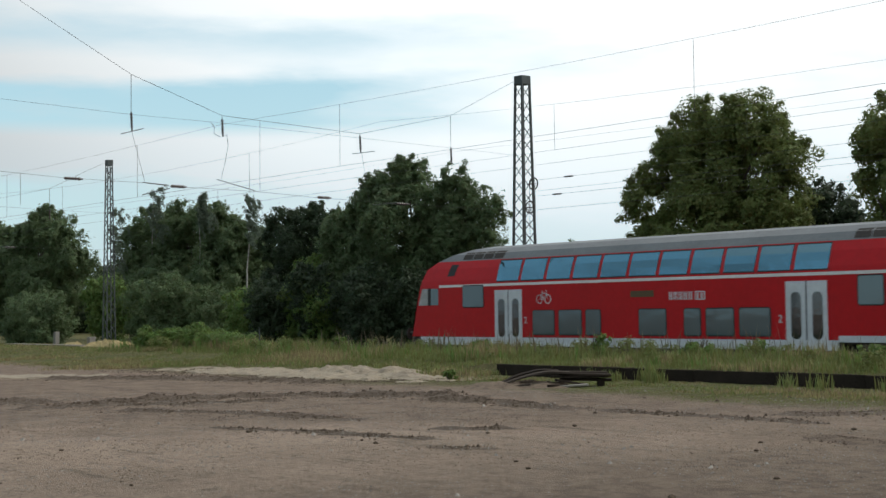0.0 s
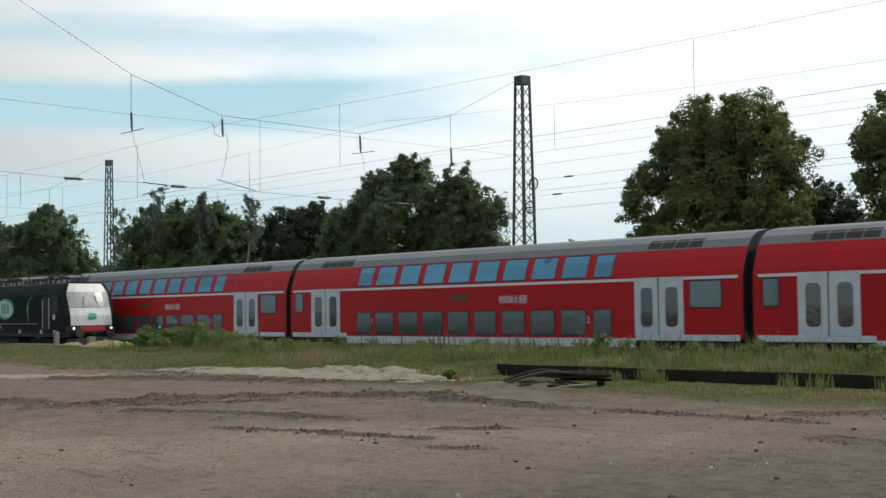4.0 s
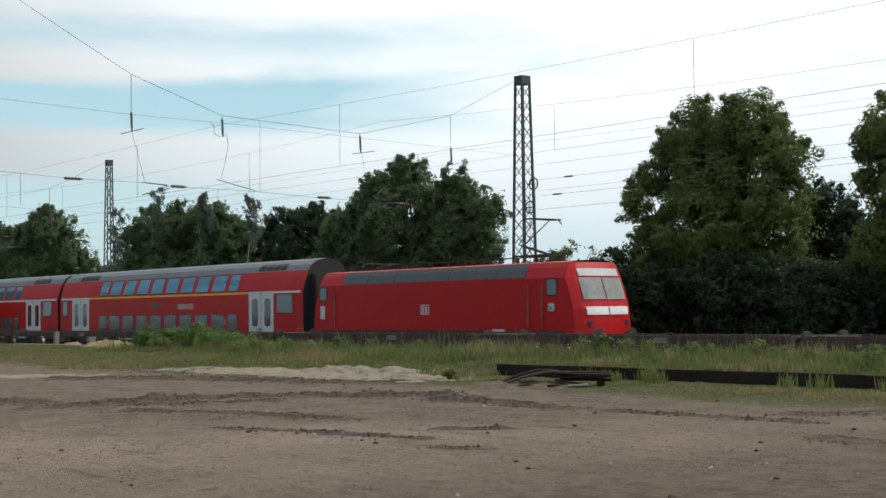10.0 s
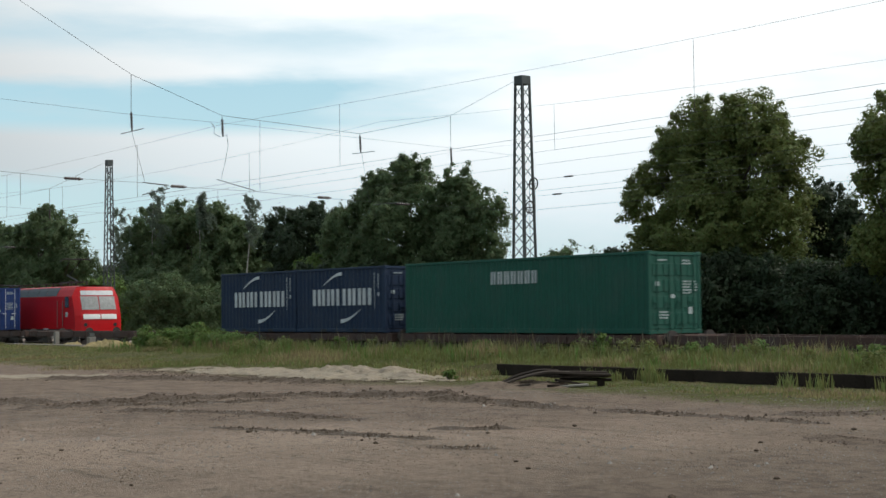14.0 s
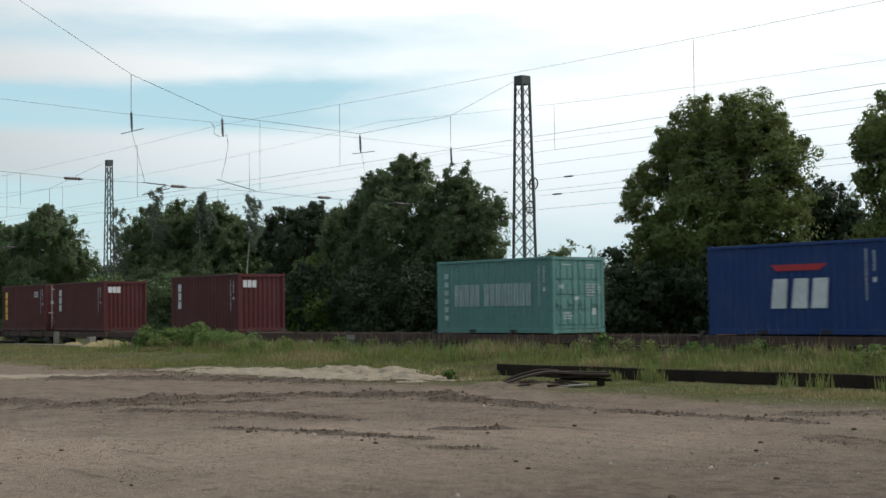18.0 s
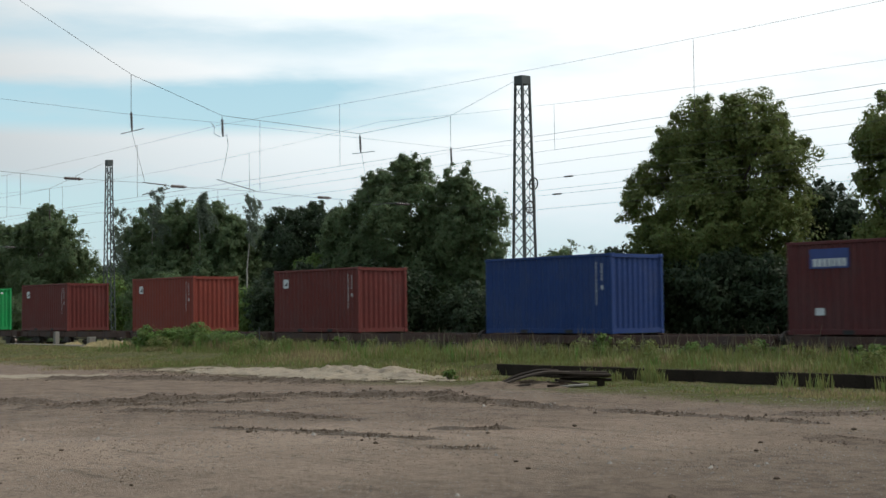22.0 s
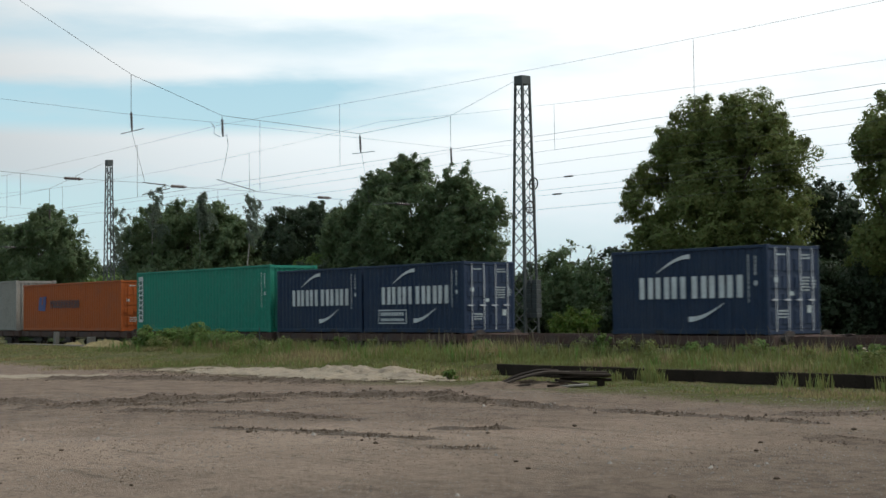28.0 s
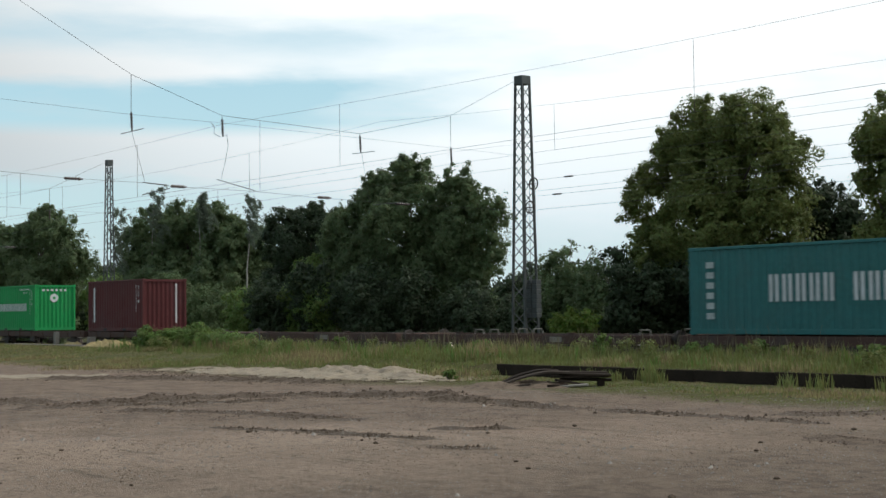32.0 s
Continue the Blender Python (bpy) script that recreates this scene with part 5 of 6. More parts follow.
def shared(name, key, make, material, parent, at=(0, 0, 0)):
    """A piece on mesh data shared by all alike pieces, with its own paint."""
    if key not in MESHES:
        bm = make()
        bmesh.ops.recalc_face_normals(bm, faces=bm.faces[:])
        me = bpy.data.meshes.new(name)
        bm.to_mesh(me)
        bm.free()
        me.materials.append(material)
        MESHES[key] = me
    ob = new(name, MESHES[key])
    ob.material_slots[0].link = "OBJECT"
    ob.material_slots[0].material = material
    ob.parent = parent
    ob.location = at
    return ob


def container(L, H, color, doors, marks, label_more):
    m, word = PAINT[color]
    feet = "forty-foot" if L > 8 else "twenty-foot"
    c = thing("shipping_container", f"{word} {feet} container {label_more}", "container", "containers on the freight train")
    w = 1.219
    for s in (-1, 1):
        shared("side_wall", ("side", L, H, s), lambda: corrugated(B(), (0.14, s * (w - 0.02)), (L - 0.14, s * (w - 0.02)), (0, s), 0.15, H - 0.08, 0.28, 0.036), m, c)
        shared("top_rail", ("top", L, H, s), lambda: box(B(), 0.1, L - 0.1, s * w, s * (w - 0.07), H - 0.10, H - 0.01, 0.01), m, c)
        shared("bottom_rail", ("bot", L, s), lambda: box(B(), 0.1, L - 0.1, s * w, s * (w - 0.06), 0.02, 0.17, 0.008), m, c)
        if L < 8:
            for x in (L / 2 - 1.25, L / 2 + 0.9):
                shared("fork_pocket", ("fork", s), lambda: box(B(), 0, 0.35, s * (w - 0.02), s * (w + 0.003), 0.03, 0.14), BLACK, c, (x, 0, 0))
        for x in (0.0, L - 0.14):
            shared("corner_post", ("post", H), lambda: box(B(), 0, 0.14, -0.06, 0.06, 0.1, H - 0.1, 0.012), m, c, (x, s * (w - 0.06), 0))
            for z in (0.0, H - 0.118):
                shared("corner_casting", "casting", lambda: box(B(), -0.01, 0.168, -0.085, 0.085, 0, 0.118, 0.012), m, c, (x - 0.01, s * (w - 0.08), z))
    shared("roof", ("roof", L, H), lambda: box(B(), 0.08, L - 0.08, -w + 0.06, w - 0.06, H - 0.06, H - 0.03), m, c)
    shared("floor", ("floor", L), lambda: box(B(), 0.05, L - 0.05, -w + 0.06, w - 0.06, 0.05, 0.14), UNDER, c)

    def ribbed_end(x, out):
        shared("end_wall", ("end", H, x, out), lambda: corrugated(B(), (x, -w + 0.13), (x, w - 0.13), (out, 0), 0.15, H - 0.08, 0.25, 0.05), m, c)
        shared("end_sill", ("esill", x), lambda: box(B(), x - 0.04, x + 0.03, -w + 0.1, w - 0.1, 0.02, 0.18), m, c)
        shared("end_header", ("ehead", H, x), lambda: box(B(), x - 0.04, x + 0.03, -w + 0.1, w - 0.1, H - 0.14, H - 0.02), m, c)

    ribbed_end(0.05, -1)
    if doors:
        x = L - 0.03
        for s in (-1, 1):
            d = shared("door", ("door", L, H, s), lambda: box(B(), x - 0.05, x, s * 0.012, s * 1.1, 0.16, H - 0.13, 0.008), m, c)
            for i in range(4):
                for y in (0.08, 0.60):
                    shared("pressed_panel", ("press", L, H, s), lambda: box(B(), x, x + 0.026, 0, s * 0.44, 0, (H - 0.55) / 4 - 0.14, 0.008), m, d, (0, s * y, 0.3 + i * (H - 0.55) / 4))
            for y in (0.28, 0.86):
                shared("lock_rod", ("rod", L, H), lambda: rod(B(), (x + 0.05, 0, 0.1), (x + 0.05, 0, H - 0.08), 0.017, 6), LIGHT_GREY if doors == 2 else m, d, (0, s * y, 0))
                shared("rod_handle", ("handle", L), lambda: box(B(), x + 0.045, x + 0.075, -0.2, 0.06, 0.98, 1.02), LIGHT_GREY if doors == 2 else m, d, (0, s * y, 0))
        for y, z, hh in ((-0.92, 1.5, 0.14), (0.62, 0.62, 0.22), (-0.2, 1.12, 0.12)):
            part("door_plate", box(B(), x + 0.025, x + 0.034, y, y + 0.17, z, z + hh), MARK_FADED, c)

        def print_rows():
            bm, r = B(), random.Random(9)
            for y0, z0, rows in ((0.36, 2.28, 2), (0.36, 1.62, 5), (0.92, 1.62, 4), (-0.78, 2.28, 1), (-0.74, 0.66, 3)):
                for k in range(rows):
                    y = y0
                    while y < y0 + 0.36:
                        w = r.uniform(0.03, 0.08)
                        if y + w < 1.06:
                            box(bm, x + 0.026, x + 0.033, y, y + w, z0 - k * 0.09, z0 - k * 0.09 + 0.05)
                        y += w + 0.03
            return bm

        shared("door_print", ("print", L, H), print_rows, MARK_FADED, c)
        bx("door_sill", (L - 0.1, L, -w + 0.1, w - 0.1, 0.02, 0.15), m, c)
        bx("door_header", (L - 0.1, L, -w + 0.1, w - 0.1, H - 0.12, H - 0.02), m, c)
    else:
        ribbed_end(L - 0.05, 1)
    if marks:
        marks(c, L, H)
    # upright code numbers near the right end
    if color not in ("orange", "green", "grey"):
        blocks("code_bars", L - 0.70, L - 0.67, H * 0.36, H * 0.9, 11, -w + 0.012, MARK_WHITE, c, 0.18, up=True)
        blocks("code_bars", L - 0.46, L - 0.42, H * 0.66, H * 0.88, 5, -w + 0.012, MARK_WHITE, c, 0.2, up=True)
        blocks("code_bars", L - 0.48, L - 0.38, H * 0.55, H * 0.6, 1, -w + 0.012, MARK_WHITE, c, 0.1)
    return c


MY = -1.219 + 0.012     # plane of the lettering on the near wall


def arc(c, pts, widths, m):
    low = [(x, MY, z - w) for (x, z), w in zip(pts, widths)]
    high = [(x, MY, z + w) for (x, z), w in zip(pts, widths)]
    panel("swoosh", low + high[::-1], 0.006, m, c)


def marks_line(c, L, H):
    """Two groups of white blocks between two white swooshes."""
    o = (L - 6.058) / 2
    blocks("letter_block", o + 1.12, o + 3.07, 1.08, 1.74, 3, MY, MARK_WHITE, c, 0.16)
    blocks("letter_block", o + 3.21, o + 5.21, 1.08, 1.74, 3, MY, MARK_WHITE, c, 0.16)
    arc(c, [(o + 1.88 + 1.32 * t, 1.88 + 0.46 * math.sin(t * 1.6)) for t in np.linspace(0, 1, 9)], [0.015 + 0.055 * t for t in np.linspace(0, 1, 9)], MARK_WHITE)
    arc(c, [(o + 4.46 - 1.34 * t, 0.92 - 0.46 * math.sin(t * 1.6)) for t in np.linspace(0, 1, 9)], [0.012 + 0.07 * t for t in np.linspace(0, 1, 9)], MARK_WHITE)


def marks_line_panel(c, L, H):
    marks_line(c, L, H)
    plate("notice_frame", rounded(0.95, 2.7, 0.35, 0.88, 0.02), 1.207, 0.005, MARK_WHITE, c)
    plate("notice_panel", rounded(0.99, 2.66, 0.39, 0.84, 0.02), 1.212, 0.004, PAINT["navy"][0], c)
    blocks("notice_bars", 1.1, 2.55, 0.65, 0.78, 9, MY - 0.01, MARK_WHITE, c, 0.3)
    blocks("notice_bars", 1.1, 2.55, 0.45, 0.55, 11, MY - 0.01, MARK_WHITE, c, 0.3)


def marks_orange(c, L, H):
    panel("logo_block", [(2.03, MY, 1.14), (2.98, MY, 1.08), (3.12, MY, 1.9), (2.2, MY, 1.86)], 0.006, MARK_BLUE, c)
    panel("logo_notch", [(2.52, MY - 0.007, 1.45), (2.64, MY - 0.007, 1.45), (2.72, MY - 0.007, 1.86), (2.60, MY - 0.007, 1.86)], 0.004, PAINT["orange"][0], c)
    blocks("letter_block", 3.6, 7.3, 1.24, 1.66, 11, MY, MARK_DARK, c, 0.3)


def marks_green40(c, L, H):
    blocks("letter_block", 4.78, 7.2, 1.70, 2.14, 7, MY, MARK_WHITE, c, 0.32)


def marks_blue(c, L, H):
    panel("red_wing", [(2.25, MY, 1.98), (2.45, MY, 1.80), (3.9, MY, 1.80), (4.15, MY, 1.98)], 0.006, MARK_RED, c)
    for x in (2.25, 2.95, 3.6):
        panel("letter_block", [(x, MY, 0.75), (x + 0.52, MY, 0.75), (x + 0.58, MY, 1.58), (x + 0.1, MY, 1.58)], 0.006, MARK_WHITE, c)


def marks_teal(c, L, H):
    blocks("letter_block", 0.95 if L < 8 else 2.85, 2.35 if L < 8 else 5.13, 0.95, 1.72, 5, MY, MARK_FADED if L < 8 else MARK_WHITE, c, 0.3)
    blocks("letter_block", 2.55 if L < 8 else 5.64, 5.0 if L < 8 else 9.3, 0.95, 1.72, 8, MY, MARK_FADED if L < 8 else MARK_WHITE, c, 0.3)
    blocks("side_characters", 0.42 if L < 8 else 0.64, 0.62 if L < 8 else 0.92, 0.4, 2.2, 6, MY, MARK_FADED, c, 0.4, up=True)


def marks_column(c, L, H):
    blocks("letter_column", 0.62, 0.90, 1.04, 2.25, 3, MY, MARK_WHITE, c, 0.15, up=True)
    blocks_end(c, L, H)


def blocks_end(c, L, H):
    for i in range(3):
        bx("letter_block", (L - 0.052, L - 0.040, -0.95 + i * 0.24, -0.75 + i * 0.24, H - 0.62, H - 0.3), MARK_WHITE, c)


def marks_gold(c, L, H):
    blocks("letter_column", 0.4, 0.72, 0.6, 2.25, 4, MY, MARK_GOLD, c, 0.15, up=True)
    blocks("small_print", 4.5, 5.0, 1.85, 2.2, 3, MY, MARK_WHITE, c, 0.4, up=True)


def marks_badge(c, L, H):
    plate("badge", rounded(0.7, 1.1, H - 0.75, H - 0.38, 0.03), 1.207, 0.005, MARK_WHITE, c)
    plate("badge_centre", [(0.78, H - 0.66), (1.02, H - 0.66), (1.02, H - 0.46)], 1.212, 0.004, MARK_DARK, c)


def marks_bar(c, L, H):
    plate("white_bar", [(0.62, 0.45), (0.80, 0.45), (0.80, 2.25), (0.62, 2.25)], 1.207, 0.005, MARK_WHITE, c)
    bx("end_bar", (L - 0.052, L - 0.040, 0.62, 0.70, 0.4, 2.35), MARK_WHITE, c)


def marks_sign(c, L, H):
    plate("name_board", rounded(0.75, 2.02, 1.83, 2.37, 0.02), 1.207, 0.005, MARK_BLUE, c)
    blocks("name_bars", 0.85, 1.95, 1.88, 2.1, 7, MY - 0.006, MARK_WHITE, c, 0.25)
    plate("small_plate", [(0.9, 0.55), (1.2, 0.55), (1.2, 0.75), (0.9, 0.75)], 1.207, 0.005, MARK_WHITE, c)


def marks_bright(c, L, H):
    blocks("letter_block", 0.95, 4.9, 1.12, 1.55, 9, MY, MARK_WHITE, c, 0.22)
    blocks("small_print", 3.9, 5.3, 2.3, 2.38, 8, MY, MARK_WHITE, c, 0.5)
    blocks("small_print", 4.4, 5.0, 2.12, 2.2, 4, MY, MARK_WHITE, c, 0.5)
    part("round_emblem", rod(B(), (L - 0.055, -0.05, 1.85), (L - 0.035, -0.05, 1.85), 0.24, 18), MARK_WHITE, c)
    part("emblem_centre", rod(B(), (L - 0.045, -0.05, 1.85), (L - 0.032, -0.05, 1.85), 0.09, 6), PAINT["emerald"][0], c)
    for i in range(6):
        bx("end_print", (L - 0.052, L - 0.040, -0.75 + i * 0.26, -0.62 + i * 0.26, H - 0.36, H - 0.24), MARK_WHITE, c)


def marks_seacol(c, L, H):
    panel("red_mark", [(0.85, MY, 1.95), (1.3, MY, 1.95), (1.3, MY, 2.25), (0.85, MY, 2.25)], 0.006, MARK_RED, c)
    blocks("letter_block", 1.4, 3.79, 1.84, 2.26, 5, MY, MARK_WHITE, c, 0.2)
    plate("corner_mark", [(5.36, 1.88), (5.44, 1.88), (5.44, 2.2), (5.88, 2.2), (5.88, 2.28), (5.36, 2.28)], 1.207, 0.005, MARK_WHITE, c)


def marks_red40(c, L, H):
    for i in range(4):
        blocks("letter_block", 4.5 + i * 1.02, 4.92 + i * 1.02, 1.1, 1.53, 1, MY, MARK_WHITE, c, 0.05)
    blocks("letter_column", L - 0.95, L - 0.6, 0.75, 2.2, 4, MY, MARK_WHITE, c, 0.1, up=True)
    blocks("letter_column", 0.5, 0.75, 0.75, 2.2, 4, MY, MARK_WHITE, c, 0.2, up=True)


def marks_seal(c, L, H):
    blocks("letter_column", 0.45, 0.8, 0.35, 2.3, 6, MY, MARK_WHITE, c, 0.35, up=True)


def marks_jade(c, L, H):
    plate("white_column", [(0.2, 0.45), (0.62, 0.45), (0.62, 2.68), (0.2, 2.68)], 1.207, 0.004, MARK_WHITE, c)
    blocks("letter_column", 0.29, 0.53, 0.55, 2.5, 8, MY - 0.004, PAINT["green"][0], c, 0.3, up=True)


def marks_grey(c, L, H):
    o = 0.8 if L > 8 else 0.46
    blocks("letter_block", o, o + (1.5 if L > 8 else 1.2), H - 0.80 if L > 8 else 1.9, H - 0.38 if L > 8 else 2.26, 4, MY, MARK_RED, c, 0.15)
    if L < 8:
        plate("dark_patch", rounded(2.45, 3.1, 1.7, 2.2, 0.2), 1.207, 0.005, GALV, c)
        bx("end_print", (L - 0.008, L + 0.0, -0.95, -0.2, H - 0.62, H - 0.4), MARK_RED, c)


L20, L40, HS, HH = 6.058, 12.192, 2.591, 2.896
# left end at 20 s, length, height, colour, door style (0 ribbed end), markings, label
FRONT_LOAD = [
    (118.9, L40, HS, "orange", 1, marks_orange, "with dark lettering, doors shut"),
    (92.2, L40, HS, "green", 1, marks_green40, "with white lettering, doors shut"),
    (84.85, L20, HS, "navy", 1, marks_line, "with white swooshes and lettering"),
    (78.7, L20, HS, "navy", 0, marks_line, "with white swooshes and lettering"),
    (44.35, L20, HS, "blue", 2, marks_blue, "with white letters under a red wing"),
    (31.33, L20, HS, "brown", 1, None, "with white door markings"),
    (17.65, L20, HS, "blue", 2, marks_blue, "with white letters under a red wing"),
    (5.0, L20, HS, "teal", 1, marks_teal, "with white lettering, doors shut"),
    (-14.95, L20, HS, "maroon", 0, marks_column, "with a white letter column, ribbed end"),
    (-28.2, L20, HS, "maroon", 0, marks_column, "with a white letter column, ribbed end"),
    (-35.4, L20, HS, "maroon", 2, marks_gold, "with a yellow letter column, doors shut"),
    (-48.4, L20, HS, "red", 1, None, "with rows of door markings"),
    (-68.6, L20, HS, "maroon", 0, marks_sign, "with a blue name board, ribbed end"),
    (-81.4, L20, HS, "blue", 0, None, "with plain side and ribbed end"),
    (-95.05, L20, HS, "brown", 0, marks_badge, "with a small white badge, ribbed end"),
    (-108.2, L20, HS, "red", 0, marks_badge, "with a small white badge, ribbed end"),
]
REAR_LOAD = [
    (-121.85, L20, HS, "brown", 0, marks_badge, "with a small white badge, ribbed end"),
    (-135.3, L20, HS, "emerald", 0, marks_bright, "with white lettering and round emblem"),
    (-148.8, L20, HS, "brown", 0, marks_badge, "with a small white badge, ribbed end"),
    (-161.9, L20, HS, "blue", 0, marks_seacol, "with white lettering and a red mark"),
    (-169.4, L20, HS, "navy", 0, marks_line, "with white swooshes and lettering"),
    (-175.7, L20, HS, "brown", 0, marks_seal, "with a white letter column"),
    (-188.75, L40, HS, "red", 0, marks_red40, "with widely spaced white letters"),
    (-196.3, L20, HS, "navy", 2, marks_line, "with white swooshes, doors shut"),
    (-209.1, L20, HS, "navy", 2, marks_line, "with white swooshes, doors shut"),
    (-222.4, L20, HS, "navy", 2, marks_line_panel, "with swooshes and framed notice"),
    (-228.6, L20, HS, "navy", 0, marks_line, "with white swooshes and lettering"),
    (-241.35, L40, HH, "jade", 0, marks_jade, "with a white character column"),
    (-255.25, L40, HS, "orange", 1, marks_orange, "with dark lettering, doors shut"),
    (-268.5, L40, HH, "grey", 0, marks_grey, "with red letters high on the side"),
    (-276.1, L20, HS, "pale", 1, marks_grey, "with red letters and a dark patch"),
    (-295.0, L40, HS, "deepteal", 1, marks_teal, "with white lettering, doors shut"),
    (-335.9, L20, HS, "maroon", 0, marks_bar, "with an upright white bar, ribbed end"),
    (-348.8, L20, HS, "emerald", 0, marks_bright, "with white lettering and round emblem"),
]
LOAD = FRONT_LOAD + REAR_LOAD
FREIGHT_V = 22.27
CONTAINERS = [(container(L, H, col, d, mk, lab), x + (0.2 if x < -100 else 0.05)) for x, L, H, col, d, mk, lab in LOAD]

# wagon joints at 20 s, from the locomotive back
JOINTS = [266.5, 253.0, 239.5, 226.0, 212.5, 199.0, 185.5, 172.0, 158.5, 145.0, 131.8, 118.4, 105.0, 91.6, 78.2, 70.6, 57.3, 43.9, 30.8, 17.2, 4.5, -8.5, -21.7, -35.7, -48.9, -55.5, -68.9, -81.9, -95.4, -108.6, -122.2, -135.7, -149.1, -162.4, -175.9, -189.1, -202.6, -215.9, -228.8, -242.1, -255.6, -269.0, -282.4, -295.7, -309.1, -322.6, -336.1, -349.2, -362.6]
WAGONS = []
for b, a in zip(JOINTS, JOINTS[1:]):
    full = any(a - 0.5 < x < b and x + L < b + 0.5 for x, L, *r in LOAD)
    WAGONS.append((wagon(b - a, full, len(WAGONS) % 3 == 1), a + (0.2 if a < -100 else 0.05)))
GREEN_LOCO = green_loco()

# passenger train, from its leading end
COACHES = [coach("red double-deck cab car with grey roof and sloping nose", cab=True), coach("red double-deck passenger coach with grey roof"), coach("red double-deck passenger coach with grey roof"),
           coach("red double-deck passenger coach with grey roof"), coach("red double-deck coach with yellow first-class stripe", first=True)]
RED_LOCO = red_loco()
# ---- trees ----
def leaf_mesh(name, P, N, size, material, parent, rnd):
    """Small leaf blades at the points P, lying across the directions N."""
    n = len(P)
    N = N + rnd.normal(size=(n, 3)) * 0.32
    a = np.cross(N, rnd.normal(size=(n, 3)))
    a /= np.linalg.norm(a, axis=1)[:, None]
    b = np.cross(N, a)
    b /= np.linalg.norm(b, axis=1)[:, None]
    s = (size * 1.02 * rnd.uniform(0.6, 1.35, n))[:, None]
    V = np.stack([P - a * s * 0.55 - b * s * 0.1, P + b * s * 0.5, P + a * s * 0.6], axis=1).reshape(-1, 3)
    me = bpy.data.meshes.new(name)
    me.vertices.add(3 * n)
    me.vertices.foreach_set("co", V.ravel())
    me.loops.add(3 * n)
    me.loops.foreach_set("vertex_index", np.arange(3 * n))
    me.polygons.add(n)
    me.polygons.foreach_set("loop_start", np.arange(0, 3 * n, 3))
    me.polygons.foreach_set("loop_total", np.full(n, 3))
    me.update()
    me.validate()
    me.materials.append(material)
    ob = new(name, me)
    ob.parent = parent
    return ob


def airy(P, seed, gap):
    """Which leaves stay: crowns are broken by gaps of about a metre and by smaller ones."""
    return np.array([noise.noise((x * 0.75 + seed, y * 0.75, z * 0.75)) + 0.55 * noise.noise((x * 2.1, y * 2.1 + seed, z * 2.1)) > gap for x, y, z in P.tolist()], bool)


def leaves(name, lobes, size, density, material, parent, rnd, droop=0.0, jitter=0.28, wispy=0.0, shoots=0.0, wind=0.3, gap=-9.0):
    """A crown: small leaf blades strewn through uneven lobes (x, y, z, radius); shoots: the share that grows as leafy sprays out of them."""
    P, N = [], []
    clumps = []
    for lobe in lobes:
        r = lobe[3]
        clumps.append((*lobe, (0.16 + 0.10 * shoots) if r >= 0.45 else 0.75, 0.5))
        if r < 0.45:
            continue
        for q in range(int((9 + 7 * r) * (1 - 0.55 * shoots))):
            v = rnd.normal(size=3)
            v /= np.linalg.norm(v)
            if v[1] > 0.5:
                v[1] *= -1
            d = r * rnd.uniform(0.72, 1.0)
            clumps.append((lobe[0] + v[0] * d, lobe[1] + v[1] * d, lobe[2] + v[2] * d * 0.92, r * rnd.uniform(0.24, 0.42), 0.58, 0.9))
        for q in range(int(shoots * (9 + 12 * r))):
            v = rnd.normal(size=3) + np.array((0, 0, 0.35))
            v /= np.linalg.norm(v)
            if v[1] > 0.4:
                v[1] *= -1
            way = v + np.array((wind, 0, 0.45)) + rnd.normal(size=3) * 0.25
            way /= np.linalg.norm(way)
            long = min(1.5, 0.35 + 0.42 * r) * rnd.uniform(0.6, 1.25)
            m = int(density * 0.30 * long * (0.35 + 0.35 * r))
            at = rnd.random(m) ** 0.8
            root = np.array(lobe[:3]) + v * r * 0.66
            wide = (0.10 + 0.13 * r) * (1 - at) ** 0.6 + 0.045
            side = rnd.normal(size=(m, 3)) * wide[:, None] * 0.75
            q3 = root + way * (at * long)[:, None] + side
            q3[:, 2] -= 0.22 * long * at * at
            P.append(q3)
            N.append(side / wide[:, None] + way * 0.4 + np.array((0, 0, 0.35)))
    for lx, ly, lz, r, rich, shell in clumps:
        n = int(1.9 * density * r * r * rich)
        if n < 1:
            continue
        u = rnd.normal(size=(n, 3))
        u /= np.linalg.norm(u, axis=1)[:, None]
        clump = np.array([noise.noise(Vector(q) * 2.3 + Vector((lx, lz, r * 3))) + 0.6 * noise.noise(Vector(q) * 5.1 + Vector((lz, lx, r))) for q in u])
        rad = r * (1 + jitter * clump * 1.6) * np.where(rnd.random(n) < shell, rnd.uniform(0.80, 1.08, n), rnd.uniform(0.25, 0.85, n))
        q = u * rad[:, None]
        q[:, 2] *= 0.85
        q += np.array((lx, ly, lz))
        q[:, 2] -= droop * rnd.random(n) * r
        keep = clump > -0.34 + wispy
        P.append(q[keep])
        N.append(u[keep] + np.array((0, 0, 0.3)))
    P, N = np.concatenate(P), np.concatenate(N)
    if gap > -5:
        stay = airy(P, 3.7 * len(lobes), gap)
        P, N = P[stay], N[stay]
    return leaf_mesh(name, P, N, size, material, parent, rnd)


CROWNS = []


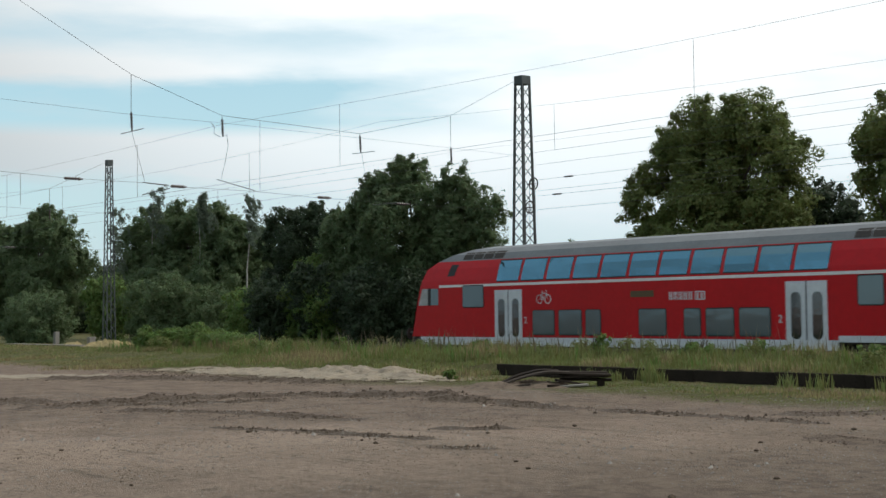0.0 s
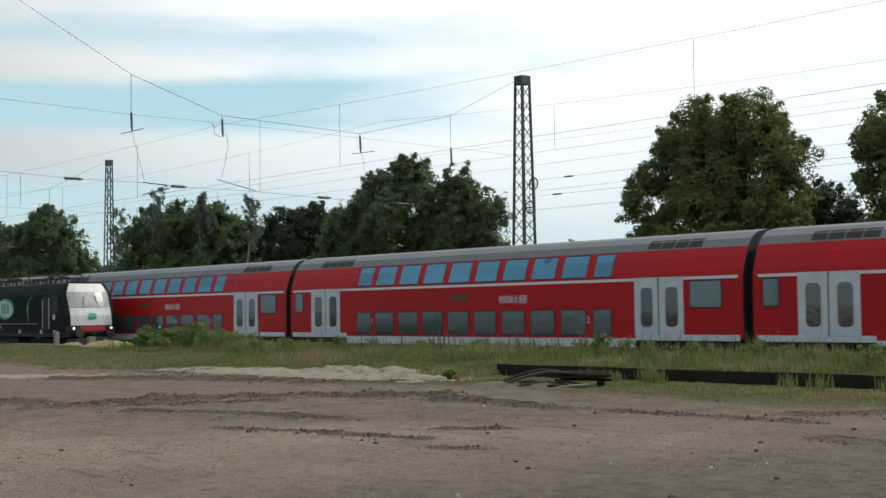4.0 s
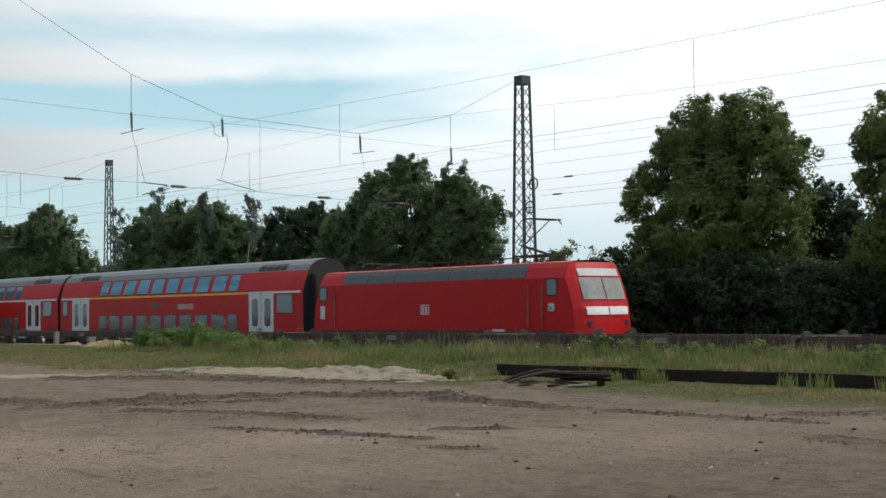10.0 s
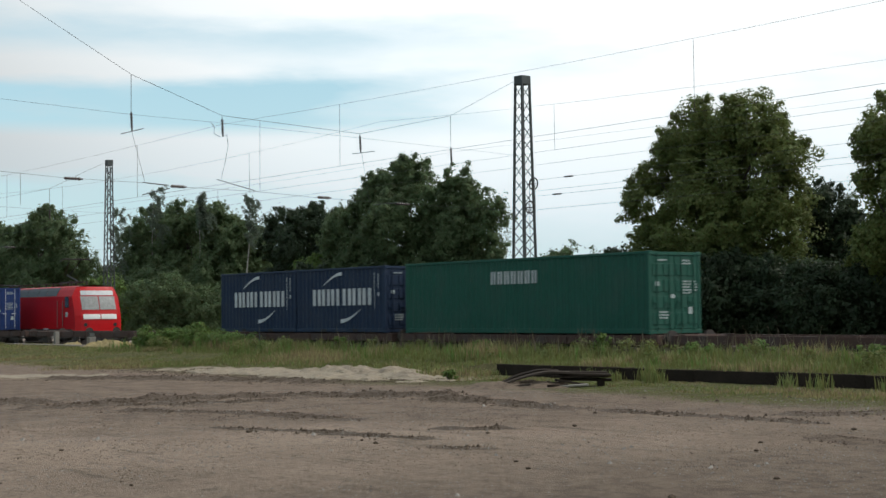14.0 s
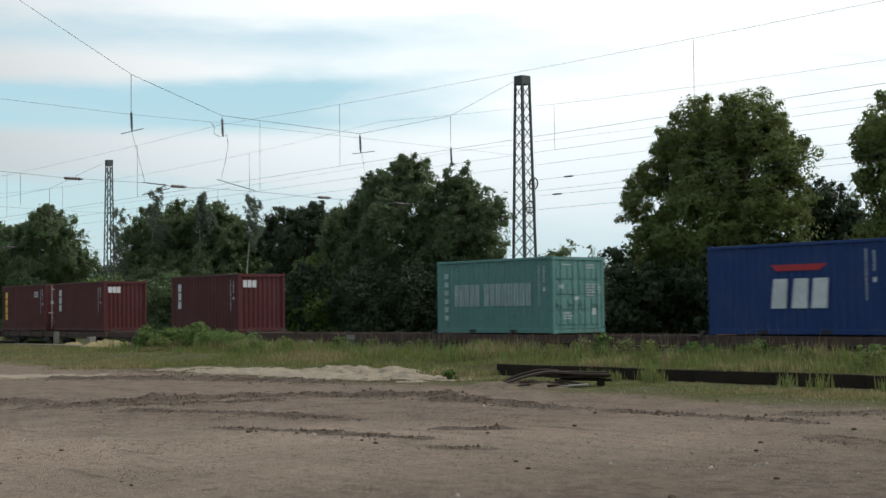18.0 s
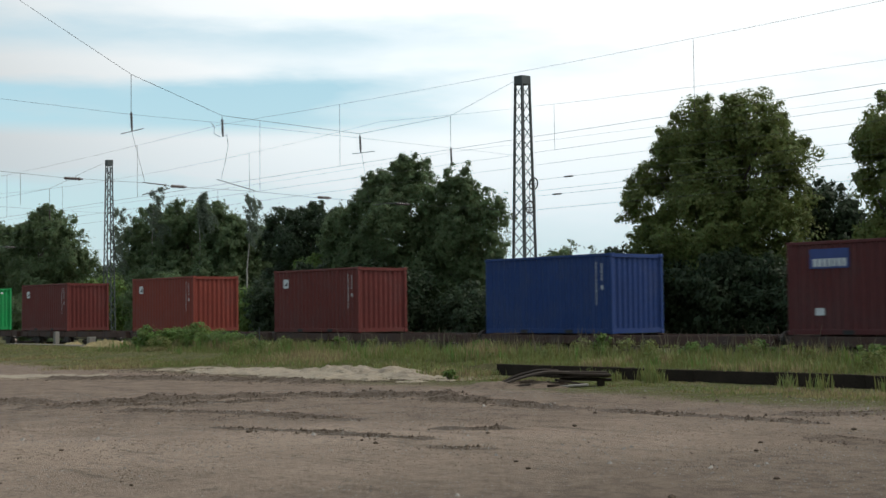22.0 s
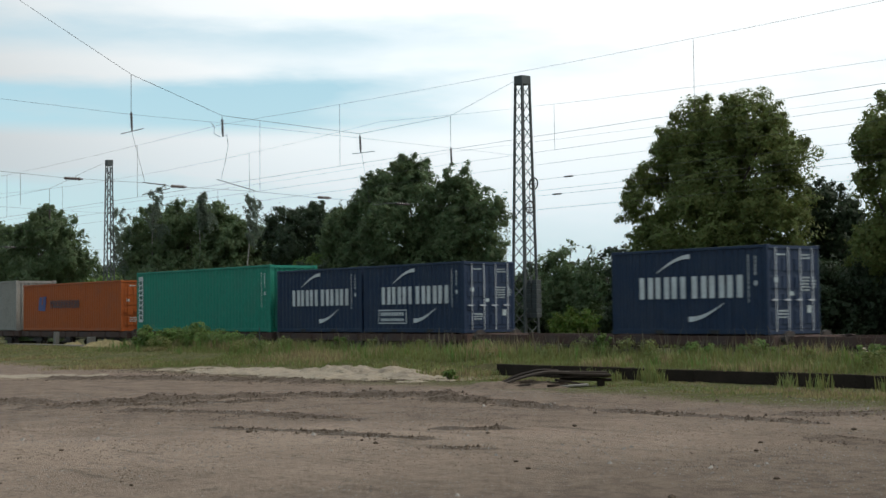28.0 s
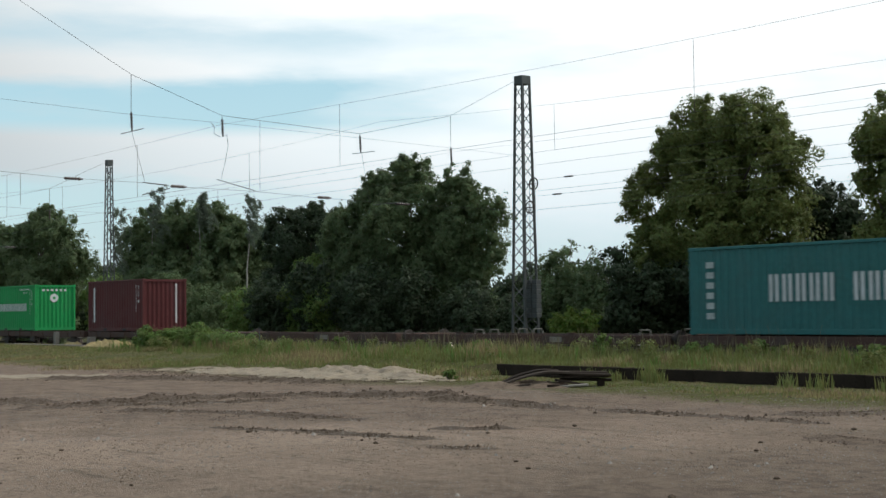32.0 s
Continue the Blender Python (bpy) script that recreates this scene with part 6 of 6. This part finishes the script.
def tree(label, x, y, lobes, leaf, bark=None, trunk=0.25, size=0.17, density=900, droop=0.0, wispy=0.0, seed=1, depth=0.9, name="tree", sway=1.0, shoots=0.7, wind=0.3, gap=-0.16):
    """Lobes are (dx, z, radius) about the foot; each is doubled in depth, unevenly."""
    rnd = np.random.default_rng(seed)
    t = thing(name, label, "tree", "trees behind the railway", x=x, y=y, z=-0.3)
    top = max(z for _, z, _ in lobes)
    bm = B()
    pts = [Vector((0, 0, -0.3))]
    for k in range(1, 6):
        pts.append(Vector((rnd.uniform(-0.15, 0.15) * k * 0.5, rnd.uniform(-0.15, 0.15) * k, top * 0.8 * k / 5)))
    for k in range(5):
        rod(bm, pts[k], pts[k + 1], trunk * (1 - k * 0.17), 8, trunk * (1 - (k + 1) * 0.17))
    part("trunk", bm, bark or BARK, t)
    full = []
    for dx, z, r in lobes:
        full.append((dx, rnd.uniform(-0.4, 0.4) * r, z, r))
        if r > 1.0:
            full.append((dx + rnd.uniform(-0.3, 0.3) * r, depth * r * rnd.uniform(0.7, 1.3), z - 0.1 * r, r * 0.85))
            for k in range(3):
                an = rnd.uniform(0, 6.28)
                full.append((dx + math.cos(an) * r * 0.72, -0.35 * r * rnd.random(), z + math.sin(an) * r * 0.72, r * rnd.uniform(0.3, 0.45)))
    for dx, dy, z, r in full[::3]:
        base = pts[2 + (z > top * 0.55)]
        part("limb", rod(B(), base, (dx, dy, z), 0.07 * trunk / 0.25, 5, 0.015), BARK, t)
    crown = leaves("crown", full, size, density, leaf, t, rnd, droop, wispy=wispy, shoots=shoots, wind=wind, gap=gap)
    CROWNS.append((crown, sway, seed))
    return t


tree("large dense round-crowned lime tree in full leaf", -43.1, 52, [(-0.4, 10.5, 1.6), (0.9, 10.4, 1.3), (-1.5, 10.1, 1.3), (2.8, 10.6, 1.55), (3.6, 9.9, 1.15), (4.0, 8.9, 1.15), (4.1, 7.8, 0.9), (-2.0, 9.4, 1.3), (-3.4, 8.5, 1.05), (-4.4, 7.8, 0.7), (-4.3, 6.8, 0.6), (0.9, 8.2, 2.1), (3.7, 7.0, 1.4), (-3.1, 7.0, 1.3), (-3.8, 5.7, 0.7), (0.4, 5.7, 2.3), (3.9, 5.5, 1.4), (-2.9, 4.9, 1.5), (1.0, 4.4, 1.6)], LEAF_LIME, trunk=0.5, seed=2, density=1350, size=0.135, sway=0.3, shoots=0.22, wind=0.05, gap=-0.33)
tree("large dense round-crowned lime tree in full leaf", -31.4, 50, [(-0.9, 8.8, 1.1), (0.6, 9.2, 1.8), (-0.9, 7.0, 1.0), (0.4, 6.2, 2.2), (-0.8, 4.9, 1.2), (2.6, 8, 2.0), (2.5, 5, 2.0)], LEAF_LIME, trunk=0.45, seed=3, density=1300, size=0.14, sway=0.3, shoots=0.22, wind=0.05)
tree("dark deciduous tree between two limes", -39.2, 56, [(-0.5, 7.6, 0.6), (-0.9, 6.8, 0.7), (0.2, 6.3, 1.2), (-0.9, 4.6, 1.6), (1.2, 4.7, 1.5), (0.5, 3, 1.9)], LEAF_DARK_AND_SHADED, seed=4, wispy=0.12, density=900, sway=0.5)
# stands for the lowest lime foliage; its shade is put into darker leaves
tree("dark undergrowth tree below the limes, shade put into leaf colour", -42.0, 50.5, [(-3.4, 2.6, 1.5), (-1.2, 2.4, 1.8), (1.4, 2.6, 1.9), (3.8, 2.4, 1.8), (6.2, 2.5, 1.8), (8.6, 2.4, 1.8), (11.0, 2.6, 1.8), (13.2, 2.4, 1.8)], LEAF_DARK_AND_SHADED, trunk=0.2, seed=24, density=620, size=0.16, sway=0.2, gap=-0.5)
tree("broad windblown deciduous tree with feathery crown", -62.9, 50, [(-0.9, 10.1, 1.05), (-2.4, 9.4, 1.25), (-3.6, 9.5, 0.8), (-4.6, 8.4, 1.3), (-5.8, 8.1, 0.9), (-6.8, 6.8, 1.4), (0.4, 9.2, 1.0), (1.8, 8.2, 1.0), (3.9, 9.6, 0.75), (3.5, 8.6, 1.05), (5.4, 7.9, 1.0), (6.7, 7.6, 0.65), (6.3, 6.5, 0.9), (6.6, 5.4, 0.7), (-0.9, 6.8, 2.3), (3.3, 6.3, 1.9), (-5.2, 5.0, 2.0), (5.4, 4.6, 1.0), (0.3, 4.2, 2.3), (4.2, 3.2, 1.5), (-3, 3.4, 2.1)], LEAF_MID, trunk=0.4, seed=5, density=1150, size=0.14, wispy=0.08, sway=1.6, shoots=1.0, wind=0.45, gap=-0.24)
tree("dark green pine-like tree behind the tracks", -83.4, 56, [(-2.0, 8.7, 1.1), (1.7, 8.6, 1.2), (-3.0, 7.0, 1.5), (0.8, 6.5, 2.0), (3.7, 7.9, 1.2), (-1.5, 4.5, 2.2), (3, 4.8, 2.2)], LEAF_DARK_AND_SHADED, trunk=0.35, seed=6, density=950, size=0.16, sway=0.6)
tree("dense mixed deciduous tree behind the tracks", -111.4, 62, [(1.1, 10.3, 2.1), (6.0, 10.0, 1.8), (3.4, 10.9, 0.9), (-1.6, 10.9, 0.9), (-6.1, 10.4, 1.8), (-8.6, 8.5, 2.0), (9.3, 8.1, 1.8), (-2.0, 7.9, 3.1), (6.9, 6.8, 3.0), (0, 4.5, 3.4), (-7, 4.8, 3.2), (8.5, 4.2, 2.8)], LEAF_MID, trunk=0.4, seed=7, density=700, size=0.2, sway=0.6)


def birch(x, y, top, foot, wide, seed, label="slender wispy birch with drooping branches"):
    """Thin limbs blown to one side, with hanging strands of small leaves, round a thin pale trunk."""
    rnd = np.random.default_rng(seed)
    t = thing("birch_tree", label, "tree", "trees behind the railway", x=x, y=y, z=-0.3)
    bm = B()
    pts = [Vector((0, 0, -0.3))] + [Vector((0.35 * wide * (k / 6) ** 2 + rnd.uniform(-0.08, 0.08), rnd.uniform(-0.1, 0.1), top * k / 6)) for k in range(1, 7)]
    for k in range(6):
        rod(bm, pts[k], pts[k + 1], 0.10 * (1 - k * 0.15), 7, 0.10 * (1 - (k + 1) * 0.15))
    part("trunk", bm, BIRCH_BARK, t)
    P, N = [], []
    for k in range(30):
        u = k / 29
        z = top - (top - foot) * u ** 1.1
        base = np.array((0.35 * wide * (z / top) ** 2, 0.0, z))
        an = rnd.uniform(0, 6.283)
        reach = wide * (0.55 + 0.9 * u ** 0.8) * rnd.uniform(0.3, 1.35)
        way = np.array((math.cos(an) + 0.45, 0.6 * math.sin(an), 0.0))
        tip = base + way * reach + np.array((0, 0, 0.55 * reach))
        if k % 2 == 0:
            part("limb", rod(B(), base, tip, 0.03, 4, 0.008), BARK, t)
        for j in range(3):
            s0 = base + (tip - base) * rnd.uniform(0.35, 1.0)
            hang = rnd.uniform(0.5, 1.3) * (0.5 + 0.7 * u)
            m = int(34 * (0.5 + hang))
            at = rnd.random(m)
            q = s0 + np.outer(at, (0.75 * hang, 0, -0.8 * hang)) + np.outer(np.sin(at * 3.14), (0.10, 0, 0.16)) + rnd.normal(size=(m, 3)) * 0.07
            P.append(q)
            N.append(rnd.normal(size=(m, 3)) + np.array((0.3, -0.2, 0.3)))
    crown = leaf_mesh("crown", np.concatenate(P), np.concatenate(N), 0.14, LEAF_BIRCH, t, rnd)
    CROWNS.append((crown, 1.6, seed))


birch(-114.2, 60, 13.3, 8.6, 1.5, 8)
birch(-105.7, 60, 12.3, 9.6, 0.75, 9)
birch(-97.8, 60, 11.4, 8.0, 1.2, 10)
birch(-117.8, 58, 11.6, 6.0, 2.0, 11, "slender wispy birch behind the lattice mast")
tree("deciduous tree at the wood's edge", -161.8, 70, [(3.2, 13.0, 2.2), (-1.7, 11.6, 2.7), (6.7, 10.9, 2.2), (9.8, 8.4, 1.9), (-9.0, 11.4, 2.4), (-5.1, 7.9, 3.8), (4, 6, 4), (-10, 5, 4)], LEAF_MID, trunk=0.4, seed=12, density=450, size=0.26, sway=0.6)
tree("deciduous tree at the wood's edge", -181.7, 70, [(5.7, 11.5, 2.8), (-4.1, 12.7, 3.6), (1.9, 8.0, 4.7), (-3, 4, 4)], LEAF_MID, trunk=0.4, seed=13, density=400, size=0.28, sway=0.5)
SPRIGS = [(0.5, 5.6, 0.3), (0.3, 5.2, 0.35), (0.8, 5.1, 0.35), (1.9, 5.1, 0.3), (1.8, 4.7, 0.4), (-0.9, 4.9, 0.4), (-1.6, 4.8, 0.4), (-0.2, 4.6, 0.5), (0.9, 4.5, 0.5), (2.7, 4.4, 0.42), (3.4, 4.1, 0.4), (-1.2, 3.8, 0.7), (0.4, 3.8, 0.75), (1.9, 3.8, 0.7), (3.0, 3.4, 0.6)]
tree("small open-crowned tree beside the mast", -50.9, 50, SPRIGS + [(-0.4, 2.6, 1.1), (1.7, 2.5, 1.0), (3.2, 2.5, 0.9), (0.5, 1.5, 1.4)], LEAF_MID, trunk=0.12, seed=14, density=620, size=0.15, wispy=0.16, sway=1.4, shoots=1.0)
tree("dark drooping shrub under the lime", -45.3, 48, [(-1.0, 4.7, 0.26), (-0.5, 4.9, 0.3), (0.0, 4.7, 0.35), (0.5, 4.4, 0.5), (1.0, 3.5, 0.8), (1.5, 2.9, 1.2), (0.8, 1.6, 1.3)], LEAF_DARK_AND_SHADED, trunk=0.12, seed=15, density=800, sway=0.8)


def bush(x, y, z, r, leaf, seed, label="leafy green bush in the undergrowth"):
    rnd = np.random.default_rng(seed)
    t = thing("bush", label, "bush", "bushes behind the railway", x=x, y=y, z=-0.35)
    bm = B()
    for k in range(6):
        a = rnd.uniform(0, 6.28)
        rod(bm, (0, 0, -0.1), (math.cos(a) * r * 0.5, math.sin(a) * r * 0.4, z * rnd.uniform(0.6, 1.0)), 0.04, 5, 0.01)
    part("stems", bm, BARK, t)
    lobes = [(0, 0, z, r)] + [(rnd.uniform(-0.8, 0.8) * r, rnd.uniform(-0.2, 0.9) * r, z * rnd.uniform(0.3, 1.05), r * rnd.uniform(0.5, 0.8)) for k in range(5)]
    lobes += [(0.1, 0.2, max(0.5, z - r), r * 0.95)]
    leaves("crown", lobes, 0.16, 520, leaf, t, rnd, shoots=0.6)


BUSHES = [(-72.2, 3.1, 1.4), (-68.5, 3.6, 1.5), (-65.1, 2.9, 1.6), (-61.8, 3.2, 1.6), (-58.8, 2.8, 1.5), (-55.5, 2.4, 1.3), (-52.8, 1.9, 1.2), (-51.0, 1.7, 0.9), (-81.9, 2.5, 1.5), (-85.0, 3.3, 1.6), (-76.2, 2.4, 1.4),
          (-110.8, 2.1, 2.2), (-104.7, 2.3, 1.9), (-41.5, 2.0, 1.3), (-39.3, 2.0, 1.2), (-36.8, 2.2, 1.2), (-34.6, 2.1, 1.2), (-32.4, 2.1, 1.1), (-30.4, 2.1, 1.1), (-95.3, 3.5, 1.7), (-90.8, 3.0, 1.6)]
# bushes with x above -74 take darker leaves, standing in for shade
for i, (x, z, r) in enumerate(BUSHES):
    bush(x, (52.5 if x > -42 else 46) + (i % 3) * 0.7, z, r, LEAF_DARK_AND_SHADED if x > -74 else LEAF_FRESH if i % 3 == 1 else LEAF_MID, 40 + i)
# sunlight on these bushes is put into their brighter leaf colour
for x, z, r in ((-47.0, 1.25, 0.75), (-45.9, 1.45, 0.7)):
    bush(x, 46.2, z, r, LEAF_SUNLIT, 80 + int(-x), "leafy bush, sunlight put into its bright yellow-green leaves")


for x, y, z, r in ((-69.4, 47.0, 4.3, 1.1), (-70.6, 47.4, 2.9, 1.5), (-73.8, 47.0, 2.0, 1.4), (-76.5, 47.2, 1.7, 1.2), (-67.5, 46.6, 2.6, 1.2)):
    bush(x, y, z, r, LEAF_FRESH, 60 + int(-x), "fresh green leafy shrub in front of darker trees")


def far_wood():
    """A closed belt of woodland behind the nearer trees."""
    rnd = np.random.default_rng(77)
    t = thing("far_wood", "belt of dark woodland behind the railway trees", "woodland", kind="stuff")
    lobes = []
    for i in range(70):
        x = -260 + i * 3.9
        h = 2.9 if -104 < x < -76 else 5.0 if x >= -76 else 5.5 + 2 * rnd.random()
        for k in range(2):
            lobes.append((x + rnd.uniform(-1, 1), 84 + rnd.uniform(-3, 3), h * (0.25 + 0.55 * k), 3.1))
    leaves("foliage", lobes, 0.55, 75, LEAF_DARK_AND_SHADED, t, rnd)
    bm = B()
    for i in range(0, 70, 2):
        rod(bm, (-260 + i * 3.9, 84, -0.6), (-260 + i * 3.9, 84, 5), 0.2, 5, 0.08)
    part("trunks", bm, BARK, t)


far_wood()


# ---- grass and weeds ----
def blades(name, spots, label, material, seed):
    """Tufts: spots are (x, y, blade height, count, spread)."""
    rnd = np.random.default_rng(seed)
    V, F = [], []
    for x, y, h, n, sp in spots:
        base = terrain(x, y) - 0.03
        for k in range(n):
            px, py = x + rnd.normal() * sp, y + rnd.normal() * sp
            a = rnd.uniform(0, 6.283)
            hh = h * rnd.uniform(0.45, 1.15)
            w = rnd.uniform(0.008, 0.020)
            bend = rnd.uniform(0.05, 0.45) * hh
            dx, dy = math.cos(a), math.sin(a)
            o = len(V)
            V += [(px - dy * w, py + dx * w, base), (px + dy * w, py - dx * w, base),
                  (px + dx * bend * 0.35 - dy * w * 0.8, py + dy * bend * 0.35 + dx * w * 0.8, base + hh * 0.6), (px + dx * bend * 0.35 + dy * w * 0.8, py + dy * bend * 0.35 - dx * w * 0.8, base + hh * 0.6),
                  (px + dx * bend, py + dy * bend, base + hh)]
            F += [(o, o + 1, o + 3, o + 2), (o + 2, o + 3, o + 4)]
    tagged(sheet(name, V, F, material), label, "grass", kind="stuff")


def meadow():
    rnd = random.Random(21)
    green, dry, fresh = [], [], []
    for k in range(34000):
        x, y = rnd.uniform(-84, -9), rnd.uniform(18.5, 31.9)
        a = math.degrees(math.atan2(-x, y))
        if not 29 < a < 71:
            continue
        if x > -29.6 and abs(y - 26.4) < 0.14:
            continue
        # the front edge of the turf: sand and soil lie before it
        edge = 20.6 + 0.155 * min(11.5, max(0, -13 - x)) if x > -28.5 else 24.6 if x > -43 else 20.6
        edge += 1.5 * noise.noise((x * 0.3, 0, 2)) + 0.6 * noise.noise((x * 1.3, 0, 5))
        patch = noise.noise((x * 0.35, y * 0.35, 9)) + 0.5 * noise.noise((x * 1.1, y * 1.1, 4))
        into = smooth(edge - 0.8, edge + 1.6, y)
        if rnd.random() > into * (0.8 if x < -50 and y < 28 else 1):
            continue
        tall = smooth(26.2, 30.3, y)
        h = (0.08 + 0.07 * smooth(22, 25, y) + 0.30 * tall + 0.18 * patch) * rnd.uniform(0.7, 1.3)
        if x < -46 and y < 29:
            h *= 0.55
        if x < -58 and y > 27.5:
            if rnd.random() < 0.35:
                continue
            h = min(h, 0.13)
        if x > -29 and y < 26.4:
            h *= 0.3 if y > 24.6 else 0.6
        spot = (x, y, max(0.05, h), rnd.randint(5, 9), 0.10)
        (dry if patch + rnd.uniform(-0.3, 0.3) > 0.28 + 0.15 * tall or x < -50 and rnd.random() < 0.2 else green).append(spot)
    for k in range(130):
        x, y = rnd.uniform(-60, -12), rnd.uniform(27, 31.2)
        fresh.append((x, y, rnd.uniform(0.35, 0.7), 9, 0.06))
    # thick tufts before the platform edge
    for x, n, hh in ((-25.2, 3, 0.36), (-24.4, 5, 0.42), (-23.6, 5, 0.46), (-22.9, 4, 0.42), (-19.1, 3, 0.42), (-18.0, 2, 0.42), (-16.6, 3, 0.45)):
        for q in range(n):
            green.append((x + rnd.gauss(0, 0.22), rnd.uniform(25.3, 26.2), hh * rnd.uniform(0.6, 1.25), 22, 0.12))
    seed = [(-11 - 33 * rnd.random() ** 1.3, rnd.uniform(29.6, 31.7), rnd.uniform(0.7, 1.05), 3, 0.14) for k in range(420)]
    blades("seed_grass", seed, "tall brownish seeding grass along the track", GRASS_SEED, 5)
    blades("meadow_grass", green, "uneven green grass on the railway bank", GRASS_MIX, 1)
    blades("dry_grass", dry, "patches of straw-coloured dry grass on the bank", GRASS_DRY, 2)
    prng = np.random.default_rng(31)
    lobes = []
    for k in range(130):
        x, y = rnd.uniform(-58, -11), rnd.uniform(27.6, 31.3)
        if noise.noise((x * 0.25, y * 0.3, 17)) + rnd.uniform(-0.25, 0.25) < 0.0:
            continue
        r = rnd.uniform(0.10, 0.24)
        for q in range(3):
            lobes.append((x + rnd.uniform(-1, 1) * r, y + rnd.uniform(-1, 1) * r, terrain(x, y) + r * 0.5 + rnd.uniform(0.05, 0.42), r))
    ob = leaves("broadleaf_weeds", lobes, 0.075, 1500, GRASS_MIX, None, prng)
    tagged(ob, "broad-leaved green weeds mixed into the bank grass", "weeds", kind="stuff")
    blades("tall_weeds", fresh, "tall fresh green weeds along the track", LEAF_FRESH, 3)


meadow()


def bramble(x, y, h, r, seed, label):
    rnd = np.random.default_rng(seed)
    t = thing("bramble_bush", label, "bush", x=x, y=y, z=terrain(x, y))
    bm = B()
    for k in range(9):
        a = rnd.uniform(0, 6.28)
        rod(bm, (0, 0, -0.05), (math.cos(a) * r * 0.8, math.sin(a) * r * 0.6, h * rnd.uniform(0.5, 0.9)), 0.018, 4, 0.006)
    part("stems", bm, BARK, t)
    lobes = [(rnd.uniform(-1, 1) * r, rnd.uniform(-0.5, 0.5) * r, h * rnd.uniform(0.25, 0.62), r * rnd.uniform(0.25, 0.42)) for k in range(12)]
    leaves("crown", lobes, 0.10, 2600, LEAF_FRESH, t, rnd)


bramble(-55.6, 30.0, 1.0, 1.5, 90, "low sprawling green bramble bush on the bank")
bramble(-52.6, 30.0, 0.95, 1.4, 91, "low sprawling green bramble bush on the bank")
for i, (x, y, h, r) in enumerate(((-43.0, 30.4, 0.95, 0.3), (-29.4, 30.4, 1.15, 0.32), (-34.6, 30.2, 0.85, 0.3), (-23.6, 30.4, 0.9, 0.4), (-46.8, 29.2, 0.7, 0.3), (-19.6, 29.8, 0.75, 0.35), (-25.7, 30.2, 0.8, 0.5), (-28.4, 23.6, 0.36, 0.22))):
    bramble(x, y, h, r, 120 + i, "upright leafy weed standing in the grass")
bramble(-50.6, 30.3, 0.7, 1.0, 92, "low sprawling green bramble bush on the bank")


# ---- motion ----
def red_end(t):
    """Where the last coach ends at t seconds: the passenger train slows as it leaves."""
    return (87.48 - 16.05 * t + 0.0737 * t * t + 0.01199 * t ** 3 if t < 11 else -64.22 - 10.0 * (t - 11)) - float(np.interp(t, (9, 10, 11, 12, 13, 14), (0, 0.1, 0.55, 1.05, 1.32, 1.45)))


def motions():
    steps = [0, 4, 8, 12, 16, 20, 24, 28, 32]
    for ob, x in CONTAINERS:
        walk(ob, [(t, pose(x + FREIGHT_V * (t - 20), NEAR_Y, RAIL + 1.17)) for t in steps])
    for ob, x in WAGONS:
        walk(ob, [(t, pose(x + FREIGHT_V * (t - 20), NEAR_Y, RAIL)) for t in steps])
    walk(GREEN_LOCO, [(t, pose(266.95 + FREIGHT_V * (t - 20), NEAR_Y, RAIL)) for t in steps])
    for i, ob in enumerate(COACHES):
        walk(ob, [(t, pose(red_end(t) - 26.8 * (5 - i), FAR_Y, RAIL)) for t in range(0, 33)])
    walk(RED_LOCO, [(t, pose(red_end(t) + 0.5, FAR_Y, RAIL)) for t in range(0, 33)])
    for crown, amount, seed in CROWNS:
        rows = []
        for k in range(33):
            a = 0.55 * math.sin(1.9 * k + seed) + 0.35 * math.sin(0.7 * k + 2.1 * seed) + 0.2
            rows.append((k, pose(0.03 * amount * a, 0, 0, 0, 0.55 * amount * a, 0)))
        walk(crown, rows)


motions()
